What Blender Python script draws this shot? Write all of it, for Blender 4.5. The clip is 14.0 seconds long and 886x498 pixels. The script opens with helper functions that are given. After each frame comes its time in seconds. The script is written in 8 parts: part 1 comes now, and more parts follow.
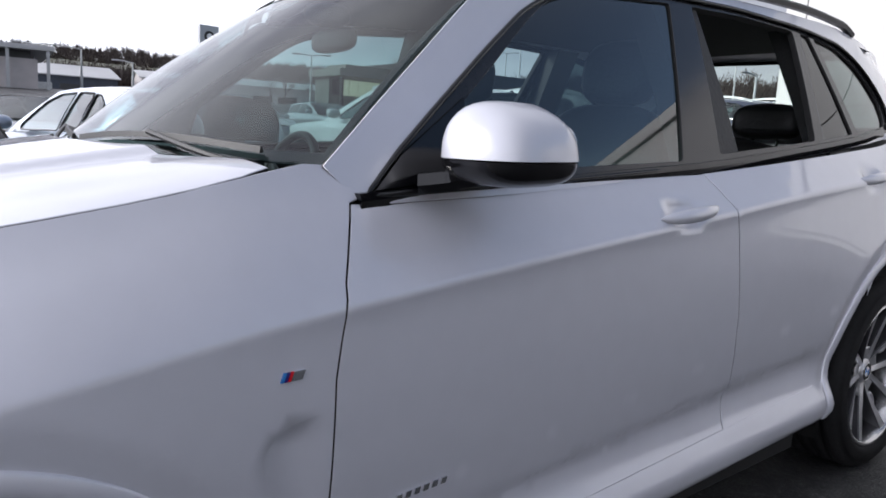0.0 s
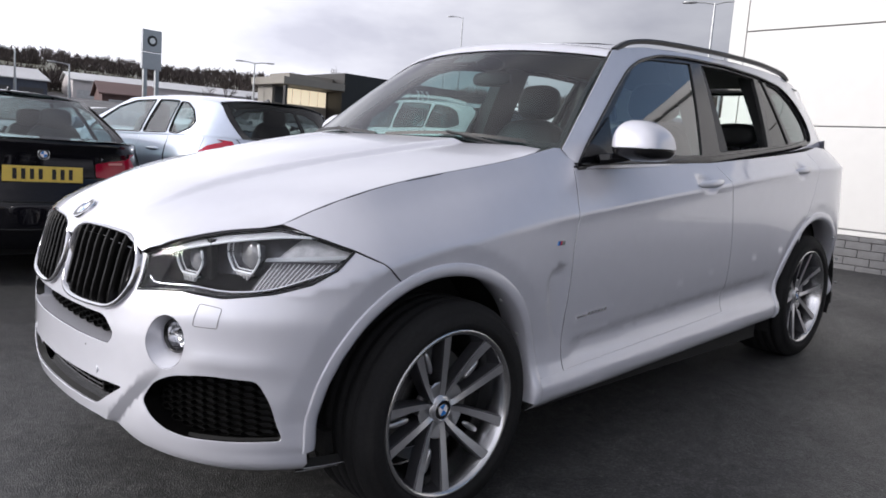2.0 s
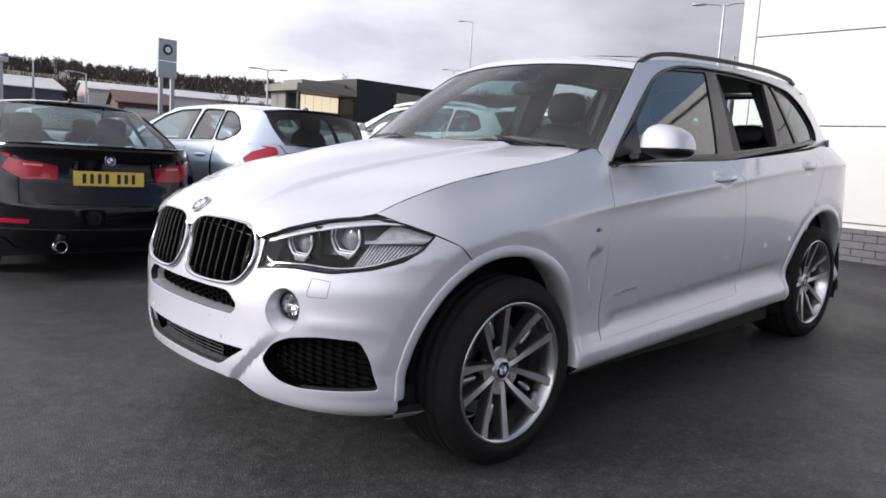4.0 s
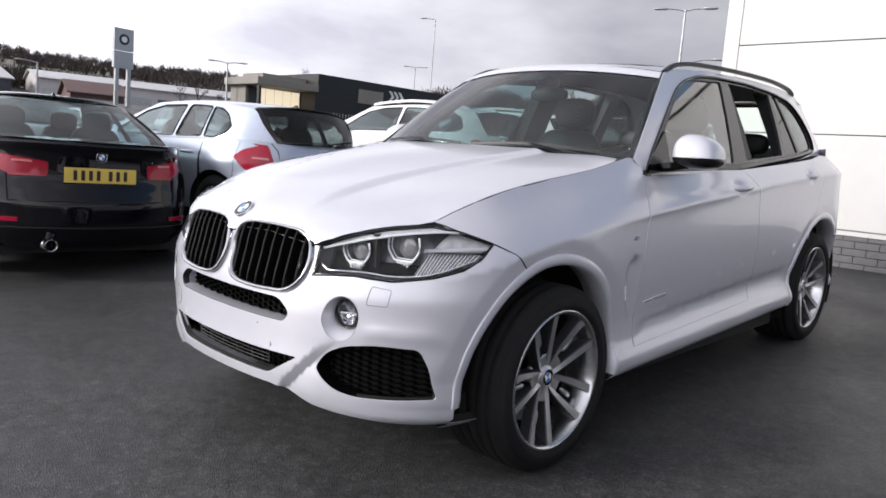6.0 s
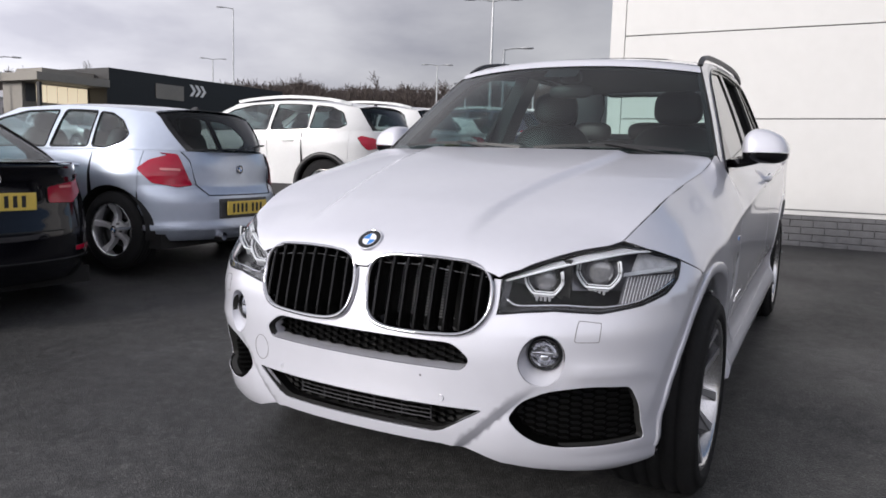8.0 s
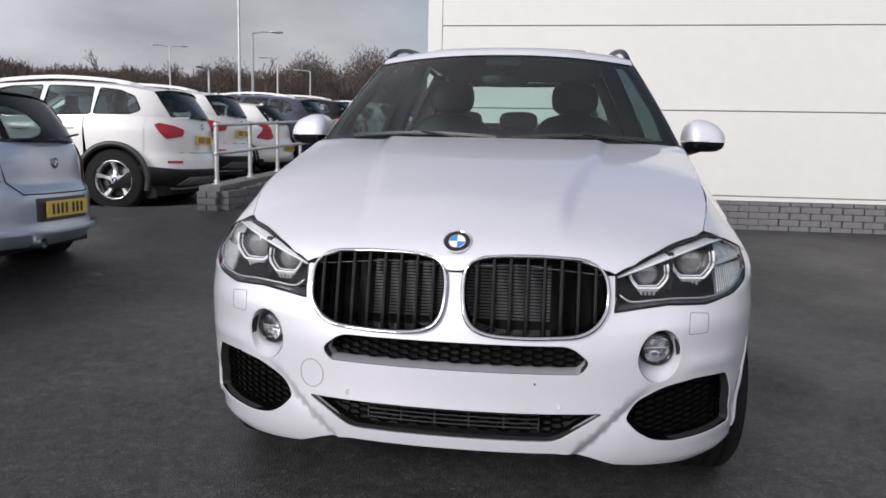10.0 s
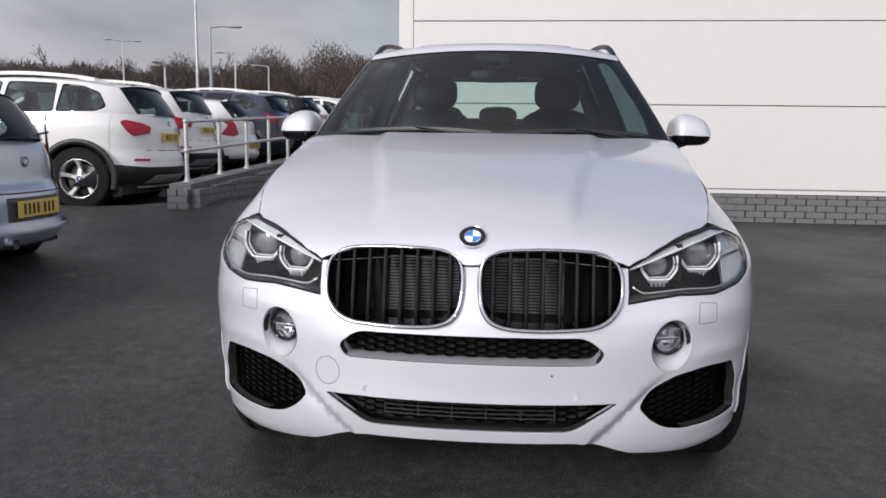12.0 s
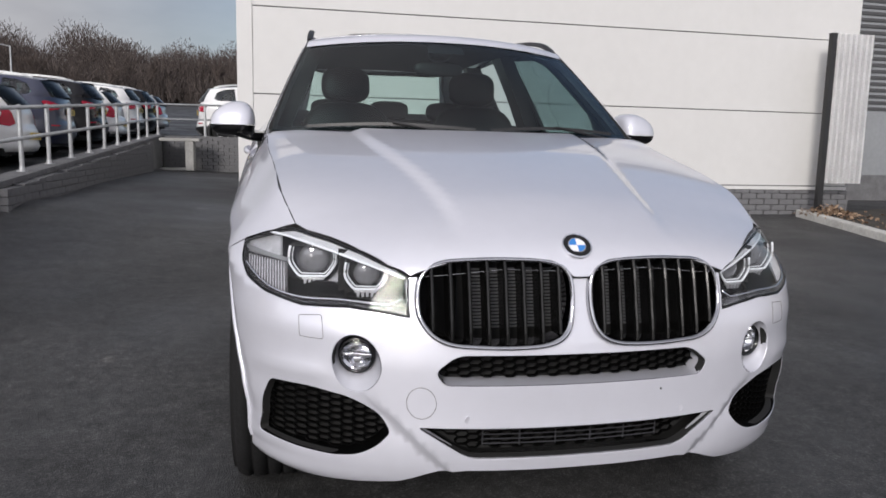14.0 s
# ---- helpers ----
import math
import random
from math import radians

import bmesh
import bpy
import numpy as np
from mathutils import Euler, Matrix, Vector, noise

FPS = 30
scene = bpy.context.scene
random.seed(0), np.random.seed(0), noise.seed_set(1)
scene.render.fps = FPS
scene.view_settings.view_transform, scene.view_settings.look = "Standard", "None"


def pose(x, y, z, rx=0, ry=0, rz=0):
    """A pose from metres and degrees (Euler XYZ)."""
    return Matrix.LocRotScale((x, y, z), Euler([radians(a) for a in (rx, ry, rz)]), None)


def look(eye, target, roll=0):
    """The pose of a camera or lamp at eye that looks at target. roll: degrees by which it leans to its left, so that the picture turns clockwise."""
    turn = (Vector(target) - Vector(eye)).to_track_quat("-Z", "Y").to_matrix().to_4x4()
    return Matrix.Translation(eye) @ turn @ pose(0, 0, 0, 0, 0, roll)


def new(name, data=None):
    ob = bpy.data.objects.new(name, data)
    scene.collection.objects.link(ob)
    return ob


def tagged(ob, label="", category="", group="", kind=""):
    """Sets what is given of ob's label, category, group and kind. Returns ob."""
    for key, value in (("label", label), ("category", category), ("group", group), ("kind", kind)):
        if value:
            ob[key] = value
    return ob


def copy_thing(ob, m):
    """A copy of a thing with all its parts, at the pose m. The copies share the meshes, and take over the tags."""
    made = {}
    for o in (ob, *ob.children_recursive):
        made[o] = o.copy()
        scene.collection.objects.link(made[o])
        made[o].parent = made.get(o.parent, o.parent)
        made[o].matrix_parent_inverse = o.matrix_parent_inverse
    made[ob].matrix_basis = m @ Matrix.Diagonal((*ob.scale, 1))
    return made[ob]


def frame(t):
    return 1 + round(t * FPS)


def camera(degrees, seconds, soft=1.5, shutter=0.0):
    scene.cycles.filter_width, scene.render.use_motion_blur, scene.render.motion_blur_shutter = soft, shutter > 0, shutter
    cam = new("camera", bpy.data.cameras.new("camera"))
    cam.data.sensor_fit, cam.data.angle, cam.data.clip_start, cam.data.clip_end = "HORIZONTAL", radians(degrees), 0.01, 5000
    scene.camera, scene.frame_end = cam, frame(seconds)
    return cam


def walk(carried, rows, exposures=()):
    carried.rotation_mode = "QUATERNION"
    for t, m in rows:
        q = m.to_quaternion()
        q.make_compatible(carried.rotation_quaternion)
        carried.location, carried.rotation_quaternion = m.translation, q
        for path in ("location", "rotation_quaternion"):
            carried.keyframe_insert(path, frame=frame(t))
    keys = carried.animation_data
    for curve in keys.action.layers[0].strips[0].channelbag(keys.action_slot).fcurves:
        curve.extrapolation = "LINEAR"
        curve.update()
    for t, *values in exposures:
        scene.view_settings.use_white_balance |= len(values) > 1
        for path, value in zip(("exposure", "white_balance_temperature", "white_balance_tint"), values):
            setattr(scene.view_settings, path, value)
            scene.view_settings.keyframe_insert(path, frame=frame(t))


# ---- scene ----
cam = camera(62.5, 14.0, soft=1.7)
# seconds, place in metres, turn in degrees
ROWS = [
    (0.0, 1.959, -0.018, 1.268, 81.55, -3.06, 52.02),
    (0.5, 2.084, -0.446, 1.240, 82.19, -4.60, 50.32),
    (1.0, 2.234, -0.872, 1.219, 82.92, -4.23, 49.04),
    (1.5, 2.371, -1.214, 1.189, 82.83, -4.67, 48.10),
    (2.0, 2.486, -1.558, 1.158, 82.71, -4.18, 46.62),
    (2.5, 2.633, -1.812, 1.140, 82.90, -3.66, 46.25),
    (3.0, 2.690, -1.938, 1.135, 82.98, -3.23, 47.13),
    (5.5, 2.646, -2.064, 1.145, 82.89, -4.21, 46.86),
    (6.0, 2.442, -2.240, 1.150, 82.95, -4.44, 44.06),
    (6.5, 2.204, -2.361, 1.130, 82.85, -3.76, 41.24),
    (7.0, 1.926, -2.492, 1.148, 83.03, -3.25, 37.40),
    (7.5, 1.618, -2.639, 1.151, 82.93, -2.78, 32.92),
    (8.0, 1.298, -2.680, 1.166, 83.01, -1.72, 28.69),
    (8.5, 0.945, -2.720, 1.164, 82.82, -1.77, 21.99),
    (11.0, 0.116, -2.854, 1.152, 82.47, -0.60, 5.59),
    (11.5, 0.112, -2.856, 1.151, 82.23, -0.56, 5.46),
    (12.0, 0.100, -2.856, 1.155, 82.23, -0.82, 5.20),
    (12.5, 0.022, -2.829, 1.157, 81.95, -0.89, 4.13),
    (13.0, -0.177, -2.735, 1.163, 81.96, -0.40, 0.39),
    (13.5, -0.460, -2.649, 1.162, 81.92, -1.26, -5.33),
    (14.0, -0.763, -2.580, 1.161, 82.02, -1.24, -12.27),
]
EXPOSURES = [(0.0, 0.5, 6200, 12), (0.6, 0.38, 6200, 12), (1.6, 0.44, 6350, 12), (3.0, 0.57, 6450, 12), (6.5, 0.57, 6500, 12), (8.5, 0.30, 6500, 12), (11.5, 0.26, 6500, 12), (14.0, 0.13, 6500, 12)]
walk(cam, [(t, pose(x, y, z, rx, ry, rz)) for t, x, y, z, rx, ry, rz in ROWS], EXPOSURES)


# ---- sky and sun: bright broken overcast ----
SUN_DIR = Vector((-0.42, -0.80, 0.38)).normalized()  # towards the light
world = bpy.data.worlds.new("overcast_sky")
scene.world = world
world.use_nodes = True
wn, wl = world.node_tree.nodes, world.node_tree.links
sky = wn.new("ShaderNodeTexSky")
sky.sky_type = "NISHITA"
sky.sun_disc = False
sky.sun_elevation = math.asin(SUN_DIR.z)
sky.sun_rotation = math.atan2(SUN_DIR.x, SUN_DIR.y)
sky.air_density, sky.dust_density, sky.ozone_density = 1.0, 1.0, 1.0
tc = wn.new("ShaderNodeTexCoord")
mp = wn.new("ShaderNodeMapping")
mp.inputs["Scale"].default_value = (1.0, 1.0, 2.6)
cl = wn.new("ShaderNodeTexNoise")
cl.inputs["Scale"].default_value = 2.2
cl.inputs["Detail"].default_value = 6.0
cl.inputs["Roughness"].default_value = 0.52
cr = wn.new("ShaderNodeValToRGB")
cr.color_ramp.elements[0].position, cr.color_ramp.elements[0].color = 0.36, (4.9, 4.9, 5.6, 1)
cr.color_ramp.elements[1].position, cr.color_ramp.elements[1].color = 0.66, (9.6, 9.6, 10.0, 1)
# the cloud is thinner, so brighter, towards the sun
dt = wn.new("ShaderNodeVectorMath")
dt.operation = "DOT_PRODUCT"
dt.inputs[1].default_value = SUN_DIR
mr = wn.new("ShaderNodeMapRange")
mr.inputs["From Min"].default_value, mr.inputs["From Max"].default_value = -0.5, 0.8
mr.inputs["To Min"].default_value, mr.inputs["To Max"].default_value = 0.42, 2.0
mu = wn.new("ShaderNodeVectorMath")
mu.operation = "SCALE"
mx = wn.new("ShaderNodeMix")
mx.data_type = "RGBA"
# the cloud breaks up behind the yard, away from the sun
br = wn.new("ShaderNodeVectorMath")
br.operation = "DOT_PRODUCT"
br.inputs[1].default_value = Vector((0.55, 0.75, 0.32)).normalized()
mb = wn.new("ShaderNodeMapRange")
mb.inputs["From Min"].default_value, mb.inputs["From Max"].default_value = 0.62, 0.96
mb.inputs["To Min"].default_value, mb.inputs["To Max"].default_value = 0.93, 0.12
wl.new(tc.outputs["Generated"], br.inputs[0])
wl.new(br.outputs["Value"], mb.inputs["Value"])
wl.new(mb.outputs["Result"], mx.inputs["Factor"])
bg = wn["Background"]
bg.inputs["Strength"].default_value = 0.102
wl.new(tc.outputs["Generated"], mp.inputs["Vector"])
wl.new(mp.outputs["Vector"], cl.inputs["Vector"])
wl.new(cl.outputs["Fac"], cr.inputs["Fac"])
wl.new(tc.outputs["Generated"], dt.inputs[0])
wl.new(dt.outputs["Value"], mr.inputs["Value"])
wl.new(cr.outputs["Color"], mu.inputs[0])
# the cloud deck is heavier overhead than low down
sp = wn.new("ShaderNodeSeparateXYZ")
mz = wn.new("ShaderNodeMapRange")
mz.inputs["From Min"].default_value, mz.inputs["From Max"].default_value = 0.05, 0.8
mz.inputs["To Min"].default_value, mz.inputs["To Max"].default_value = 1.15, 0.54
mm = wn.new("ShaderNodeMath")
mm.operation = "MULTIPLY"
wl.new(tc.outputs["Generated"], sp.inputs[0])
wl.new(sp.outputs["Z"], mz.inputs["Value"])
wl.new(mr.outputs["Result"], mm.inputs[0])
wl.new(mz.outputs["Result"], mm.inputs[1])
wl.new(mm.outputs[0], mu.inputs["Scale"])
wl.new(sky.outputs["Color"], mx.inputs["A"])
wl.new(mu.outputs["Vector"], mx.inputs["B"])
wl.new(mx.outputs["Result"], bg.inputs["Color"])

sun = new("sun", bpy.data.lights.new("sun", "SUN"))
sun.data.energy = 2.3
sun.data.angle = radians(14)
sun.data.color = (1.0, 0.96, 0.9)
sun.matrix_world = look(SUN_DIR * 30, (0, 0, 0))


# ---- materials ----
def material(name, color, rough=0.5, metal=0.0, coat=0.0, var=0.0, var_scale=4.0, bump=0.0, bump_scale=60.0, spec=0.5):
    """A surface with two scales of tone and a fine relief."""
    m = bpy.data.materials.new(name)
    m.use_nodes = True
    n, l = m.node_tree.nodes, m.node_tree.links
    b = n["Principled BSDF"]
    b.inputs["Base Color"].default_value = (*color, 1)
    b.inputs["Roughness"].default_value = rough
    b.inputs["Metallic"].default_value = metal
    b.inputs["Coat Weight"].default_value = coat
    b.inputs["Coat Roughness"].default_value = 0.03
    b.inputs["Specular IOR Level"].default_value = spec
    if var or bump:
        c = n.new("ShaderNodeTexCoord")
    if var:
        t1, t2 = n.new("ShaderNodeTexNoise"), n.new("ShaderNodeTexNoise")
        t1.inputs["Scale"].default_value, t2.inputs["Scale"].default_value = var_scale, var_scale * 11
        t1.inputs["Detail"].default_value = t2.inputs["Detail"].default_value = 5
        mt = n.new("ShaderNodeMath")
        mt.operation = "ADD"
        mp = n.new("ShaderNodeMapRange")
        mp.inputs["From Min"].default_value, mp.inputs["From Max"].default_value = 0.7, 1.3
        mp.inputs["To Min"].default_value, mp.inputs["To Max"].default_value = 1 - var, 1 + var
        sc = n.new("ShaderNodeVectorMath")
        sc.operation = "SCALE"
        sc.inputs[0].default_value = color
        l.new(c.outputs["Object"], t1.inputs["Vector"])
        l.new(c.outputs["Object"], t2.inputs["Vector"])
        l.new(t1.outputs["Fac"], mt.inputs[0])
        l.new(t2.outputs["Fac"], mt.inputs[1])
        l.new(mt.outputs[0], mp.inputs["Value"])
        l.new(mp.outputs["Result"], sc.inputs["Scale"])
        l.new(sc.outputs["Vector"], b.inputs["Base Color"])
    if bump:
        t3, bp = n.new("ShaderNodeTexNoise"), n.new("ShaderNodeBump")
        t3.inputs["Scale"].default_value, t3.inputs["Detail"].default_value = bump_scale, 4
        bp.inputs["Strength"].default_value, bp.inputs["Distance"].default_value = bump, 0.01
        l.new(c.outputs["Object"], t3.inputs["Vector"])
        l.new(t3.outputs["Fac"], bp.inputs["Height"])
        l.new(bp.outputs["Normal"], b.inputs["Normal"])
    return m


def glass(name, color, rough=0.0, ior=1.45, grazing=5.0):
    """Thin tinted pane: part clear, part mirror."""
    m = bpy.data.materials.new(name)
    m.use_nodes = True
    n, l = m.node_tree.nodes, m.node_tree.links
    n.remove(n["Principled BSDF"])
    tr, gl, mi, lw, pw, mr = (n.new("ShaderNode" + k) for k in ("BsdfTransparent", "BsdfGlossy", "MixShader", "LayerWeight", "Math", "MapRange"))
    tr.inputs["Color"].default_value = (*color, 1)
    gl.inputs["Roughness"].default_value = rough
    lw.inputs["Blend"].default_value = 0.5
    pw.operation = "POWER"
    pw.inputs[1].default_value = grazing
    mr.inputs["To Min"].default_value = ((ior - 1) / (ior + 1)) ** 2
    l.new(lw.outputs["Facing"], pw.inputs[0])
    l.new(pw.outputs[0], mr.inputs["Value"])
    l.new(mr.outputs["Result"], mi.inputs[0])
    l.new(tr.outputs[0], mi.inputs[1])
    l.new(gl.outputs[0], mi.inputs[2])
    l.new(mi.outputs[0], n["Material Output"].inputs["Surface"])
    return m


def paint(name, color, metal=0.0, rough=0.35, dirt=0.03):
    m = material(name, color, rough=rough, metal=metal, coat=1.0, var=dirt, var_scale=1.7)
    return m


M_WHITE = paint("white_mineral_paint", (0.565, 0.57, 0.625), metal=0.25, rough=0.36, dirt=0.02)
M_BLACKPAINT = material("black_paint", (0.003, 0.003, 0.005), rough=0.12, coat=0.6, spec=0.12, var=0.03, var_scale=1.7)
M_SILVERBLUE = paint("silver_blue_paint", (0.44, 0.49, 0.585), metal=0.6, rough=0.35)
M_WHITE2 = paint("plain_white_paint", (0.66, 0.66, 0.66), rough=0.4)
M_DARKBLUE = paint("dark_blue_paint", (0.012, 0.016, 0.045), rough=0.3)
M_DARKGREY = paint("dark_grey_paint", (0.03, 0.03, 0.034), metal=0.3, rough=0.3)
M_SILVER = paint("silver_paint", (0.4, 0.41, 0.42), metal=0.6, rough=0.35)
M_GLOSSBLACK = material("gloss_black_trim", (0.004, 0.004, 0.005), rough=0.12)
M_SATINBLACK = material("satin_black_plastic", (0.012, 0.012, 0.013), rough=0.45, var=0.2, bump=0.1, bump_scale=300)
M_GREYTRIM = material("grey_plastic_trim", (0.05, 0.05, 0.052), rough=0.5, var=0.15)
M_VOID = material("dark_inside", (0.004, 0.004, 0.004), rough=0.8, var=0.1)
M_RUBBER = material("tyre_rubber", (0.009, 0.009, 0.0095), spec=0.25, rough=0.85, var=0.25, var_scale=8, bump=0.25, bump_scale=120)
M_CHROME = material("chrome", (0.72, 0.72, 0.74), rough=0.07, metal=1.0)
M_ALU = material("turned_aluminium", (0.58, 0.58, 0.60), rough=0.3, metal=0.85, var=0.05)
M_ALUDARK = material("grey_wheel_paint", (0.045, 0.045, 0.05), rough=0.35, metal=0.3, var=0.08)
M_FIN = material("dull_radiator_fins", (0.22, 0.22, 0.23), rough=0.5, metal=0.5, var=0.1)
M_LIP = material("bright_wheel_lip", (0.55, 0.55, 0.56), rough=0.22, metal=1.0, var=0.05)
M_IRON = material("brake_disc_iron", (0.2, 0.2, 0.2), rough=0.4, metal=0.9, var=0.1)
M_GLASS = glass("tinted_glass", (0.64, 0.76, 0.76), ior=1.85)
M_SIDEGLASS = glass("dark_tinted_side_glass", (0.42, 0.56, 0.56), ior=1.75, grazing=2.6)
M_REARGLASS = glass("pale_green_rear_glass", (0.90, 1.0, 0.95))
M_SCREEN = glass("windscreen_glass", (0.52, 0.64, 0.63), ior=1.75)
M_PRIVACY = glass("dark_rear_glass", (0.10, 0.13, 0.13), ior=1.6, grazing=4.0)
M_PILLAR = material("black_pillar_gloss", (0.018, 0.018, 0.02), rough=0.16, var=0.1)
M_LENS = glass("clear_lens", (0.97, 0.98, 0.99), ior=1.3)
M_RED = material("red_lamp_lens", (0.34, 0.002, 0.024), rough=0.12, coat=0.1, var=0.12, var_scale=14)
M_REDBRIGHT = material("pale_red_lamp_band", (0.62, 0.20, 0.21), rough=0.1, coat=0.5)
M_PLATE = material("yellow_plate", (0.66, 0.48, 0.09), rough=0.35, var=0.05)
M_INK = material("black_ink", (0.01, 0.01, 0.01), rough=0.5)
M_BLUE = material("blue_enamel", (0.02, 0.17, 0.5), rough=0.15, coat=1.0)
M_ENAMEL = material("white_enamel", (0.75, 0.75, 0.76), rough=0.15, coat=1.0)
M_VIOLET = material("violet_enamel", (0.03, 0.02, 0.16), rough=0.2)
M_REDENAMEL = material("red_enamel", (0.55, 0.01, 0.02), rough=0.2)
M_LEATHER = material("black_leather", (0.012, 0.012, 0.013), rough=0.5, var=0.2, bump=0.2, bump_scale=90)
M_LAMPHOUSE = material("grey_lamp_lining", (0.20, 0.20, 0.215), rough=0.24, metal=0.5, var=0.1)
M_REFLECTOR = material("lamp_reflector", (0.6, 0.6, 0.62), rough=0.12, metal=1.0)
M_RING = material("clear_light_ring", (0.75, 0.77, 0.8), rough=0.12, coat=1.0)
M_STEEL = material("galvanised_steel", (0.42, 0.43, 0.44), rough=0.45, metal=0.7, var=0.18, var_scale=6, bump=0.08)
M_WALL = material("white_cladding", (0.56, 0.555, 0.545), rough=0.45, var=0.025, var_scale=0.7, bump=0.03, bump_scale=9)
M_SEAM = material("grey_sealant", (0.16, 0.16, 0.16), rough=0.8)
M_BRICK = material("grey_brick", (0.115, 0.115, 0.12), rough=0.85, var=0.3, var_scale=9, bump=0.5, bump_scale=70)
M_MORTAR = material("grey_mortar", (0.2, 0.2, 0.2), rough=0.95, var=0.2, var_scale=8, bump=0.5, bump_scale=120)
M_CONCRETE = material("pale_concrete", (0.36, 0.355, 0.34), rough=0.9, var=0.22, var_scale=3, bump=0.4, bump_scale=60)
M_BLACKSTEEL = material("black_powder_coat", (0.012, 0.012, 0.013), rough=0.5, var=0.2)
M_MESH = material("matt_black_mesh", (0.0015, 0.0015, 0.0015), rough=0.6, spec=0.04)
M_WHEEL = material("silver_wheel_paint", (0.66, 0.66, 0.68), rough=0.28, metal=0.4, var=0.06)


# ---- heights of the ground ----
def soft(v, k=1.2):
    """Smooth ramp: 0 below, v above."""
    return k * math.log1p(math.exp(max(-40.0, min(40.0, v / k))))


def ramp(v):
    v = min(1.0, max(0.0, v))
    return v * v * (3 - 2 * v)


FAR_Z = ((0, 0.3), (12, 0.55), (30, 1.7), (55, 3.2), (90, 4.6), (110, 6.4), (200, 11.0), (300, 22.0), (400, 32.0), (600, 35.0), (1400, 35.0))


def far_z(r):
    for (a, za), (b, zb) in zip(FAR_Z, FAR_Z[1:]):
        if r <= b:
            return za + (zb - za) * (r - a) / (b - a)
    return FAR_Z[-1][1]


def yard_z(x, y):
    """The yard rises towards the back and, behind the bonnet's level, to the left."""
    r = 0.025 * min(y, 8.0) + 0.085 * (soft(y - 3.4, 0.5) - soft(y - 6.4, 0.5))
    r += (0.022 * (soft(y, 0.4) - soft(y - 3.2, 0.5)) - 0.0235 * (soft(y - 3.6, 0.5) - soft(y - 6.6, 0.5))) * ramp((x + 2.4) / 1.0)
    r += 0.16 * math.exp(-((x + 3.2) / 0.9) ** 2 - ((y - 4.9) / 1.1) ** 2)
    return r + 0.08 * (soft(-x - 1.6, 0.6) - soft(-x - 4.6, 0.8)) * ramp((y + 0.6) / 3.5)


def upper_z(x, y):
    return 0.33 + 0.058 * (soft(y - 5.0, 0.5) - soft(y - 22.0, 3.0))


def ground_z(x, y):
    r = math.hypot(x, y)
    a = yard_z(x, y)
    k = ramp((-3.36 - x) / 0.08) * ramp((y - 4.95) / 0.2)
    if k > 0:
        a = a * (1 - k) + upper_z(x, y) * k
    if x > -3.4 and y > 14.3:
        a += (upper_z(x, y) - a) * ramp((y - 14.3) / 0.1)
    j = ramp((r - 17.0) / 16.0)
    return a * (1 - j) + far_z(r) * j


def mesh_object(name, bm, mat, parent=None, label="", smooth=False):
    me = bpy.data.meshes.new(name)
    bm.to_mesh(me)
    bm.free()
    if smooth:
        me.shade_smooth()
    for m in mat if isinstance(mat, (list, tuple)) else [mat]:
        me.materials.append(m)
    ob = new(name, me)
    if parent:
        ob.parent = parent
    if label:
        tagged(ob, label)
    return ob


part = mesh_object


def box(bm, x0, x1, y0, y1, z0, z1, bevel=0.0):
    g = bmesh.ops.create_cube(bm, size=1, matrix=Matrix.Translation(((x0 + x1) / 2, (y0 + y1) / 2, (z0 + z1) / 2)) @ Matrix.Diagonal((x1 - x0, y1 - y0, z1 - z0, 1)))
    if bevel:
        es = list({e for v in g["verts"] for e in v.link_edges})
        bmesh.ops.bevel(bm, geom=es, offset=bevel, segments=2, affect="EDGES", profile=0.6)
    return bm


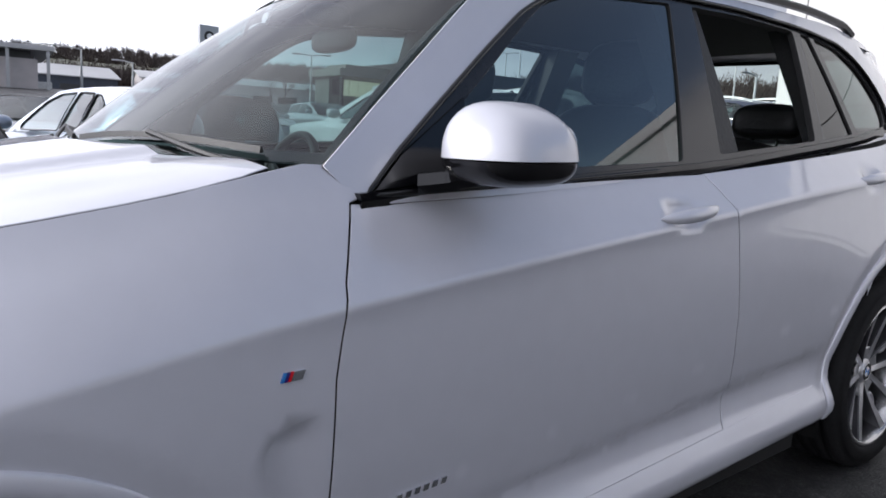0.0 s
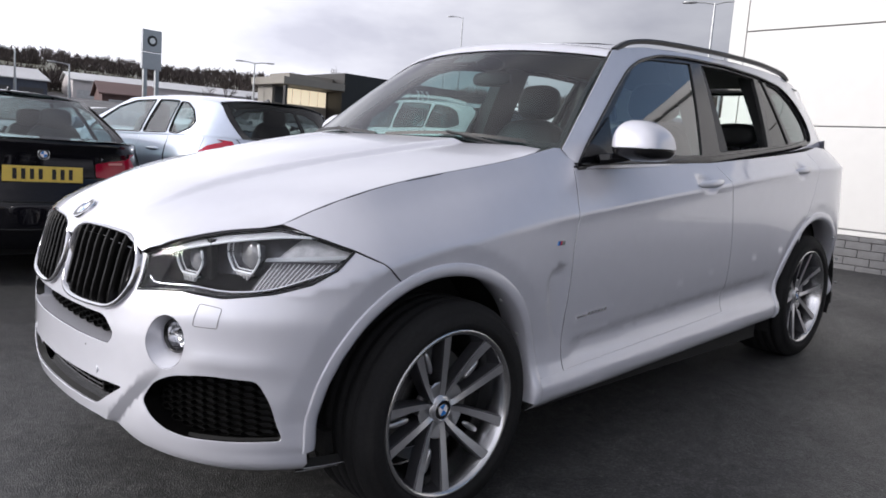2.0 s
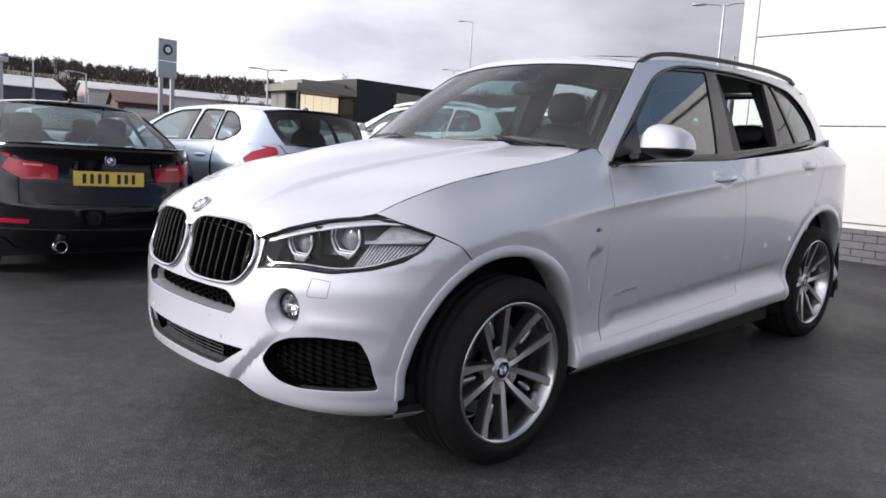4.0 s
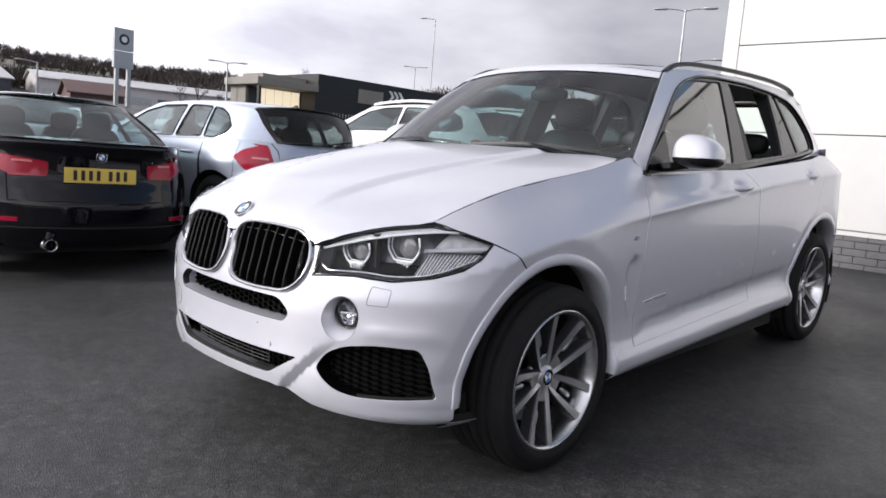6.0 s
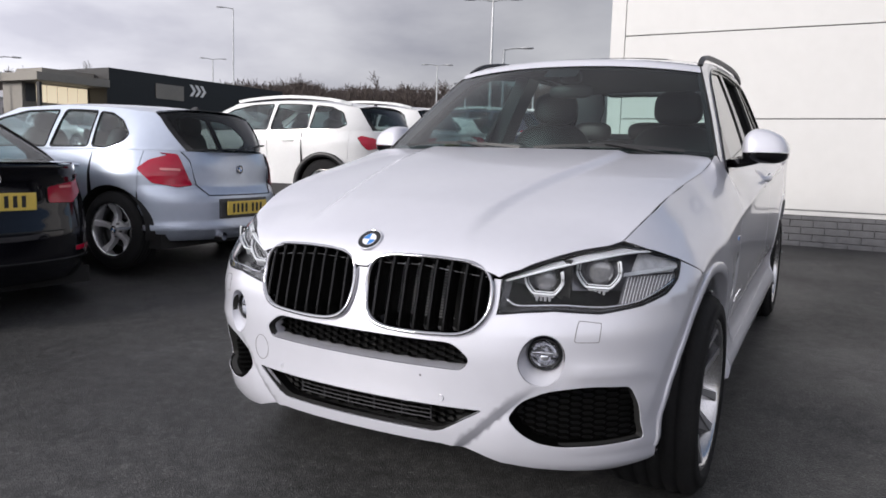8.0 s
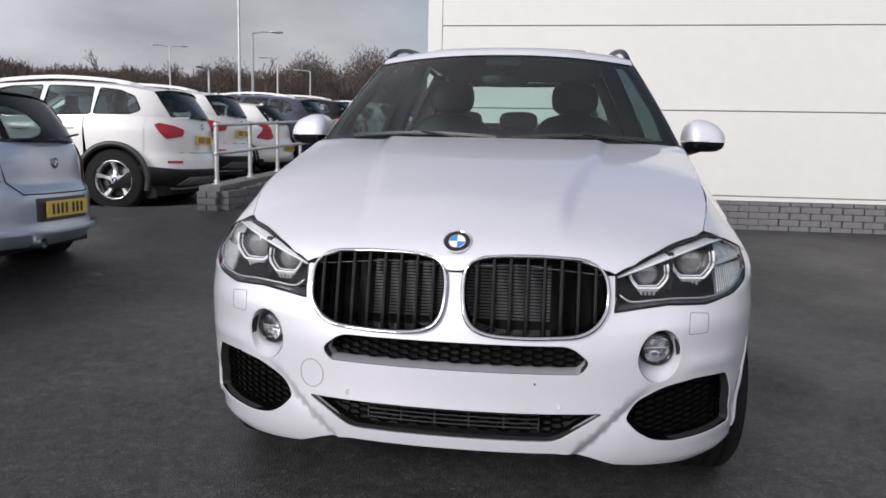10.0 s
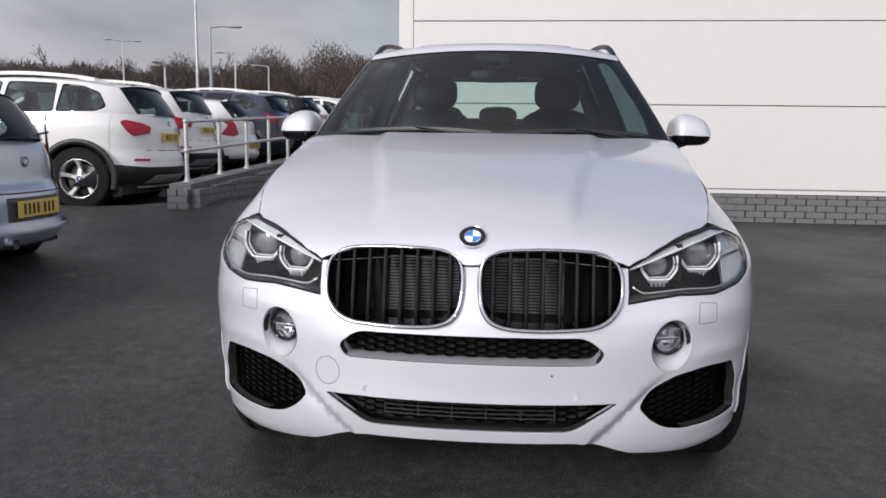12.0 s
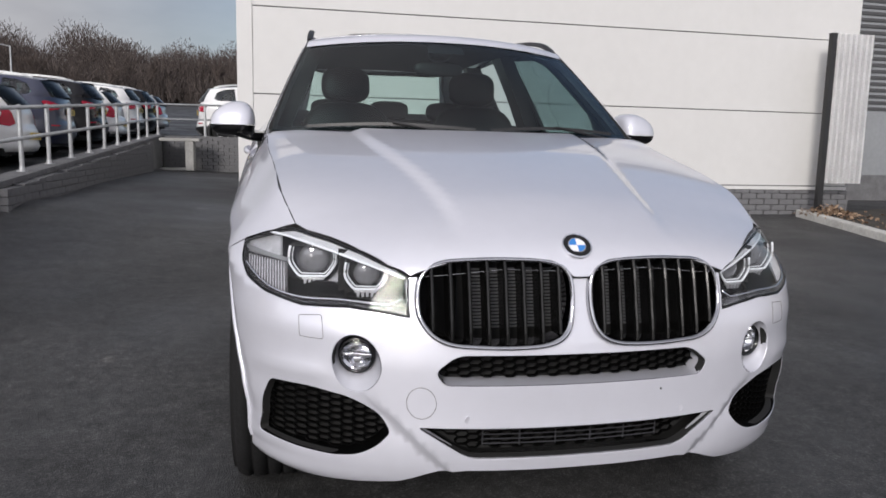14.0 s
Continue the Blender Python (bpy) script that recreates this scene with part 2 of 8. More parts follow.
def ground_material():
    """Tarmac with pale stone specks and damp patches; fields begin beyond the estate."""
    m = bpy.data.materials.new("damp_tarmac")
    m.use_nodes = True
    n, l = m.node_tree.nodes, m.node_tree.links
    b = n["Principled BSDF"]
    b.inputs["Specular IOR Level"].default_value = 0.4
    g = n.new("ShaderNodeNewGeometry")

    def noise_tex(scale, detail=4.0, rough=0.55):
        t = n.new("ShaderNodeTexNoise")
        t.inputs["Scale"].default_value, t.inputs["Detail"].default_value, t.inputs["Roughness"].default_value = scale, detail, rough
        l.new(g.outputs["Position"], t.inputs["Vector"])
        return t

    def rampn(src, stops):
        r = n.new("ShaderNodeValToRGB")
        e = r.color_ramp.elements
        e[0].position, e[0].color = stops[0][0], (*stops[0][1], 1)
        e[1].position, e[1].color = stops[-1][0], (*stops[-1][1], 1)
        for p, c in stops[1:-1]:
            q = e.new(p)
            q.color = (*c, 1)
        l.new(src, r.inputs["Fac"])
        return r

    def mix(a, b_, f, kind="MIX"):
        x = n.new("ShaderNodeMix")
        x.data_type, x.blend_type = "RGBA", kind
        l.new(a, x.inputs["A"])
        l.new(b_, x.inputs["B"])
        if isinstance(f, float):
            x.inputs["Factor"].default_value = f
        else:
            l.new(f, x.inputs["Factor"])
        return x.outputs["Result"]
    patches = rampn(noise_tex(0.55, 5).outputs["Fac"], ((0.32, (0.019, 0.019, 0.0195)), (0.55, (0.030, 0.030, 0.0305)), (0.75, (0.046, 0.046, 0.0465))))
    v = n.new("ShaderNodeTexVoronoi")
    v.inputs["Scale"].default_value = 170.0
    l.new(g.outputs["Position"], v.inputs["Vector"])
    stones = rampn(v.outputs["Color"], ((0.60, (0.0, 0.0, 0.0)), (0.95, (0.125, 0.125, 0.126))))
    tar = mix(patches.outputs["Color"], stones.outputs["Color"], 0.55, "ADD")
    specks = rampn(noise_tex(2.7, 2, 0.4).outputs["Fac"], ((0.735, (0, 0, 0)), (0.765, (0.16, 0.15, 0.14))))
    tar = mix(tar, specks.outputs["Color"], 0.35, "ADD")
    scuffs = rampn(noise_tex(16.0, 6, 0.7).outputs["Fac"], ((0.36, (0.62, 0.62, 0.62)), (0.5, (1.0, 1.0, 1.0)), (0.66, (1.5, 1.49, 1.47))))
    tar = mix(tar, scuffs.outputs["Color"], 1.0, "MULTIPLY")
    field = rampn(noise_tex(0.018, 6).outputs["Fac"], ((0.36, (0.040, 0.034, 0.022)), (0.48, (0.062, 0.066, 0.030)), (0.60, (0.082, 0.070, 0.042)), (0.7, (0.035, 0.030, 0.022))))
    ln = n.new("ShaderNodeVectorMath")
    ln.operation = "LENGTH"
    l.new(g.outputs["Position"], ln.inputs[0])
    mr = n.new("ShaderNodeMapRange")
    mr.inputs["From Min"].default_value, mr.inputs["From Max"].default_value = 92.0, 108.0
    l.new(ln.outputs["Value"], mr.inputs["Value"])
    l.new(mix(tar, field.outputs["Color"], mr.outputs["Result"]), b.inputs["Base Color"])
    wet = n.new("ShaderNodeMapRange")
    wet.inputs["From Min"].default_value, wet.inputs["From Max"].default_value = 0.35, 0.65
    wet.inputs["To Min"].default_value, wet.inputs["To Max"].default_value = 0.40, 0.68
    l.new(noise_tex(0.8, 4).outputs["Fac"], wet.inputs["Value"])
    l.new(wet.outputs["Result"], b.inputs["Roughness"])
    bp = n.new("ShaderNodeBump")
    bp.inputs["Strength"].default_value, bp.inputs["Distance"].default_value = 0.7, 0.004
    l.new(v.outputs["Distance"], bp.inputs["Height"])
    b2 = n.new("ShaderNodeBump")
    b2.inputs["Strength"].default_value, b2.inputs["Distance"].default_value = 0.16, 0.02
    l.new(noise_tex(7.0, 5).outputs["Fac"], b2.inputs["Height"])
    l.new(bp.outputs["Normal"], b2.inputs["Normal"])
    l.new(b2.outputs["Normal"], b.inputs["Normal"])
    return m


# ---- the yard ----
def build_ground():
    def steps(stops):
        out = []
        for a, b, d in stops:
            k = max(1, round((b - a) / d))
            out += [a + (b - a) * i / k for i in range(k)]
        return out + [stops[-1][1]]
    xs = steps([(-1400, -100, 50), (-100, -12, 5), (-12, -3.6, 0.5), (-3.6, -3.3, 0.06), (-3.3, 8, 0.4), (8, 60, 5), (60, 1400, 60)])
    ys = steps([(-1400, -60, 60), (-60, -8, 5), (-8, 4.9, 0.4), (4.9, 5.2, 0.06), (5.2, 14.2, 0.5), (14.2, 14.5, 0.06), (14.5, 60, 3), (60, 1400, 50)])
    bm = bmesh.new()
    vs = [[bm.verts.new((x, y, ground_z(x, y) + 6.0 * noise.noise((x / 170, y / 170, 0)) * ramp((math.hypot(x, y) - 180) / 150))) for x in xs] for y in ys]
    for j in range(len(ys) - 1):
        for i in range(len(xs) - 1):
            bm.faces.new((vs[j][i], vs[j][i + 1], vs[j + 1][i + 1], vs[j + 1][i]))
    return tagged(mesh_object("ground", bm, ground_material(), smooth=True), "dark damp tarmac yard with fine stone grain", "ground", kind="structure")


build_ground()
TILT = pose(0, 0, 0, 1.43)


# ---- surface tools ----
from mathutils.geometry import delaunay_2d_cdt


def curve1(*knots):
    """A smooth function through (t, value) knots, with no overshoot."""
    t = [k[0] for k in knots]
    v = [k[1] for k in knots]
    n = len(t)
    h = [t[i + 1] - t[i] for i in range(n - 1)]
    d = [(v[i + 1] - v[i]) / h[i] for i in range(n - 1)]
    m = [d[0]] + [0.0 if d[i - 1] * d[i] <= 0 else (h[i - 1] + h[i]) * 3 / ((2 * h[i] + h[i - 1]) / d[i - 1] + (h[i] + 2 * h[i - 1]) / d[i]) for i in range(1, n - 1)] + [d[-1]]

    def f(x):
        if x <= t[0]:
            return v[0] + (x - t[0]) * m[0] * 0.5
        if x >= t[-1]:
            return v[-1] + (x - t[-1]) * m[-1] * 0.5
        i = 0
        while x > t[i + 1]:
            i += 1
        s = (x - t[i]) / h[i]
        a, b = s * s * (3 - 2 * s), s * (1 - s)
        return v[i] * (1 - a) + v[i + 1] * a + h[i] * b * (m[i] * (1 - s) - m[i + 1] * s)
    return f


def smooth01(v):
    v = min(1.0, max(0.0, v))
    return v * v * (3 - 2 * v)


def rounded(pts, r=0.02, step=0.02, closed=True):
    """A polygon with its corners rounded by r (one number, or a third value of a point) and its sides cut into steps."""
    out = []
    n = len(pts)
    for i in range(n):
        p = Vector(pts[i][:2])
        rr = pts[i][2] if len(pts[i]) > 2 else r
        if not closed and i in (0, n - 1):
            out.append(p)
            continue
        a, b = Vector(pts[i - 1][:2]), Vector(pts[(i + 1) % n][:2])
        da, db = (a - p).length, (b - p).length
        ra, rb = min(rr, da * 0.49), min(rr, db * 0.49)
        if rr < 1e-5:
            out.append(p)
            continue
        p0, p1 = p + (a - p) * (ra / da), p + (b - p) * (rb / db)
        k = max(2, min(10, int(rr / 0.006) + 2))
        for j in range(k + 1):
            s = j / k
            out.append(p0 * (1 - s) ** 2 + p * 2 * s * (1 - s) + p1 * s * s)
    res = []
    m = len(out)
    for i in range(m if closed else m - 1):
        a, b = out[i], out[(i + 1) % m]
        k = max(1, int((b - a).length / step + 0.5))
        res += [a + (b - a) * (j / k) for j in range(k)]
    if not closed:
        res.append(out[-1])
    clean = []
    for p in res:
        if not clean or (p - clean[-1]).length > 1e-4:
            clean.append(p)
    if closed and (clean[0] - clean[-1]).length < 1e-4:
        clean.pop()
    return clean


def circle2(cu, cv, r, n=32, rv=None):
    rv = rv or r
    return [Vector((cu + r * math.cos(2 * math.pi * i / n), cv + rv * math.sin(2 * math.pi * i / n))) for i in range(n)]


def area2(p):
    return sum(p[i - 1][0] * p[i][1] - p[i][0] * p[i - 1][1] for i in range(len(p))) / 2


def inset(p, d):
    """The loop moved inwards by d (outwards: minus)."""
    if area2(p) < 0:
        p = p[::-1]
    out = []
    n = len(p)
    for i in range(n):
        a, b, c = p[i - 1], p[i], p[(i + 1) % n]
        t = (b - a).normalized() + (c - b).normalized()
        t = t.normalized() if t.length > 1e-6 else (c - b).normalized()
        out.append(b + Vector((-t.y, t.x)) * d)
    return out


def inside(px, py, loop):
    xs = np.array([p[0] for p in loop])
    ys = np.array([p[1] for p in loop])
    x2, y2 = np.roll(xs, -1), np.roll(ys, -1)
    c = np.zeros(len(px), bool)
    for a, b, d, e in zip(xs, ys, x2, y2):
        if b != e:
            hit = ((b > py) != (e > py)) & (px < (d - a) * (py - b) / (e - b) + a)
            c ^= hit
    return c


MID = Vector((0, 1.5, 0.75))


def panel(name, surf, loops, mat, parent, label="", step=0.035, depth=0.02, gap=0.0022, middle=MID, rim=None, sx=1, creases=()):
    """A sheet cut out of surf(u, v) along loops (the first outside, the rest holes), with its edges turned inwards by depth.
    sx = -1 mirrors it to the other flank. creases: lines of (u, v) that the sheet's edges follow."""
    L = [inset(loops[0], gap)] + [inset(h, -gap)[::-1] for h in loops[1:]]
    pts = []
    edges = []
    starts = []
    for lp in L:
        s = len(pts)
        starts.append((s, len(lp)))
        pts += list(lp)
        edges += [(s + i, s + (i + 1) % len(lp)) for i in range(len(lp))]
    for line in creases:
        lu, lv = np.array([p[0] for p in line]), np.array([p[1] for p in line])
        ok = inside(lu, lv, inset(L[0], step * 0.3))
        for h in L[1:]:
            ok &= ~inside(lu, lv, inset(h, -step * 0.3))
        last = None
        for p, k in zip(line, ok):
            if k:
                pts.append(Vector(p))
                if last is not None:
                    edges.append((last, len(pts) - 1))
                last = len(pts) - 1
            else:
                last = None
    us, vs = [p[0] for p in L[0]], [p[1] for p in L[0]]
    u0, u1, v0, v1 = min(us), max(us), min(vs), max(vs)
    gu, gv = np.meshgrid(np.arange(u0 + step / 2, u1, step), np.arange(v0 + step / 2, v1, step))
    gu = gu + (np.arange(gu.shape[0]) % 2)[:, None] * step / 2
    gu, gv = gu.ravel(), gv.ravel()
    keep = inside(gu, gv, L[0])
    for h in L[1:]:
        keep &= ~inside(gu, gv, h)
    gu, gv = gu[keep], gv[keep]
    if len(gu):
        bx, by = np.array([p[0] for p in pts]), np.array([p[1] for p in pts])
        near = np.min((gu[:, None] - bx[None]) ** 2 + (gv[:, None] - by[None]) ** 2, axis=1) > (step * 0.45) ** 2
        pts += [Vector((a, b)) for a, b in zip(gu[near], gv[near])]
    co, _, faces, orig, _, _ = delaunay_2d_cdt(pts, edges, [], 0, 1e-6)
    cx = np.array([sum(co[i][0] for i in f) / len(f) for f in faces])
    cy = np.array([sum(co[i][1] for i in f) / len(f) for f in faces])
    ok = inside(cx, cy, L[0])
    for h in L[1:]:
        ok &= ~inside(cx, cy, h)
    faces = [f for f, k in zip(faces, ok) if k]
    back = {}
    for i, o in enumerate(orig):
        for j in o:
            back[j] = i
    e = 0.002

    def point(c):
        return Vector(surf(c[0], c[1]))

    def normal(c):
        n = (point((c[0] + e, c[1])) - point((c[0] - e, c[1]))).cross(point((c[0], c[1] + e)) - point((c[0], c[1] - e)))
        return n.normalized() if n.length > 1e-12 else Vector((0, 0, 1))
    P = [point(c) for c in co]
    N = [normal(c) for c in co]
    k = len(co) // 2
    sign = 1.0
    votes = sum(1 if N[i].dot(P[i] - middle) > 0 else -1 for i in range(0, len(P), max(1, len(P) // 40)))
    sign = 1.0 if votes > 0 else -1.0
    N = [n * sign for n in N]
    verts, norms, polys, mats = list(P), list(N), [], []
    for f in faces:
        a, b, c = f[0], f[1], f[2]
        w = (co[b] - co[a]).cross(co[c] - co[a])
        polys.append(tuple(f) if w * sign > 0 else tuple(reversed(f)))
        mats.append(0)
    for li, (s, n) in enumerate(starts):
        rings = []
        ids = [back[s + i] for i in range(n)]
        outd = []
        for i in range(n):
            t = (P[ids[(i + 1) % n]] - P[ids[i - 1]])
            o = t.cross(N[ids[i]]) * sign
            outd.append(o.normalized() if o.length > 1e-9 else N[ids[i]])
        if rim is None:
            prof = ((0, 0), (0.0012, 0.0016), (0.0014, depth))
        else:
            prof = rim
        for a, b in prof:
            rings.append(len(verts))
            for i in range(n):
                verts.append(P[ids[i]] + outd[i] * a - N[ids[i]] * b)
                norms.append((outd[i] + N[ids[i]] * (0.9 if b < 0.001 else 0.25)).normalized())
        for r0, r1 in zip(rings, rings[1:]):
            for i in range(n):
                j = (i + 1) % n
                q = (r0 + i, r1 + i, r1 + j, r0 + j)
                polys.append(q if sign > 0 else q[::-1])
                mats.append(1 if r1 == rings[-1] else 0)
    if sx < 0:
        verts = [Vector((-v.x, v.y, v.z)) for v in verts]
        norms = [Vector((-v.x, v.y, v.z)) for v in norms]
        polys = [p[::-1] for p in polys]
    me = bpy.data.meshes.new(name)
    me.from_pydata(verts, [], polys)
    me.shade_smooth()
    me.normals_split_custom_set_from_vertices([tuple(n) for n in norms])
    for m in mat if isinstance(mat, (list, tuple)) else [mat]:
        me.materials.append(m)
    if depth >= 0.01:
        if len(me.materials) < 2:
            me.materials.append(M_VOID)
        me.polygons.foreach_set("material_index", mats)
    ob = new(name, me)
    ob.parent = parent
    if label:
        tagged(ob, label)
    return ob


def lathe(bm, prof, axis="x", seg=48, close=True):
    """Turns (along, radius) points round an axis."""
    rings = []
    for a, r in prof:
        ring = []
        for i in range(seg):
            c, s = math.cos(2 * math.pi * i / seg), math.sin(2 * math.pi * i / seg)
            p = {"x": (a, r * c, r * s), "y": (r * c, a, r * s), "z": (r * c, r * s, a)}[axis]
            ring.append(bm.verts.new(p))
        rings.append(ring)
    for r0, r1 in zip(rings, rings[1:]):
        for i in range(seg):
            bm.faces.new((r0[i], r1[i], r1[(i + 1) % seg], r0[(i + 1) % seg]))
    if close:
        for r in (rings[0], rings[-1]):
            try:
                bm.faces.new(r)
            except ValueError:
                pass
    bmesh.ops.recalc_face_normals(bm, faces=bm.faces)
    return rings


def sweep(bm, path, section, closed=False, up=Vector((0, 0, 1)), caps=True, scale=None):
    """Carries a flat section (list of (a, b): aside, up) along a path of points."""
    n = len(path)
    rings = []
    for i, p in enumerate(path):
        p = Vector(p)
        a = Vector(path[i - 1] if i or closed else path[0])
        b = Vector(path[(i + 1) % n] if i < n - 1 or closed else path[-1])
        t = (b - a).normalized()
        side = t.cross(up).normalized()
        u = side.cross(t).normalized()
        k = scale(i / max(1, n - 1)) if scale else 1.0
        rings.append([bm.verts.new(p + side * (s[0] * k) + u * (s[1] * k)) for s in section])
    m = len(section)
    for i in range(n if closed else n - 1):
        r0, r1 = rings[i], rings[(i + 1) % n]
        for j in range(m):
            bm.faces.new((r0[j], r0[(j + 1) % m], r1[(j + 1) % m], r1[j]))
    if caps and not closed:
        bm.faces.new(rings[0][::-1])
        bm.faces.new(rings[-1])
    bmesh.ops.recalc_face_normals(bm, faces=bm.faces)
    return rings


def tube(bm, path, r, seg=8, closed=False, up=Vector((0, 0, 1)), scale=None):
    return sweep(bm, path, [(r * math.cos(2 * math.pi * i / seg), r * math.sin(2 * math.pi * i / seg)) for i in range(seg)], closed, up, True, scale)


def spline3(pts, step=0.03):
    """A smooth line through points in space."""
    P = [Vector(p) for p in pts]
    out = []
    for i in range(len(P) - 1):
        a, b = P[max(0, i - 1)], P[i]
        c, d = P[i + 1], P[min(len(P) - 1, i + 2)]
        k = max(2, int((c - b).length / step))
        for j in range(k):
            s = j / k
            out.append(0.5 * ((2 * b) + (c - a) * s + (2 * a - 5 * b + 4 * c - d) * s * s + (3 * b - a - 3 * c + d) * s ** 3))
    return out + [P[-1]]


def patch(bm, f, nu, nv):
    """A grid of nu by nv cells of f(s, t), both 0 to 1."""
    g = [[bm.verts.new(f(i / nu, j / nv)) for i in range(nu + 1)] for j in range(nv + 1)]
    for j in range(nv):
        for i in range(nu):
            bm.faces.new((g[j][i], g[j][i + 1], g[j + 1][i + 1], g[j + 1][i]))
    return g


def blob(bm, sx, sy, sz, at=(0, 0, 0), power=2.6, rings=10, seg=20):
    """A rounded block: a superellipsoid."""
    def sp(v):
        return math.copysign(abs(v) ** (2 / power), v)
    g = []
    for j in range(1, rings):
        ph = math.pi * j / rings - math.pi / 2
        g.append([bm.verts.new((at[0] + sx * sp(math.cos(ph)) * sp(math.cos(2 * math.pi * i / seg)), at[1] + sy * sp(math.cos(ph)) * sp(math.sin(2 * math.pi * i / seg)), at[2] + sz * sp(math.sin(ph)))) for i in range(seg)])
    lo, hi = bm.verts.new((at[0], at[1], at[2] - sz)), bm.verts.new((at[0], at[1], at[2] + sz))
    for a, b in zip(g, g[1:]):
        for i in range(seg):
            bm.faces.new((a[i], a[(i + 1) % seg], b[(i + 1) % seg], b[i]))
    for i in range(seg):
        bm.faces.new((lo, g[0][(i + 1) % seg], g[0][i]))
        bm.faces.new((hi, g[-1][i], g[-1][(i + 1) % seg]))


# ---- the white off-roader: its own axes have x to its left flank, y to its tail from the front axle, z up ----
PP, QQ = 2.2, 3.5
ARCH_F, ARCH_R = 0.452, 0.478
ARCH_Z = {0.0: 0.374, 2.933: 0.428}
nose_len = curve1((0.20, 0.72), (0.27, 0.80), (0.34, 0.835), (0.42, 0.845), (0.50, 0.84), (0.60, 0.838), (0.68, 0.825), (0.78, 0.795), (0.87, 0.775), (0.925, 0.745), (0.97, 0.69), (1.1, 0.5))
tail_len = curve1((0.2, 0.95), (0.5, 1.06), (0.9, 1.04), (1.1, 0.98), (1.3, 0.86), (1.5, 0.72), (1.7, 0.5))
low_w = curve1((0.18, 0.80), (0.245, 0.875), (0.275, 0.925), (0.305, 0.948), (0.34, 0.952), (0.385, 0.936), (0.43, 0.921), (0.50, 0.917), (0.57, 0.925), (0.70, 0.938), (0.85, 0.944), (1.0, 0.945))
tuck = curve1((0.0, 0.0), (0.006, 0.0022), (0.04, 0.021), (0.10, 0.062), (0.16, 0.108), (0.25, 0.165), (0.4, 0.25))
shoulder = curve1((-0.8, 0.74), (-0.45, 0.785), (-0.2, 0.845), (0.0, 0.885), (0.3, 0.93), (0.61, 0.968), (0.94, 1.003), (1.68, 1.07), (2.29, 1.125), (3.0, 1.17), (3.8, 1.19))
tuck_k = curve1((-0.6, 1.0), (0.0, 1.05), (0.3, 0.90), (0.52, 0.79), (0.66, 0.79), (0.76, 0.95), (1.2, 1.2), (1.75, 1.45), (2.5, 1.5), (3.4, 1.4))
breather_y = curve1((0.48, 0.575), (0.56, 0.525), (0.66, 0.482), (0.74, 0.468), (0.785, 0.50), (0.80, 0.57))


def sill_top(y):
    return 0.387 + 0.052 * (y - 0.5)


def sill_low(y):
    return 0.255 + 0.043 * y


low_line = curve1((0.5, 0.494), (0.65, 0.504), (1.42, 0.555), (2.4, 0.615))


def flank(y, z):
    """Half width of the lower body, before the ends are rounded."""
    zs = shoulder(y)
    z_true, z = z, z - 0.036 * min(2.6, max(0.0, y - 0.3)) * smooth01((0.72 - z) / 0.3)
    w = low_w(min(z, 1.0) if z < 0.6 else 0.6 + (z - 0.6) * 0.4 / max(0.1, zs - 0.6) if z < zs else 1.0)
    z = z_true
    if z > zs:
        w -= tuck((z - zs) * tuck_k(y)) + 0.006 * min(1.0, (z - zs) / 0.02) * smooth01((y - 0.35) / 0.5)
    elif z > zs - 0.4:
        w -= 0.008 * (1 - math.exp((z - zs) / 0.03)) * math.exp((z - zs) / 0.16) * smooth01((y - 0.30) / 0.4)
    for ya, k in ((0.0, 0.017), (2.933, 0.026)):
        w += k * math.exp(-((y - ya) / 0.42) ** 2) * smooth01((z - 0.2) / 0.3) * smooth01((1.02 - z) / 0.3)
    w -= 0.020 * smooth01((0.22 - y) / 0.4)
    for yh, zh in ((1.585, 1.080), (2.625, 1.152)):
        w -= 0.022 * math.exp(-(((y - yh) / 0.06) ** 2 + ((z - zh) / 0.03) ** 2) ** 2)
    if 0.44 < y < 0.6 and 0.46 < z < 0.82:
        d = y - breather_y(z)
        w -= 0.015 * min(1.0, max(0.0, d) / 0.016) * smooth01((0.60 - y) / 0.09) * smooth01((z - 0.48) / 0.05) * smooth01((0.805 - z) / 0.045)
    # undercut below the low line along the doors
    d = z - low_line(y)
    if -0.15 < d < 0:
        w -= 0.013 * min(1.0, -d / 0.022) * smooth01((d + 0.15) / 0.12) * smooth01((y - 0.60) / 0.12) * smooth01((2.46 - y) / 0.2)
    return w


def hollow(y, z):
    """Depth of the hollow band round the wheel arches."""
    for ya, ra in ((0.0, ARCH_F + 0.013), (2.933, ARCH_R + 0.014)):
        d = math.hypot(y - ya, z - ARCH_Z[ya]) - ra
        if z > 0.25 and -0.08 < d < 0.055:
            return 0.010 * (1 - max(0.0, d) / 0.055) * smooth01((z - 0.25) / 0.3)
    return 0.0


def corner_flare(y, z):
    """The bumper's end swells round the front wheel."""
    return 0.016 * math.exp(-((y + 0.40) / 0.17) ** 2) * smooth01((z - 0.25) / 0.12) * smooth01((0.80 - z) / 0.25)


corner_cut = curve1((0.20, 0.03), (0.24, 0.025), (0.27, 0.022), (0.33, 0.046), (0.40, 0.027), (0.45, 0.012), (0.50, 0.002), (0.56, 0.0))


def flank_front(y, z):
    """The flank ahead of the front axle; low down the arch's swell runs on to the corner."""
    k = smooth01((z - 0.44) / 0.30)
    return flank(0.0, z) * (1 - k) + flank(y, z) * k - corner_cut(z) * smooth01(-y / 0.3)


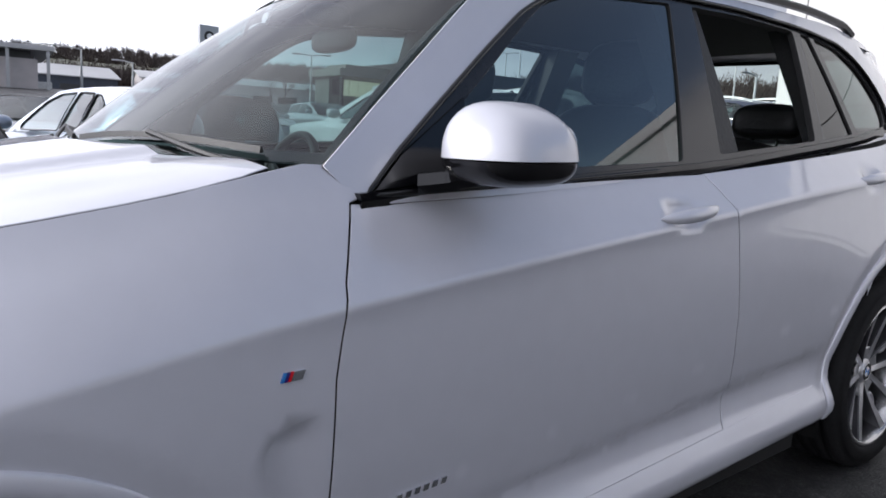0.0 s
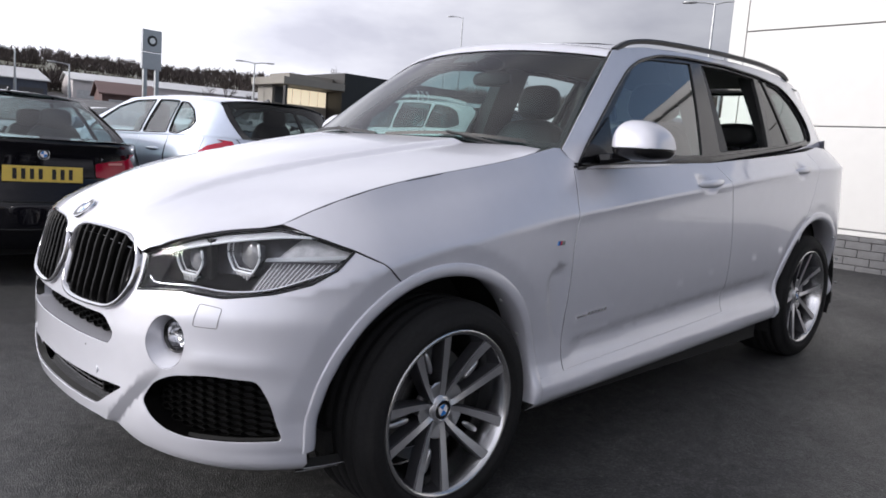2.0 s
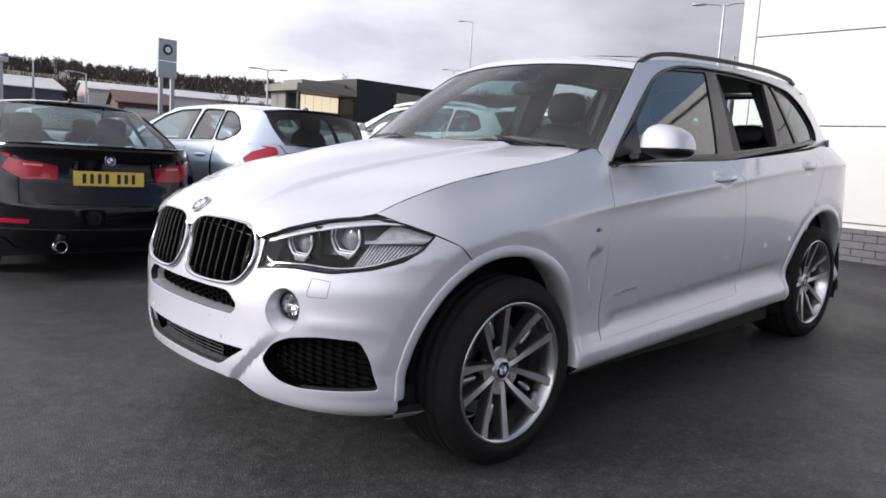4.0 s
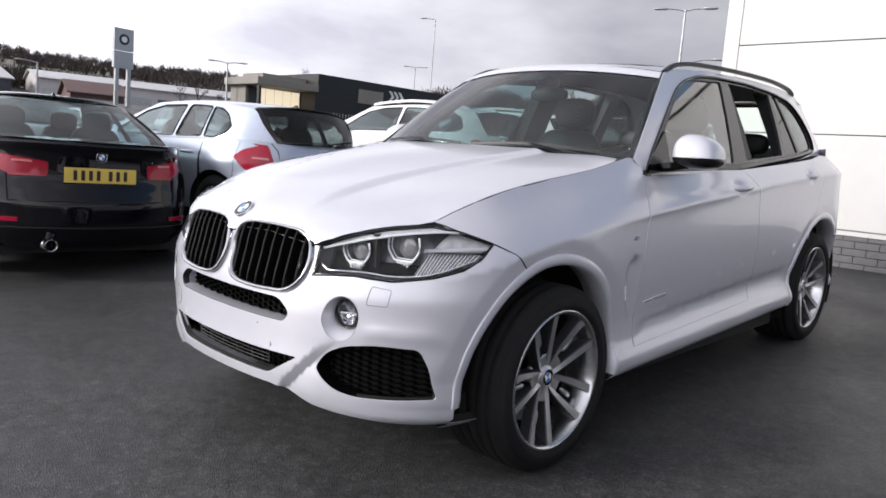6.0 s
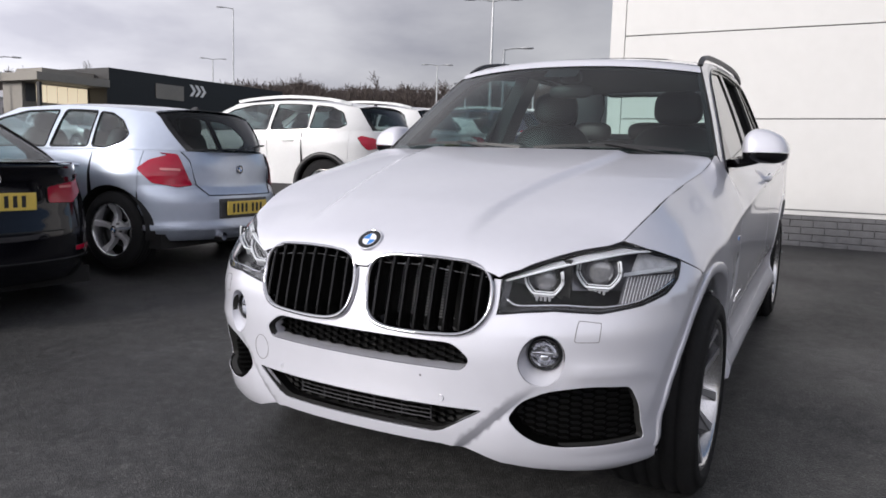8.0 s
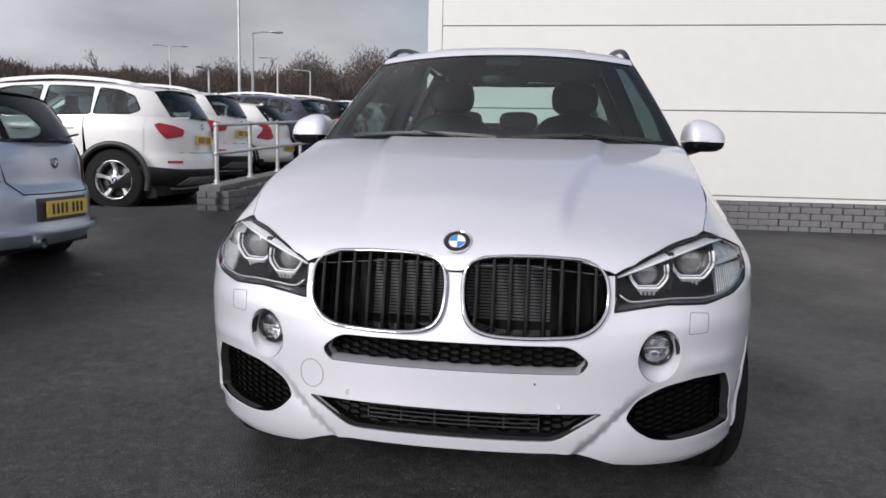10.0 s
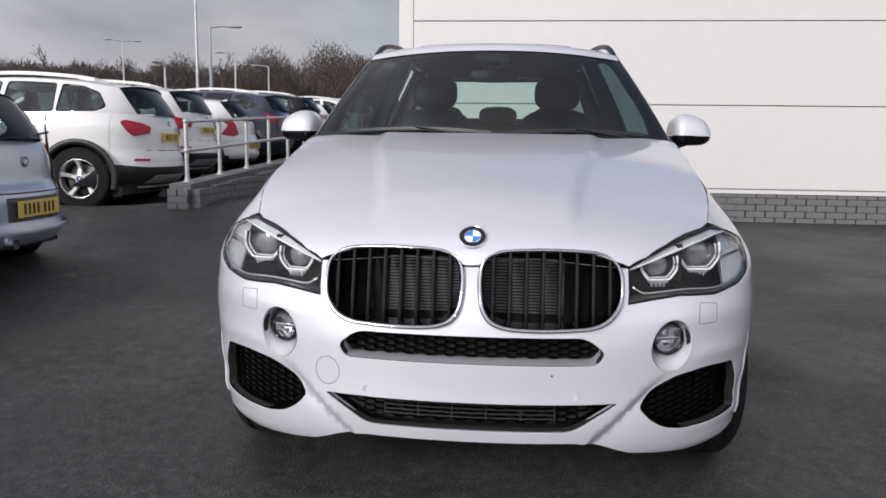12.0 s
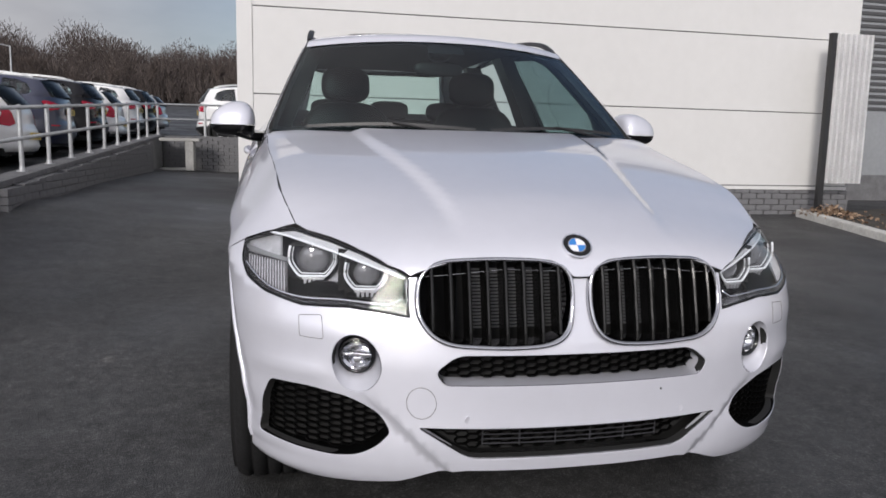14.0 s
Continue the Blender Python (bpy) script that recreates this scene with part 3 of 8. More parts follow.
def side(y, z):
    """The lower body's flank and corners."""
    w = flank(y, z) - hollow(y, z)
    if y < 0:
        w = flank_front(y, z) - hollow(y, z)
        w *= max(0.0, 1 - min(1.0, -y / nose_len(z)) ** QQ) ** (1 / PP)
        w += corner_flare(y, z)
    elif y > 2.95:
        w *= max(0.0, 1 - min(1.0, (y - 2.95) / tail_len(z)) ** 2.6) ** 0.45
    return (w, y, z)


def nose(a, z):
    """The front, by an angle: a / 0.9 from -90 degrees at the right flank to 90 at the left."""
    a = a / 0.9
    c, s = max(0.0, math.cos(a)), abs(math.sin(a))
    y = -nose_len(z) * c ** (2 / QQ)
    w = flank_front(y, z) - hollow(y, z)
    return (math.copysign(w * s ** (2 / PP) + corner_flare(y, z) * s, a), y, z)


def a_of_x(x, z):
    lo, hi = 0.0, math.pi / 2 * 0.9
    for _ in range(40):
        m = (lo + hi) / 2
        if nose(m, z)[0] < abs(x):
            lo = m
        else:
            hi = m
    return math.copysign(lo, x)


def a_of_y(y, z):
    return 0.9 * math.acos(min(1.0, (-y / nose_len(z)) ** (QQ / 2)))


def N2(x, z, r=None):
    v = (a_of_x(x, z), z)
    return v if r is None else (*v, r)


def S2(y, z, r=None):
    v = (a_of_y(y, z), z)
    return v if r is None else (*v, r)


# hood
hood_rise = curve1((-0.03, 0.815), (-0.012, 0.852), (0.0, 0.885), (0.035, 0.925), (0.10, 0.962), (0.25, 1.015), (0.5, 1.08), (0.8, 1.142), (1.2, 1.205), (1.6, 1.25))
# height at which the flank meets the bonnet's gap
fender_line = curve1((-0.465, 0.951), (-0.38, 0.989), (-0.3, 1.019), (-0.2, 1.049), (-0.1, 1.072), (0.0, 1.091), (0.1, 1.108), (0.2, 1.124), (0.3, 1.141), (0.4, 1.160), (0.518, 1.187), (0.7, 1.21))
hood_edge_x = curve1(*[(y, side(y, fender_line(y))[0]) for y in (-0.465, -0.3, -0.1, 0.1, 0.3, 0.518)], (0.7, 0.826))


def hood_raw(x, y):
    x = abs(x)
    d = y + 0.785 * max(0.0, 1 - min(1.0, x / 0.93) ** 2.2) ** (1 / 3.5)
    z = hood_rise(d) - 0.05 * (min(x, 0.75) / 0.75) ** 1.5 * math.exp(-max(d, 0) / 0.5)
    # the raised middle and the two long creases
    q = abs(x) - (0.30 + 0.17 * smooth01((y + 0.7) / 1.2))
    z += 0.017 * smooth01((0.028 - q) / 0.052) * smooth01((y + 0.74) / 0.25)
    return z


def hood(x, y):
    xe = hood_edge_x(max(-0.465, y))
    k = smooth01((y + 0.60) / 0.2)
    return (x, y, hood_raw(x, y) + k * (fender_line(max(-0.465, y)) - hood_raw(xe, max(-0.465, y))) * (min(1.1, abs(x) / xe)) ** 4)


def upper(y, z):
    """The glasshouse's flank."""
    x = 0.852 - 0.36 * (z - 1.13) - 0.13 * max(0.0, z - 1.13) ** 2 - 0.01 * smooth01((y - 1.2) / 1.5)
    if y > 2.6:
        x *= max(0.0, 1 - min(1.0, (y - 2.6) / (tail_len(z) + 0.78)) ** 2.6) ** 0.45
    return (x, y, z)


def screen(s, t):
    """Windscreen: s from -1 to 1 across, t from 0 at the scuttle to 1 at the roof."""
    ye, ze = 0.645 + 0.535 * t, 1.20 + 0.425 * t + 0.02 * math.sin(math.pi * t)
    xe = upper(ye, ze)[0] - 0.012
    bow = 1 - abs(s) ** 2.2
    return (xe * s, ye - (0.245 - 0.13 * t) * bow, ze + (0.002 + 0.04 * t) * bow)


roof_mid = curve1((1.0, 1.655), (1.06, 1.667), (1.3, 1.698), (1.7, 1.722), (2.2, 1.735), (2.7, 1.732), (3.2, 1.708), (3.7, 1.655))
roof_edge = curve1((1.0, 1.60), (1.178, 1.628), (1.45, 1.672), (1.9, 1.70), (2.4, 1.713), (2.9, 1.706), (3.3, 1.683), (3.7, 1.63))


def roof(x, y):
    xe = upper(y, roof_edge(y))[0]
    s = min(1.15, abs(x) / xe)
    return (x, y, roof_edge(y) + (roof_mid(y) - roof_edge(y)) * (1 - s ** 2.6))


car = new("white_suv")
car.matrix_world = TILT
tagged(car, "pearl white sport utility car with kidney grilles, parked on tarmac", "car")

def arc(yc, r, a0, a1, n=40):
    return [(yc + r * math.cos(radians(a0 + (a1 - a0) * i / n)), ARCH_Z[yc] + r * math.sin(radians(a0 + (a1 - a0) * i / n)), 0.0) for i in range(n + 1)]


door_cut = [(0.600, sill_top(0.6)), (0.592, 0.60), (0.600, 0.85), (0.626, 1.01), (0.672, 1.135)]
b_cut = [(1.855, sill_top(1.855)), (1.868, 0.555), (1.852, 0.80), (1.815, 1.02), (1.765, 1.175)]
c_cut = [(2.66, 0.76), (2.74, 0.90), (2.82, 1.05), (2.86, 1.18), (2.86, 1.262)]
belt = curve1((0.69, 1.137), (1.1, 1.155), (1.76, 1.187), (2.4, 1.238), (2.85, 1.283), (3.07, 1.312), (3.5, 1.32))
seam_a = math.degrees(math.atan2(0.822 - ARCH_Z[0.0], -0.195))


def crease_lines():
    out = []
    for d in (-0.012, 0.0, 0.008, 0.02):
        out.append([(y, shoulder(y) + d) for y in [-0.6 + 0.02 * i for i in range(215)]])
    for d in (-0.022, 0.0):
        out.append([(0.6 + 0.03 * i, low_line(0.6 + 0.03 * i) + d) for i in range(62)])
    for ya, ra in ((0.0, ARCH_F + 0.068), (2.933, ARCH_R + 0.069)):
        out.append([(ya + ra * math.cos(radians(a)), ARCH_Z[ya] + ra * math.sin(radians(a))) for a in range(0, 181, 3)])
    out.append([(breather_y(z), z) for z in [0.47 + 0.008 * i for i in range(43)]])
    out.append([(breather_y(z) + 0.018, z) for z in [0.47 + 0.008 * i for i in range(42)]])
    return out


CREASES = crease_lines()


def flank_parts(sx):
    who = car
    # front wing
    o = [(*p, 0) for p in door_cut] + [(0.745, 1.152, 0), (0.668, 1.200, 0), (0.60, 1.203, 0.0)]
    o += [(y, fender_line(y), 0) for y in (0.518, 0.45, 0.38, 0.3, 0.2, 0.1, 0.0, -0.1, -0.2, -0.3, -0.38, -0.465)]
    o += [(-0.40, 0.918, 0), (-0.314, 0.885, 0), (-0.25, 0.852, 0)]
    o += arc(0.0, ARCH_F, seam_a, 4) + [(0.47, sill_top(0.47), 0)]
    panel("front_wing", side, [rounded(o, 0, 0.025)], M_WHITE, who, step=0.022, sx=sx, creases=CREASES)
    # doors
    o = [(*p, 0) for p in door_cut] + [(0.75, belt(0.75) - 0.006, 0), (1.1, belt(1.1) - 0.006, 0), (1.5, belt(1.5) - 0.006, 0)] + [(*p, 0) for p in b_cut[::-1]]
    d1 = panel("front_door", side, [rounded(o, 0, 0.025)], M_WHITE, who, step=0.024, sx=sx, creases=CREASES, gap=0.0034)
    o = [(*p, 0) for p in b_cut] + [(2.1, belt(2.1) - 0.012, 0), (2.5, belt(2.5) - 0.016, 0)] + [(*p, 0) for p in c_cut[::-1]]
    o += arc(2.933, ARCH_R, 124, 176, 16)[:] + [(2.44, sill_top(2.44), 0)]
    d2 = panel("rear_door", side, [rounded(o, 0, 0.025)], M_WHITE, who, step=0.024, sx=sx, creases=CREASES)
    # rear quarter, down to the bumper
    o = arc(2.933, ARCH_R, 124, 0, 30)[::-1]
    o = [(3.411, 0.30, 0)] + o + [(*p, 0) for p in c_cut] + [(3.07, 1.292, 0), (3.38, 1.284, 0), (3.46, 1.262, 0), (3.52, 1.235, 0), (3.50, 1.12, 0), (3.60, 1.06, 0), (3.80, 1.03, 0), (3.88, 0.9, 0), (3.86, 0.45, 0), (3.7, 0.30, 0)]
    panel("rear_quarter", side, [rounded(o, 0, 0.025)], M_WHITE, who, step=0.024, sx=sx, creases=CREASES)
    o = [(3.52, 1.232), (3.50, 1.12), (3.60, 1.06), (3.78, 1.035), (3.72, 1.17), (3.62, 1.22)]
    panel("tail_lamp", side, [rounded(o, 0.02, 0.02)], M_RED, who, "red wrap-round tail lamp", step=0.03, sx=sx)
    # sill
    o = [(0.42, sill_low(0.42), 0), (0.445, 0.31, 0), (0.47, sill_top(0.47) + 0.002, 0), (1.2, sill_top(1.2) + 0.002, 0), (2.44, sill_top(2.44) + 0.002, 0), (2.43, 0.42, 0), (2.44, sill_low(2.44), 0), (1.2, sill_low(1.2), 0)]
    panel("sill", side, [rounded(o, 0, 0.025)], M_WHITE, who, step=0.02, sx=sx, gap=0.0005)
    # wheel-arch lips
    for yc, r0, r1, a0, a1 in ((0.0, 0.424, ARCH_F + 0.013, 186, -9), (2.933, 0.448, ARCH_R + 0.014, 188, -6)):
        bm = bmesh.new()
        rows = []
        for i in range(61):
            a = radians(a0 + (a1 - a0) * i / 60)
            ring = []
            for r, out in ((r1, -0.004), (r1, 0.003), (r1 - 0.004, 0.005), ((r0 + r1) / 2, 0.007), (r0 + 0.010, 0.006), (r0, 0.0), (r0, -0.06), (r0 + 0.012, -0.11)):
                y, z = yc + r * math.cos(a), ARCH_Z[yc] + r * math.sin(a)
                base = side(yc + r1 * math.cos(a) * 0.985, max(0.27, ARCH_Z[yc] + (r1 - 0.01) * math.sin(a)))[0]
                ring.append(bm.verts.new((sx * (base + out), y, max(z, 0.205))))
            rows.append(ring)
        for r_0, r_1 in zip(rows, rows[1:]):
            for j in range(7):
                bm.faces.new((r_0[j], r_0[j + 1], r_1[j + 1], r_1[j]))
        bmesh.ops.recalc_face_normals(bm, faces=bm.faces)
        part("arch_lip", bm, M_WHITE, who, smooth=True)
        # liner inside the arch
        bm = bmesh.new()
        rows = []
        for i in range(41):
            a = radians((190 if yc < 1 else 200) - 220 * i / 40)
            rows.append([bm.verts.new((sx * x, yc + r * math.cos(a), ARCH_Z[yc] + r * math.sin(a))) for x, r in ((0.855 if yc < 1 else 0.905, r0 + 0.02), (0.80, r0 + 0.03), (0.6, r0 + 0.035), (0.58, 0.05))])
        for r_0, r_1 in zip(rows, rows[1:]):
            for j in range(3):
                bm.faces.new((r_0[j], r_0[j + 1], r_1[j + 1], r_1[j]))
        part("wheel_arch_liner", bm, M_VOID, who, "black plastic wheel arch liner")
        for a in (47, 25, 5):
            bm = bmesh.new()
            bmesh.ops.create_icosphere(bm, subdivisions=1, radius=0.009, matrix=Matrix.Translation((sx * (0.885 if yc < 1 else 0.93), yc + (r0 + 0.001) * math.cos(radians(a)), ARCH_Z[yc] + (r0 + 0.001) * math.sin(radians(a)))))
            part("clip", bm, M_STEEL, who, "pale fixing clip", smooth=True)
    # black sills of the windows
    bm = bmesh.new()
    ys = [0.69 + 2.38 * i / 60 for i in range(61)]
    sweep(bm, [(sx * (min(side(y, belt(y))[0], upper(y, belt(y))[0] + 0.004) + 0.003), y, belt(y)) for y in ys], [(-0.012, -0.016), (0.006, -0.016), (0.008, 0.0), (0.003, 0.014), (-0.012, 0.014)])
    part("window_sill_strip", bm, M_GLOSSBLACK, who)
    return d1, d2


DOORS = {sx: flank_parts(sx) for sx in (1, -1)}

# ---- nose: bumper, grilles, lamps ----
KID = [(0.017, 0.79, 0.06), (0.026, 0.876, 0.04), (0.09, 0.897, 0.05), (0.24, 0.899, 0.06), (0.37, 0.890, 0.045), (0.423, 0.860, 0.04), (0.436, 0.79, 0.06), (0.416, 0.712, 0.05), (0.362, 0.676, 0.045), (0.20, 0.668, 0.06), (0.080, 0.674, 0.045), (0.030, 0.708, 0.045)]
LAMP = [("x", 0.447, 0.745, 0.006), ("x", 0.447, 0.842, 0.006), ("x", 0.50, 0.868, 0.03), ("x", 0.565, 0.897, 0.03), ("x", 0.64, 0.921, 0.03), ("x", 0.735, 0.938, 0.03), ("y", -0.40, 0.918, 0.03), ("y", -0.322, 0.886, 0.008), ("y", -0.38, 0.839, 0.03), ("y", -0.45, 0.803, 0.03), ("x", 0.815, 0.776, 0.03), ("x", 0.72, 0.757, 0.03), ("x", 0.60, 0.763, 0.03), ("x", 0.52, 0.755, 0.02)]
VENT = [(0.494, 0.438, 0.015), (0.522, 0.487, 0.04), (0.60, 0.527, 0.04), (0.70, 0.543, 0.05), (0.803, 0.537, 0.025), (0.826, 0.46, 0.04), (0.836, 0.368, 0.02), (0.74, 0.361, 0.04), (0.635, 0.359, 0.03), (0.575, 0.370, 0.03), (0.53, 0.398, 0.02)]


def lamp2(sx, grow=0.0):
    p = rounded([N2(u, z, r) if k == "x" else S2(u, z, r) for k, u, z, r in LAMP], 0.02, 0.015)
    if grow:
        p = inset(p, -grow)
    return p if sx > 0 else [Vector((-q[0], q[1])) for q in p][::-1]


def nose2(pts, sx=1, step=0.015):
    p = rounded([N2(*q) for q in pts], 0.02, step)
    return p if sx > 0 else [Vector((-q[0], q[1])) for q in p][::-1]


def bumper_z0(x):
    """Lower edge of the bumper."""
    x = abs(x)
    return curve1((0.0, 0.338), (0.3, 0.338), (0.40, 0.318), (0.47, 0.292), (0.65, 0.272), (0.80, 0.256), (0.95, 0.218))(x)


half = [N2(0.0, 0.845, 0)]
half += [N2(0.025, 0.846, 0), N2(0.05, 0.866, 0), N2(0.20, 0.870, 0), N2(0.42, 0.846, 0), N2(0.447, 0.843, 0), N2(0.447, 0.743, 0)]
lp = [N2(0.52, 0.753, 0), N2(0.60, 0.761, 0), N2(0.72, 0.755, 0), N2(0.815, 0.774, 0), S2(-0.45, 0.801, 0), S2(-0.38, 0.837, 0), S2(-0.318, 0.884, 0), S2(-0.25, 0.852, 0)]
half += lp
half += [S2(y, z, 0) for y, z, _ in arc(0.0, ARCH_F, seam_a, 194, 24)]
half += [S2(-0.385, 0.222, 0), S2(-0.42, 0.219, 0)] + [N2(x, bumper_z0(x), 0.0) for x in (0.86, 0.80, 0.72, 0.65, 0.56, 0.47, 0.43, 0.40, 0.35, 0.30, 0.2, 0.1)] + [N2(0.0, 0.338, 0)]
outline = half[:-1] + [(-p[0], p[1], 0) for p in half[::-1]][:-1]
slot = [(0.33, 0.651, 0.03), (0.386, 0.606, 0.02), (0.360, 0.574, 0.015), (-0.360, 0.574, 0.015), (-0.386, 0.606, 0.02), (-0.33, 0.651, 0.03)]
mouth = [(0.425, 0.458, 0.008), (0.295, 0.377, 0.03), (-0.295, 0.377, 0.03), (-0.425, 0.458, 0.008)]
FOG = (0.584, 0.619)


def dented_nose(a, z):
    """The nose with its moulded hollows: round the fog lamps, over and under the openings."""
    p = Vector(nose(a, z))
    x = abs(p.x)
    # step beyond the ridge that runs from under the mouth up to the vent
    n = (x - 0.452) * 0.70 - (z - 0.443) * 0.715
    back = 0.0
    if n > 0:
        back = 0.020 * min(1.0, n / 0.012) * math.exp(-max(0.0, n - 0.012) / 0.07) * smooth01((0.56 - z) / 0.10) * smooth01((0.78 - x) / 0.2)
    # soft swelling under the lamps
    back -= 0.008 * math.exp(-((z - 0.70) / 0.05) ** 2) * smooth01((x - 0.45) / 0.2)
    # shelf over the side vents
    back -= 0.010 * math.exp(-((z - 0.585) / 0.028) ** 2) * smooth01((x - 0.62) / 0.08) * smooth01((0.90 - x) / 0.1)
    return (p.x, p.y + back, p.z)


holes = [rounded([N2(*q) for q in slot], 0.02, 0.02), rounded([N2(*q) for q in mouth], 0.02, 0.02)]
fogs = []
for sx in (1, -1):
    holes += [nose2(KID, sx), nose2(VENT, sx)]
    ca = a_of_x(FOG[0], FOG[1])
    ru = 0.072 * (a_of_x(FOG[0] + 0.02, FOG[1]) - ca) / (Vector(nose(a_of_x(FOG[0] + 0.02, FOG[1]), FOG[1])) - Vector(nose(ca, FOG[1]))).length
    fogs.append((sx, ca, ru))
    holes.append(circle2(sx * ca, FOG[1], ru * 0.92, 40, 0.074))
bumper = panel("front_bumper", dented_nose, [rounded(outline, 0, 0.02)] + holes, M_WHITE, car, "pearl white front bumper with sport apron", step=0.018, depth=0.028, creases=[[(sx * a, z) for a, z in [N2(0.452 + 0.715 * k + 0.70 * o, 0.443 + 0.70 * k - 0.715 * o) for k in [0.01 * i - 0.15 for i in range(30)]]] for sx in (1, -1) for o in (0.0, 0.012)])

# deep frames of the openings, and the mesh behind
def opening(name, loop, depth, shrink, mat, tail=0.05):
    """A tapering frame from an opening's edge inwards."""
    bm = bmesh.new()
    outer = [Vector(dented_nose(p[0], p[1])) for p in loop]
    c = sum(outer, Vector()) / len(outer)
    rings = []
    for k, d in ((1.002, 0.003), (1.0, 0.012), (1 - shrink, depth), (1 - shrink * 1.1, depth + tail)):
        rings.append([bm.verts.new((c.x + (p.x - c.x) * k, p.y + d, c.z + (p.z - c.z) * k)) for p in outer])
    n = len(outer)
    for r0, r1 in zip(rings, rings[1:]):
        for i in range(n):
            bm.faces.new((r0[i], r0[(i + 1) % n], r1[(i + 1) % n], r1[i]))
    bmesh.ops.recalc_face_normals(bm, faces=bm.faces)
    return part(name, bm, mat, bumper, smooth=True)


# near-black sheet, its colour standing in for the unlit depth of an opening
def shade_backing(loop, dy, mat, name="shade_backing", host=None):
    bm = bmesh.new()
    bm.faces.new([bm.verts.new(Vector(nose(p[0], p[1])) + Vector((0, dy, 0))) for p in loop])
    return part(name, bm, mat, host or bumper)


opening("intake_frame", holes[0], 0.03, 0.012, M_WHITE)
opening("intake_frame", holes[1], 0.020, 0.012, M_WHITE, 0.004)


def honeycomb(x0, x1, z0, z1, y_at, keep, cell=0.024, sy=0.55, host=None):
    """Black honeycomb mesh of thin ribs that fills an opening."""
    bm = bmesh.new()
    w, h = cell * 1.5, cell * math.sqrt(3) * sy
    i0, i1, j0, j1 = int(x0 / w) - 1, int(x1 / w) + 1, int(z0 / h) - 1, int(z1 / h) + 1
    seen = set()
    for i in range(i0, i1 + 1):
        for j in range(j0, j1 + 1):
            cx, cz = i * w, (j + (i % 2) / 2) * h
            for k in range(6):
                a, b = math.pi / 3 * k, math.pi / 3 * (k + 1)
                p, q = (cx + cell * math.cos(a), cz + cell * math.sin(a) * sy), (cx + cell * math.cos(b), cz + cell * math.sin(b) * sy)
                key = tuple(sorted(((round(p[0], 3), round(p[1], 3)), (round(q[0], 3), round(q[1], 3)))))
                if key in seen or not (keep(*p) and keep(*q)):
                    continue
                seen.add(key)
                t = 0.0017
                dx, dz = q[0] - p[0], q[1] - p[1]
                l = math.hypot(dx, dz)
                nx, nz = -dz / l * t, dx / l * t
                yp, yq = y_at(*p), y_at(*q)
                v = [bm.verts.new((p[0] + s * nx, yp + d, p[1] + s * nz)) for s in (-1, 1) for d in (0, 0.014)] + [bm.verts.new((q[0] + s * nx, yq + d, q[1] + s * nz)) for s in (-1, 1) for d in (0, 0.014)]
                for f in ((0, 2, 6, 4), (0, 4, 5, 1), (2, 3, 7, 6)):
                    bm.faces.new([v[n] for n in f])
    bmesh.ops.recalc_face_normals(bm, faces=bm.faces)
    return part("honeycomb_mesh", bm, M_MESH, host or bumper, "satin black honeycomb grille mesh")


def in_loop(loop):
    poly = [(nose(p[0], p[1])[0], p[1]) for p in loop]
    return lambda x, z: bool(inside(np.array([x]), np.array([z]), poly)[0])


def y_nose(dy):
    return lambda x, z: nose(a_of_x(x, z), z)[1] + dy


honeycomb(-0.37, 0.37, 0.56, 0.67, y_nose(0.052), in_loop(holes[0]), 0.02)
honeycomb(-0.43, 0.43, 0.37, 0.46, y_nose(0.062), in_loop(holes[1]), 0.02)
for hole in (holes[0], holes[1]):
    shade_backing(hole, 0.068, M_VOID)
# cooler grid behind the mouth
for z in (0.400, 0.413, 0.426, 0.439):
    bm = bmesh.new()
    tube(bm, [(x, y_nose(0.046)(x, z), z) for x in [-0.25 + 0.05 * i for i in range(11)]], 0.0016, 5)
    part("cooler_bar", bm, M_ALUDARK, bumper)
for i in range(6):
    x = -0.25 + 0.1 * i
    bm = bmesh.new()
    tube(bm, [(x, y_nose(0.047)(x, z), z) for z in (0.394, 0.420, 0.446)], 0.0022, 5)
    part("cooler_post", bm, M_ALUDARK, bumper)
for n, sx in enumerate((1, -1)):
    vent = holes[3 + 3 * n]
    opening("vent_frame", vent, 0.03, 0.008, M_MESH)
    honeycomb(*((0.48, 0.84) if sx > 0 else (-0.84, -0.48)), 0.35, 0.55, y_nose(0.05), in_loop(vent), 0.02)
    shade_backing(vent, 0.07, M_VOID)

# cooler seen through the mouth and the kidneys
bm = bmesh.new()
box(bm, -0.31, 0.31, -0.68, -0.66, 0.36, 0.895)
radiator = part("radiator", bm, M_VOID, car, "grey finned radiator core")
for i in range(18):
    bm = bmesh.new()
    box(bm, -0.27, 0.27, -0.686, -0.679, 0.69 + i * 0.0095, 0.6945 + i * 0.0095)
    part("fin", bm, M_FIN, radiator)
bm = bmesh.new()
box(bm, -0.62, 0.62, -0.62, -0.60, 0.30, 0.90)
part("radiator_shroud", bm, M_VOID, car)

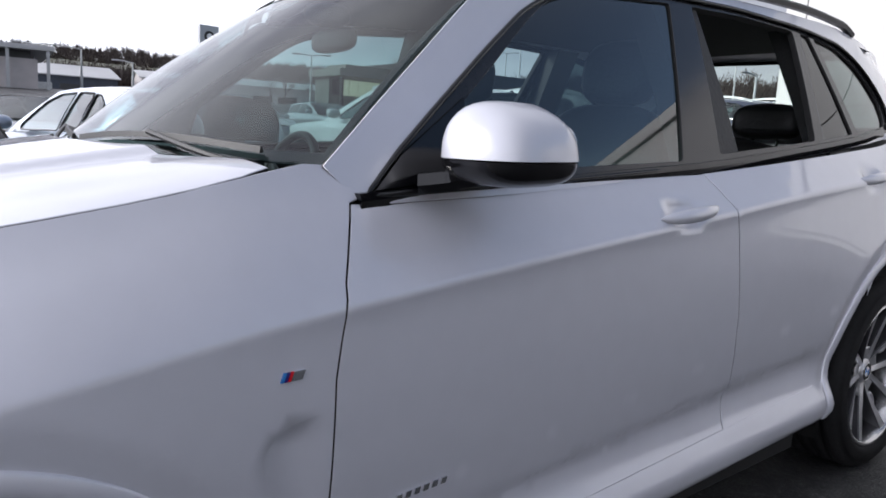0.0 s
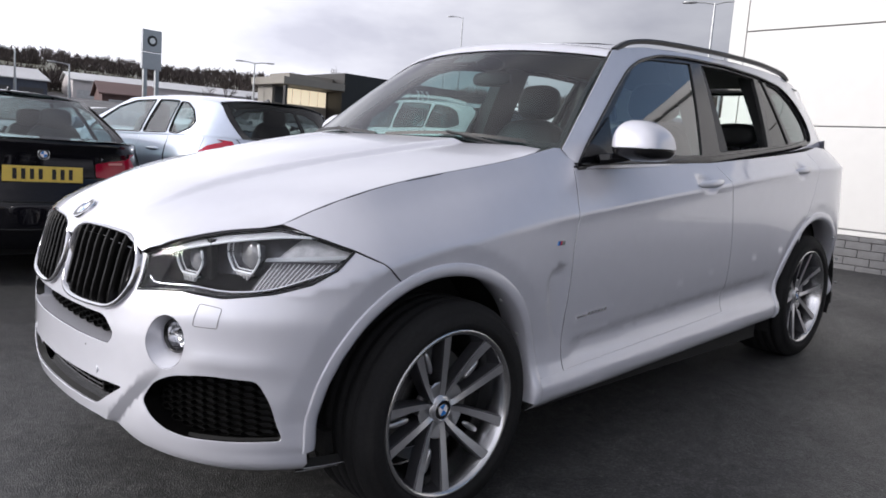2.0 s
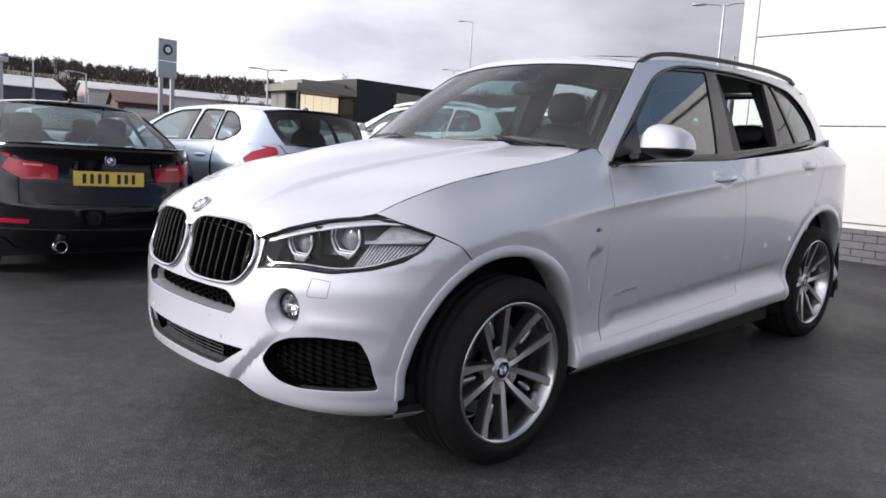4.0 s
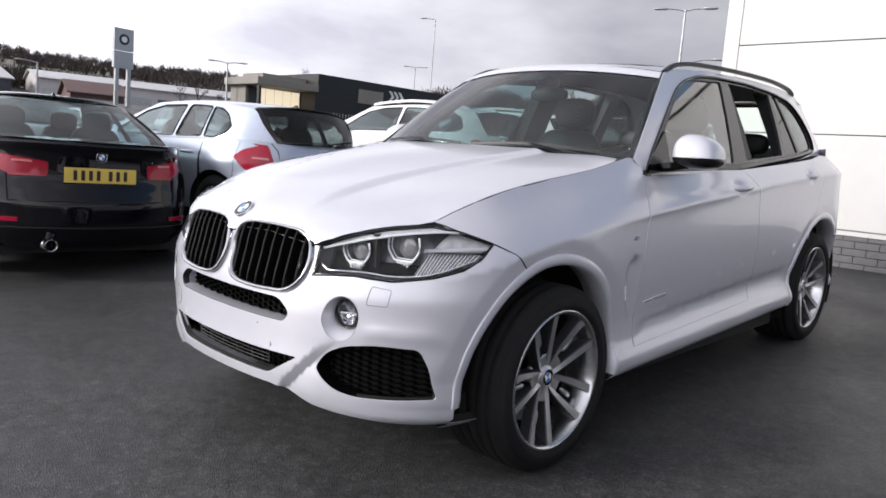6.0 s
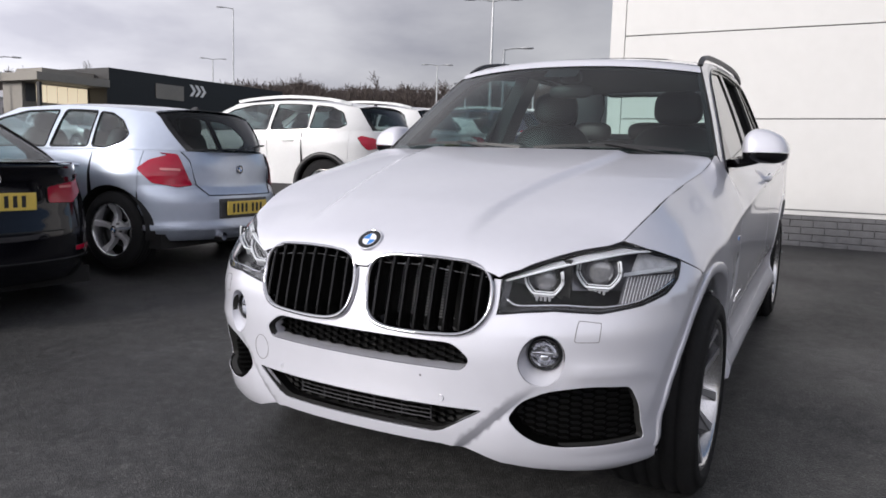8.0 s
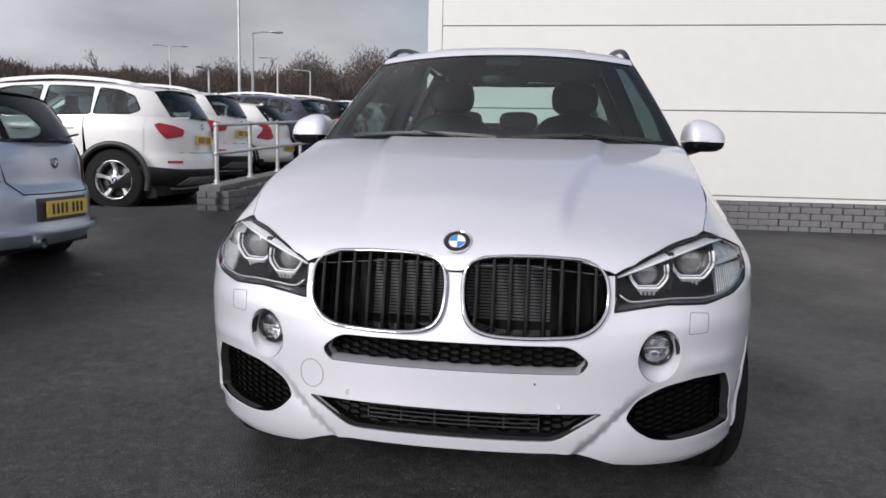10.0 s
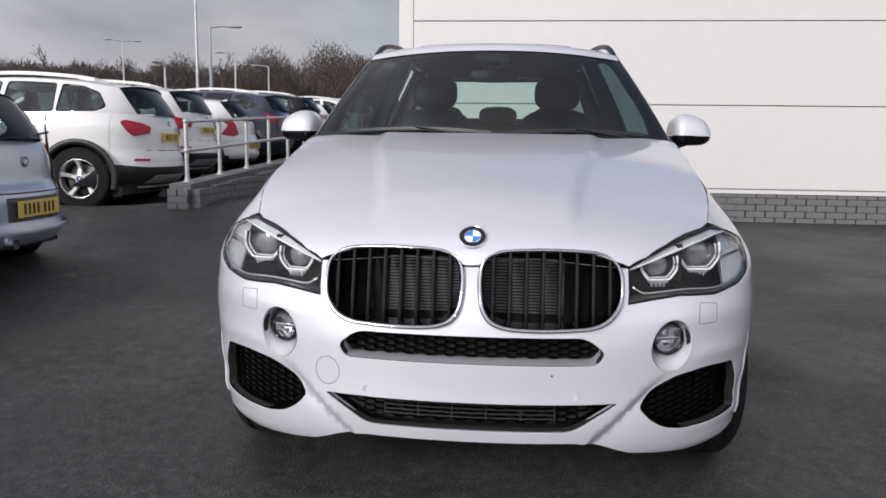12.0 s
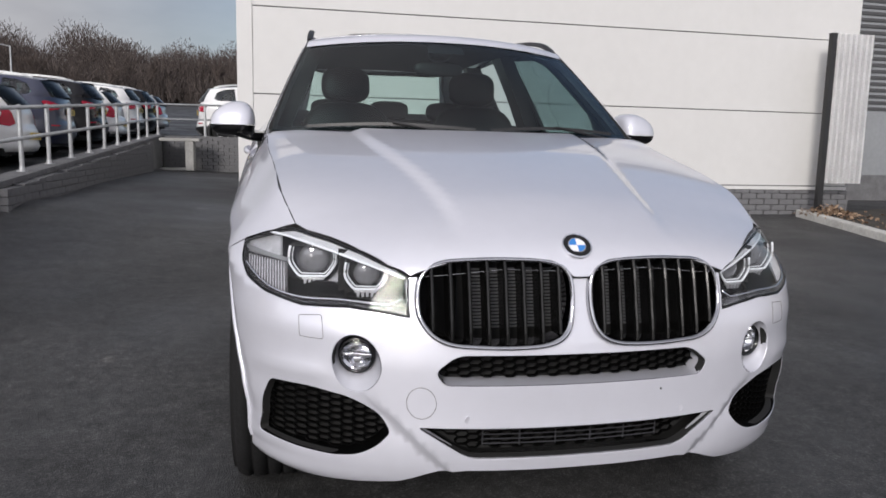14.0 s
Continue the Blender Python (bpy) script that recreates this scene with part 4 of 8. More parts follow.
# kidney grilles
M_KIDNEY = material("kidney_chrome", (0.4, 0.4, 0.42), rough=0.1, metal=1.0)
M_SLAT = material("slat_black", (0.004, 0.004, 0.004), rough=0.22, spec=0.3)
for n, sx in enumerate((1, -1)):
    loop = holes[2 + 3 * n]
    pts = [Vector(nose(p[0], p[1])) for p in loop]
    c = sum(pts, Vector()) / len(pts)
    bm = bmesh.new()
    rings = []
    for k, d in ((1.012, 0.004), (1.010, -0.010), (0.985, -0.017), (0.945, -0.016), (0.915, -0.006), (0.905, 0.02), (0.90, 0.05)):
        rings.append([bm.verts.new((c.x + (p.x - c.x) * (1 - (1 - k) * 0.75), p.y + d, c.z + (p.z - c.z) * (1 - (1 - k) * 1.15))) for p in pts])
    for r0, r1 in zip(rings, rings[1:]):
        for i in range(len(pts)):
            bm.faces.new((r0[i], r0[(i + 1) % len(pts)], r1[(i + 1) % len(pts)], r1[i]))
    bmesh.ops.recalc_face_normals(bm, faces=bm.faces)
    kid = part("kidney_grille", bm, M_KIDNEY, car, "chrome-framed kidney grille with black upright slats", smooth=True)
    poly = [((c.x + (p.x - c.x) * 0.935), (c.z + (p.z - c.z) * 0.91)) for p in pts]
    x0, x1 = min(p[0] for p in poly), max(p[0] for p in poly)
    for i in range(8):
        x = x0 + (x1 - x0) * (i + 0.62) / 8.2
        zs = []
        for a, b in zip(poly, poly[1:] + poly[:1]):
            if (a[0] - x) * (b[0] - x) <= 0 and a[0] != b[0]:
                zs.append(a[1] + (b[1] - a[1]) * (x - a[0]) / (b[0] - a[0]))
        if len(zs) < 2:
            continue
        z0, z1 = min(zs), max(zs)
        bm = bmesh.new()
        line = [(x, nose(a_of_x(x, z), z)[1] + 0.004 - 0.006 * math.sin(math.pi * (z - z0) / (z1 - z0)), z) for z in [z0 + (z1 - z0) * j / 8 for j in range(9)]]
        sweep(bm, line, [(-0.006, 0.0), (-0.004, -0.012), (0.0, -0.0145), (0.004, -0.012), (0.006, 0.0), (0.008, 0.04), (-0.008, 0.04)], up=Vector((0, 1, 0)))
        part("slat", bm, M_SLAT, kid, "gloss black upright slat")

# fog lamps in round hollows
for sx, ca, ru in fogs:
    mid = Vector(nose(sx * ca, FOG[1]))
    nrm = (Vector(nose(sx * ca + 0.01, FOG[1])) - Vector(nose(sx * ca - 0.01, FOG[1]))).cross(Vector(nose(sx * ca, FOG[1] + 0.01)) - Vector(nose(sx * ca, FOG[1] - 0.01))).normalized()
    if nrm.y > 0:
        nrm = -nrm
    edge = [Vector(dented_nose(p[0], p[1])) for p in circle2(sx * ca, FOG[1], ru * 0.92, 40, 0.074)]
    lamp_c = mid + Vector((-sx * 0.008, 0.042, 0.012))
    face = Vector((sx * 0.28, -1, 0.02)).normalized()
    ax = face.cross(Vector((0, 0, 1))).normalized()
    bm = bmesh.new()
    inner = []
    for p in edge:
        d = p - mid
        ang = math.atan2(d.z, d.dot(ax))
        inner.append(lamp_c + ax * (0.0515 * math.cos(ang)) + Vector((0, 0, 1)) * (0.0515 * math.sin(ang)))
    r0 = [bm.verts.new(p + Vector((0, 0.001, 0))) for p in edge]
    rm = [bm.verts.new(p * 0.55 + q * 0.45 + Vector((0, 0.006, 0))) for p, q in zip(edge, inner)]
    r1 = [bm.verts.new(p) for p in inner]
    r2 = [bm.verts.new(p + Vector((0, 0.04, 0))) for p in inner]
    for a, b in ((r0, rm), (rm, r1), (r1, r2)):
        for i in range(len(edge)):
            bm.faces.new((a[i], a[(i + 1) % len(edge)], b[(i + 1) % len(edge)], b[i]))
    bmesh.ops.recalc_face_normals(bm, faces=bm.faces)
    part("fog_lamp_hollow", bm, M_WHITE, bumper, smooth=True)
    q = face.to_track_quat("X", "Z").to_matrix().to_4x4()
    bm = bmesh.new()
    lathe(bm, [(-0.03, 0.049), (0.008, 0.049), (0.012, 0.046), (0.010, 0.041), (-0.004, 0.040), (-0.03, 0.02)], "x", 32, False)
    bm.transform(Matrix.Translation(lamp_c) @ q)
    fog = part("fog_lamp", bm, M_GLOSSBLACK, car, "round fog lamp with a chrome reflector", smooth=True)
    bm = bmesh.new()
    lathe(bm, [(0.002, 0.041), (-0.012, 0.034), (-0.026, 0.018), (-0.03, 0.001)], "x", 28, False)
    bm.transform(Matrix.Translation(lamp_c) @ q)
    part("reflector", bm, M_REFLECTOR, fog, smooth=True)
    bm = bmesh.new()
    box(bm, -0.012, 0.0, -0.038, 0.038, -0.004, 0.002, 0.001)
    blob(bm, 0.012, 0.016, 0.012, (-0.014, 0, -0.016))
    bm.transform(Matrix.Translation(lamp_c) @ q)
    part("shield", bm, M_CHROME, fog)
    bm = bmesh.new()
    lathe(bm, [(0.006, 0.043), (0.011, 0.032), (0.014, 0.016), (0.015, 0.0005)], "x", 28, False)
    bm.transform(Matrix.Translation(lamp_c) @ q)
    part("lens", bm, M_LENS, fog, smooth=True)


def outline_groove(name, loop, host, r=0.001):
    """A fine shut line round a cover."""
    bm = bmesh.new()
    tube(bm, [Vector(dented_nose(p[0], p[1])) + Vector((0, -0.0004, 0)) for p in loop], r, 5, True, Vector((0, 0.3, 1)))
    return part(name, bm, M_SEAM, host)


for sx in (1, -1):
    w = nose2([(0.668, 0.737, 0.008), (0.726, 0.730, 0.008), (0.724, 0.676, 0.008), (0.664, 0.676, 0.008)], sx, 0.01)
    outline_groove("washer_cover_gap", w, bumper)
ta = a_of_x(0.42, 0.525)
outline_groove("towing_cover_gap", circle2(-ta, 0.525, 0.041, 28, 0.042), bumper)
for x, z in ((0.30, 0.483), (-0.30, 0.483), (0.235, 0.545)):
    p = Vector(nose(a_of_x(x, z), z))
    bm = bmesh.new()
    lathe(bm, [(-0.004, 0.0115 if z < 0.5 else 0.003), (0.0012, 0.011 if z < 0.5 else 0.003), (0.0004, 0.0095 if z < 0.5 else 0.002), (0.0008, 0.001)], "y", 20)
    bm.transform(Matrix.Translation(p) @ Matrix.Scale(-1, 4, (0, 1, 0)) @ Matrix.Rotation(0.12 * (1 if x > 0 else -1), 4, "Z"))
    part("parking_sensor", bm, M_WHITE if z < 0.5 else M_INK, bumper, smooth=True)

# headlamps
M_PROJ = material("grey_projector_glass", (0.16, 0.16, 0.17), rough=0.05, coat=1.0, spec=0.8, var=0.3, var_scale=9)
M_MASK = material("matt_black_lamp_mask", (0.008, 0.008, 0.009), rough=0.45, spec=0.2, var=0.2)
M_GUIDE = material("pale_light_guide", (0.84, 0.85, 0.88), rough=0.16, coat=1.0, var=0.12, var_scale=20)
M_FACET = material("faceted_clear_reflector", (0.8, 0.8, 0.82), rough=0.16, metal=0.4, var=0.25, var_scale=40)
M_FACETS = material("small_clear_facets", (0.42, 0.41, 0.43), rough=0.22, metal=0.7, var=0.3, var_scale=30, bump=0.3, bump_scale=75)
lamp_top = curve1((0.447, 0.842), (0.50, 0.868), (0.565, 0.897), (0.64, 0.921), (0.735, 0.938), (0.80, 0.934), (0.84, 0.925))
lamp_low = curve1((0.447, 0.752), (0.52, 0.757), (0.60, 0.765), (0.72, 0.760), (0.815, 0.779), (0.86, 0.81))
guide_z = curve1((0.447, 0.836), (0.50, 0.853), (0.60, 0.884), (0.70, 0.908), (0.77, 0.918), (0.84, 0.918))
for sx in (1, -1):
    shell = lamp2(sx)
    lens = panel("headlamp", nose, [shell], M_LENS, car, "clear headlamp with twin projector rings", step=0.022, depth=0.012, gap=0.003)
    # dark rubber line round the glass, thicker below
    bm = bmesh.new()
    tube(bm, [Vector(nose(p[0], p[1])) + Vector((0, 0.004, 0)) for p in shell], 0.0032, 6, True, Vector((0, 0.3, 1)))
    part("seal", bm, M_GLOSSBLACK, lens, smooth=True)
    # bucket
    bm = bmesh.new()
    edge = [Vector(nose(p[0], p[1])) for p in shell]
    r0 = [bm.verts.new(p + Vector((-sx * 0.002, 0.010, 0))) for p in edge]
    r1 = [bm.verts.new(p + Vector((-sx * 0.03, 0.09, 0))) for p in edge]
    for i in range(len(edge)):
        bm.faces.new((r0[i], r0[(i + 1) % len(edge)], r1[(i + 1) % len(edge)], r1[i]))
    bm.faces.new(r1)
    bmesh.ops.recalc_face_normals(bm, faces=bm.faces)
    part("housing", bm, M_LAMPHOUSE, lens, "grey lamp housing")

    def lens_at(x, z, back):
        p = Vector(nose(a_of_x(x, z), z))
        return Vector((sx * p.x, p.y + back, p.z))

    def strip(name, x0, x1, za, zb, ba, bb, mat, label="", nu=24, nv=3):
        """A moulded strip behind the glass, between two heights."""
        b = bmesh.new()
        patch(b, lambda s, t: lens_at(x0 + (x1 - x0) * s, za(x0 + (x1 - x0) * s) * (1 - t) + zb(x0 + (x1 - x0) * s) * t, ba + (bb - ba) * t), nu, nv)
        bmesh.ops.solidify(b, geom=b.faces[:], thickness=0.002)
        return part(name, b, mat, lens, label, smooth=True)
    # pale brow with the bright guide along its lower edge
    strip("brow", 0.455, 0.835, lambda x: lamp_top(x) - 0.004, lambda x: guide_z(x), 0.017, 0.016, M_GUIDE, "pale light guide over the lamps")
    bm = bmesh.new()
    tube(bm, [lens_at(x, guide_z(x) - 0.001, 0.014) for x in [0.455 + 0.37 * i / 20 for i in range(21)]], 0.0042, 8)
    part("light_guide_edge", bm, M_RING, lens, smooth=True)
    # black inner end and floor, bright lower line
    strip("black_mask", 0.45, 0.60, lambda x: min(guide_z(x) - 0.006, 0.826 - 0.25 * (x - 0.45)), lambda x: lamp_low(x) + 0.004, 0.080, 0.058, M_MASK, "black inner mask")
    strip("lamp_floor", 0.60, 0.80, lambda x: 0.806, lambda x: lamp_low(x) + 0.006, 0.078, 0.040, M_MASK)
    bm = bmesh.new()
    line = [lens_at(x, z, 0.012) for x, z in ((0.462, 0.790), (0.490, 0.770), (0.54, 0.771), (0.62, 0.775), (0.72, 0.771), (0.80, 0.785), (0.85, 0.816), (0.875, 0.84))]
    tube(bm, spline3(line), 0.0034, 6)
    part("lower_strip", bm, M_CHROME, lens, smooth=True)
    for x, z, hw, hh_ in ((0.552, 0.836, 0.056, 0.040), (0.688, 0.862, 0.064, 0.047)):
        c = lens_at(x, z, 0.052)
        c.x -= sx * 0.004
        face = Vector((sx * 0.20, -1, 0.0)).normalized()
        m = Matrix.Translation(c) @ face.to_track_quat("X", "Z").to_matrix().to_4x4()
        ring = [(-0.98, 0.78), (-1.0, 0.30), (-0.98, -0.25), (-0.60, -0.96), (0.60, -0.96), (0.98, -0.25), (1.0, 0.30), (0.98, 0.78)]
        cup = rounded([(a * hw, b * hh_) for a, b in ring], 0.012, 0.006)
        bm = bmesh.new()
        rows = []
        for d, k in ((0.006, 1.0), (-0.004, 0.90), (-0.02, 0.86), (-0.024, 0.80)):
            rows.append([bm.verts.new((d, p[0] * k, p[1] * k)) for p in cup])
        for q0, q1 in zip(rows, rows[1:]):
            for i in range(len(cup)):
                bm.faces.new((q0[i], q0[(i + 1) % len(cup)], q1[(i + 1) % len(cup)], q1[i]))
        bm.faces.new(rows[-1])
        bmesh.ops.recalc_face_normals(bm, faces=bm.faces)
        bm.transform(m)
        proj = part("projector", bm, M_LAMPHOUSE, lens, "projector unit in an angular ring", smooth=True)
        bm = bmesh.new()
        lathe(bm, [(-0.020, hh_ * 0.88), (-0.012, hh_ * 0.86), (-0.006, hh_ * 0.6), (-0.003, hh_ * 0.3), (-0.002, 0.0006)], "x", 28, False)
        bm.transform(m)
        part("bulb_lens", bm, M_PROJ, proj, "grey domed projector glass", smooth=True)
        bm = bmesh.new()
        arc_ = spline3([Vector((0.010, a * hw, b * hh_)) for a, b in ((-0.93, 0.80), (-1.0, 0.30), (-0.97, -0.22), (-0.62, -0.90), (-0.40, -0.98), (0.40, -0.98), (0.62, -0.90), (0.97, -0.22), (1.0, 0.30), (0.93, 0.80))], 0.008)
        tube(bm, arc_, 0.0036, 8)
        tube(bm, [Vector((p.x - 0.010, p.y * 0.88, p.z * 0.86)) for p in arc_], 0.0018, 6)
        bm.transform(m)
        part("light_ring", bm, M_RING, proj, "clear daytime light ring", smooth=True)
        bm = bmesh.new()
        for i in range(4):
            box(bm, 0.0, 0.012, -0.024 + i * 0.0125, -0.017 + i * 0.0125, -hh_ - 0.020, -hh_ - 0.004, 0.001)
        box(bm, -0.004, 0.010, -0.030, 0.030, -hh_ - 0.009, -hh_ - 0.004)
        bm.transform(m)
        part("vent_comb", bm, M_ALU, proj)
    # indicator at the outer end: bright bowl, cross bar and small facets
    strip("indicator", 0.765, 0.862, lambda x: guide_z(x) - 0.008, lambda x: 0.855, 0.056, 0.030, M_FACET, "bright indicator bowl", 8, 5)
    strip("indicator_bar", 0.752, 0.868, lambda x: 0.862 + 0.1 * (x - 0.75), lambda x: 0.852 + 0.1 * (x - 0.75), 0.020, 0.020, M_RING, "", 8, 1)
    for i in range(14):
        x = 0.762 + 0.0075 * i
        bm = bmesh.new()
        tube(bm, [lens_at(x, 0.848, 0.036), lens_at(x, (0.848 + lamp_low(x)) / 2, 0.028), lens_at(x, lamp_low(x) + 0.014, 0.020)], 0.0012, 5)
        part("facet_rib", bm, M_FACET, lens)
    strip("reflector_facets", 0.752, 0.868, lambda x: 0.850, lambda x: lamp_low(x) + 0.010, 0.050, 0.024, M_FACETS, "small clear facets", 10, 5)

# bonnet
def hood_front(x, z):
    lo, hi = -0.80, -0.2
    for _ in range(40):
        m = (lo + hi) / 2
        if hood(x, m)[2] < z:
            lo = m
        else:
            hi = m
    return lo


fr = [(x, hood_front(x, z)) for x, z in ((0.0, 0.848), (0.022, 0.849), (0.04, 0.866), (0.08, 0.892), (0.2, 0.895), (0.33, 0.887), (0.41, 0.862), (0.447, 0.846), (0.50, 0.872), (0.565, 0.903), (0.64, 0.928), (0.70, 0.938))]
hh = [(x, y, 0) for x, y in fr] + [(hood_edge_x(y), y, 0) for y in (-0.465, -0.38, -0.3, -0.2, -0.1, 0, 0.1, 0.2, 0.3, 0.4)] + [(0.822, 0.49, 0.0), (0.80, 0.545, 0), (0.70, 0.545, 0), (0.55, 0.478, 0), (0.35, 0.415, 0), (0.15, 0.388, 0), (0.0, 0.385, 0)]
ho = hh + [(-x, y, 0) for x, y, _ in hh[-2:0:-1]]
panel("bonnet", hood, [rounded(ho, 0, 0.02)], M_WHITE, car, "pearl white bonnet with two long creases", step=0.022, depth=0.011, gap=0.0018)
# dark gap down the sides of the bonnet
for sx in (1, -1):
    bm = bmesh.new()
    tube(bm, [Vector((sx * hood_edge_x(y), y, fender_line(y) - 0.004)) for y in [-0.46 + 0.03 * i for i in range(33)]], 0.0014, 6)
    part("bonnet_gap", bm, M_VOID, car)

# scuttle under the windscreen
bm = bmesh.new()
patch(bm, lambda s, t: Vector(((2 * s - 1) * (0.80 - 0.02 * t), 0.37 + 0.19 * abs(2 * s - 1) ** 2.2 + 0.10 * t, 1.178 - 0.01 * t)), 30, 2)
part("scuttle_panel", bm, M_SATINBLACK, car)

# windscreen, roof, glasshouse
sc = [(-1, 0), (1, 0), (1, 0.905), (-1, 0.905)]
panel("windscreen", screen, [rounded(sc, 0.0, 0.05)], M_SCREEN, car, "raked tinted windscreen", step=0.06, depth=0.004, gap=0.0)
bm = bmesh.new()
for s0, s1, t0, t1 in ((-1, 1, 0.0, 0.045), (-1, 1, 0.875, 0.905), (-1, -0.972, 0.045, 0.875), (0.972, 1, 0.045, 0.875), (-0.13, 0.13, 0.78, 0.875)):
    patch(bm, lambda s, t: Vector(screen(s0 + (s1 - s0) * s, t0 + (t1 - t0) * t)) + Vector((0, 0.006, -0.004)), 24 if s1 - s0 > 0.2 else 1, 16 if t1 - t0 > 0.2 else 2)
part("windscreen_band", bm, M_GLOSSBLACK, car, "black printed border of the windscreen")
bm = bmesh.new()
patch(bm, lambda s, t: Vector(screen(2 * s - 1, 0.905 + 0.097 * t)) + Vector((0, -0.004, 0.003 + 0.007 * math.sin(math.pi * t))), 30, 6)
bmesh.ops.recalc_face_normals(bm, faces=bm.faces)
part("roof_front", bm, M_WHITE, car, "pearl white front edge of the roof", smooth=True)
ry0 = lambda x: 1.07 + 0.125 * (abs(x) / 0.62) ** 2.2
ro = []
for i in range(25):
    x = -0.62 + 1.24 * i / 24
    ro.append((x, ry0(x), 0))
for y in (1.45, 1.8, 2.2, 2.6, 3.0, 3.42):
    ro.append((upper(y, roof_edge(y))[0], y, 0))
ro += [(0.47, 3.54, 0.05), (0.0, 3.66, 0.2), (-0.47, 3.54, 0.05)]
for y in (3.42, 3.0, 2.6, 2.2, 1.8, 1.45):
    ro.append((-upper(y, roof_edge(y))[0], y, 0))
sunroof = rounded([(-0.42, 1.34), (0.42, 1.34), (0.42, 2.2), (-0.42, 2.2)], 0.06, 0.04)
panel("roof", roof, [rounded(ro, 0, 0.03), sunroof], M_WHITE, car, step=0.04, depth=0.02, gap=0.001)
panel("sunroof", lambda x, y: (x, y, roof(x, y)[2] + 0.004), [sunroof], M_GLOSSBLACK, car, "dark glass sunroof, slightly raised", step=0.06)

DLO = [(0.700, 1.140, 0.0), (0.795, 1.226, 0.02), (0.91, 1.316, 0.04), (1.08, 1.444, 0.05), (1.24, 1.556, 0.06), (1.37, 1.612, 0.06), (1.56, 1.655, 0.06), (1.80, 1.674, 0.1), (2.25, 1.684, 0.1), (2.65, 1.668, 0.08), (2.95, 1.634, 0.08), (3.11, 1.560, 0.08), (3.21, 1.455, 0.06), (3.232, 1.375, 0.035), (3.18, 1.318, 0.025), (2.85, 1.283, 0.0), (2.4, 1.238, 0.0), (1.76, 1.187, 0.0), (1.1, 1.155, 0.0)]
FRONT_WIN = [(0.955, 1.182, 0.02), (0.985, 1.322, 0.01), (1.10, 1.410, 0.05), (1.22, 1.506, 0.05), (1.325, 1.580, 0.05), (1.46, 1.622, 0.04), (1.872, 1.649, 0.015), (1.718, 1.205, 0.015)]
REAR_WIN = [(1.985, 1.655, 0.015), (2.28, 1.660, 0.04), (2.60, 1.648, 0.02), (2.505, 1.27, 0.015), (1.905, 1.224, 0.015)]
QUARTER = [(2.74, 1.640, 0.02), (2.92, 1.612, 0.05), (3.08, 1.54, 0.06), (3.17, 1.445, 0.05), (3.187, 1.38, 0.03), (3.15, 1.334, 0.02), (2.85, 1.305, 0.015)]
SLIM = [(2.65, 1.645, 0.01), (2.71, 1.642, 0.01), (2.805, 1.298, 0.01), (2.56, 1.274, 0.01)]
for sx in (1, -1):
    lo = [(0.636, 1.198, 0), (0.768, 1.308, 0), (0.892, 1.408, 0), (1.03, 1.518, 0), (1.172, 1.626, 0), (1.30, 1.652, 0), (1.45, 1.673, 0), (1.9, 1.70, 0), (2.4, 1.713, 0), (2.9, 1.706, 0), (3.42, 1.672, 0), (3.56, 1.55, 0.0), (3.64, 1.33, 0), (3.4, 1.285, 0), (3.07, 1.285, 0), (2.85, 1.262, 0), (2.4, 1.22, 0), (1.76, 1.172, 0), (1.1, 1.14, 0), (0.70, 1.13, 0)]
    dlo = rounded(DLO, 0.0, 0.03)
    panel("body_side_frame", upper, [rounded(lo, 0, 0.03), dlo], M_WHITE, car, "pearl white pillar and cant rail", step=0.03, gap=0.0, sx=sx)
    wins = [rounded(w, 0.02, 0.03) for w in (FRONT_WIN, REAR_WIN, QUARTER, SLIM)]
    inner = lambda y, z: (upper(y, z)[0] - 0.006, y, z)
    panel("window_frame", inner, [inset(dlo, 0.001)] + wins, [M_PILLAR], car, "gloss black window frame and pillars", step=0.05, gap=0.0, sx=sx)
    bm = bmesh.new()
    tube(bm, [Vector((sx * (upper(p[0], p[1])[0] + 0.002), p[0], p[1])) for p in inset(dlo, 0.004)], 0.006, 6, True)
    part("window_surround", bm, M_GLOSSBLACK, car, "gloss black strip round the side windows", smooth=True)
    glasses = [("front_door_glass", 0, M_SIDEGLASS), ("quarter_glass", 2, M_PRIVACY), ("fixed_glass", 3, M_PRIVACY)]
    for nm, i, m in glasses:
        panel(nm, lambda y, z: (upper(y, z)[0] - 0.014, y, z), [inset(wins[i], -0.01)], m, car, step=0.08, depth=0.003, gap=0, sx=sx)
    # roof rail on its feet
    bm = bmesh.new()
    rail = [(roof_x, y, z) for y, roof_x, z in ((1.20, 0.628, 1.632), (1.27, 0.622, 1.663), (1.36, 0.615, 1.688), (1.55, 0.606, 1.712), (1.9, 0.596, 1.731), (2.3, 0.591, 1.742), (2.7, 0.586, 1.743), (2.95, 0.577, 1.732), (3.08, 0.572, 1.720), (3.16, 0.567, 1.696))]
    sweep(bm, spline3([(sx * x, y, z) for x, y, z in rail]), [(-0.010, -0.013), (0.010, -0.013), (0.015, 0.001), (0.009, 0.009), (-0.009, 0.009), (-0.015, 0.001)])
    part("roof_rail", bm, M_SATINBLACK, car, "satin black roof rail", smooth=False)

# tail
def tail(s, t):
    z = 0.34 + 1.0 * t
    x = (2 * s - 1) * 0.80
    w = 0.93 - 0.1 * smooth01((z - 0.9) / 0.4)
    return Vector((x, 2.95 + tail_len(z) * (1 - min(1, abs(x) / w) ** 2.22) ** (1 / 2.6) * 0.99, z))


bm = bmesh.new()
patch(bm, tail, 28, 20)
part("tailgate", bm, M_WHITE, car, smooth=True)


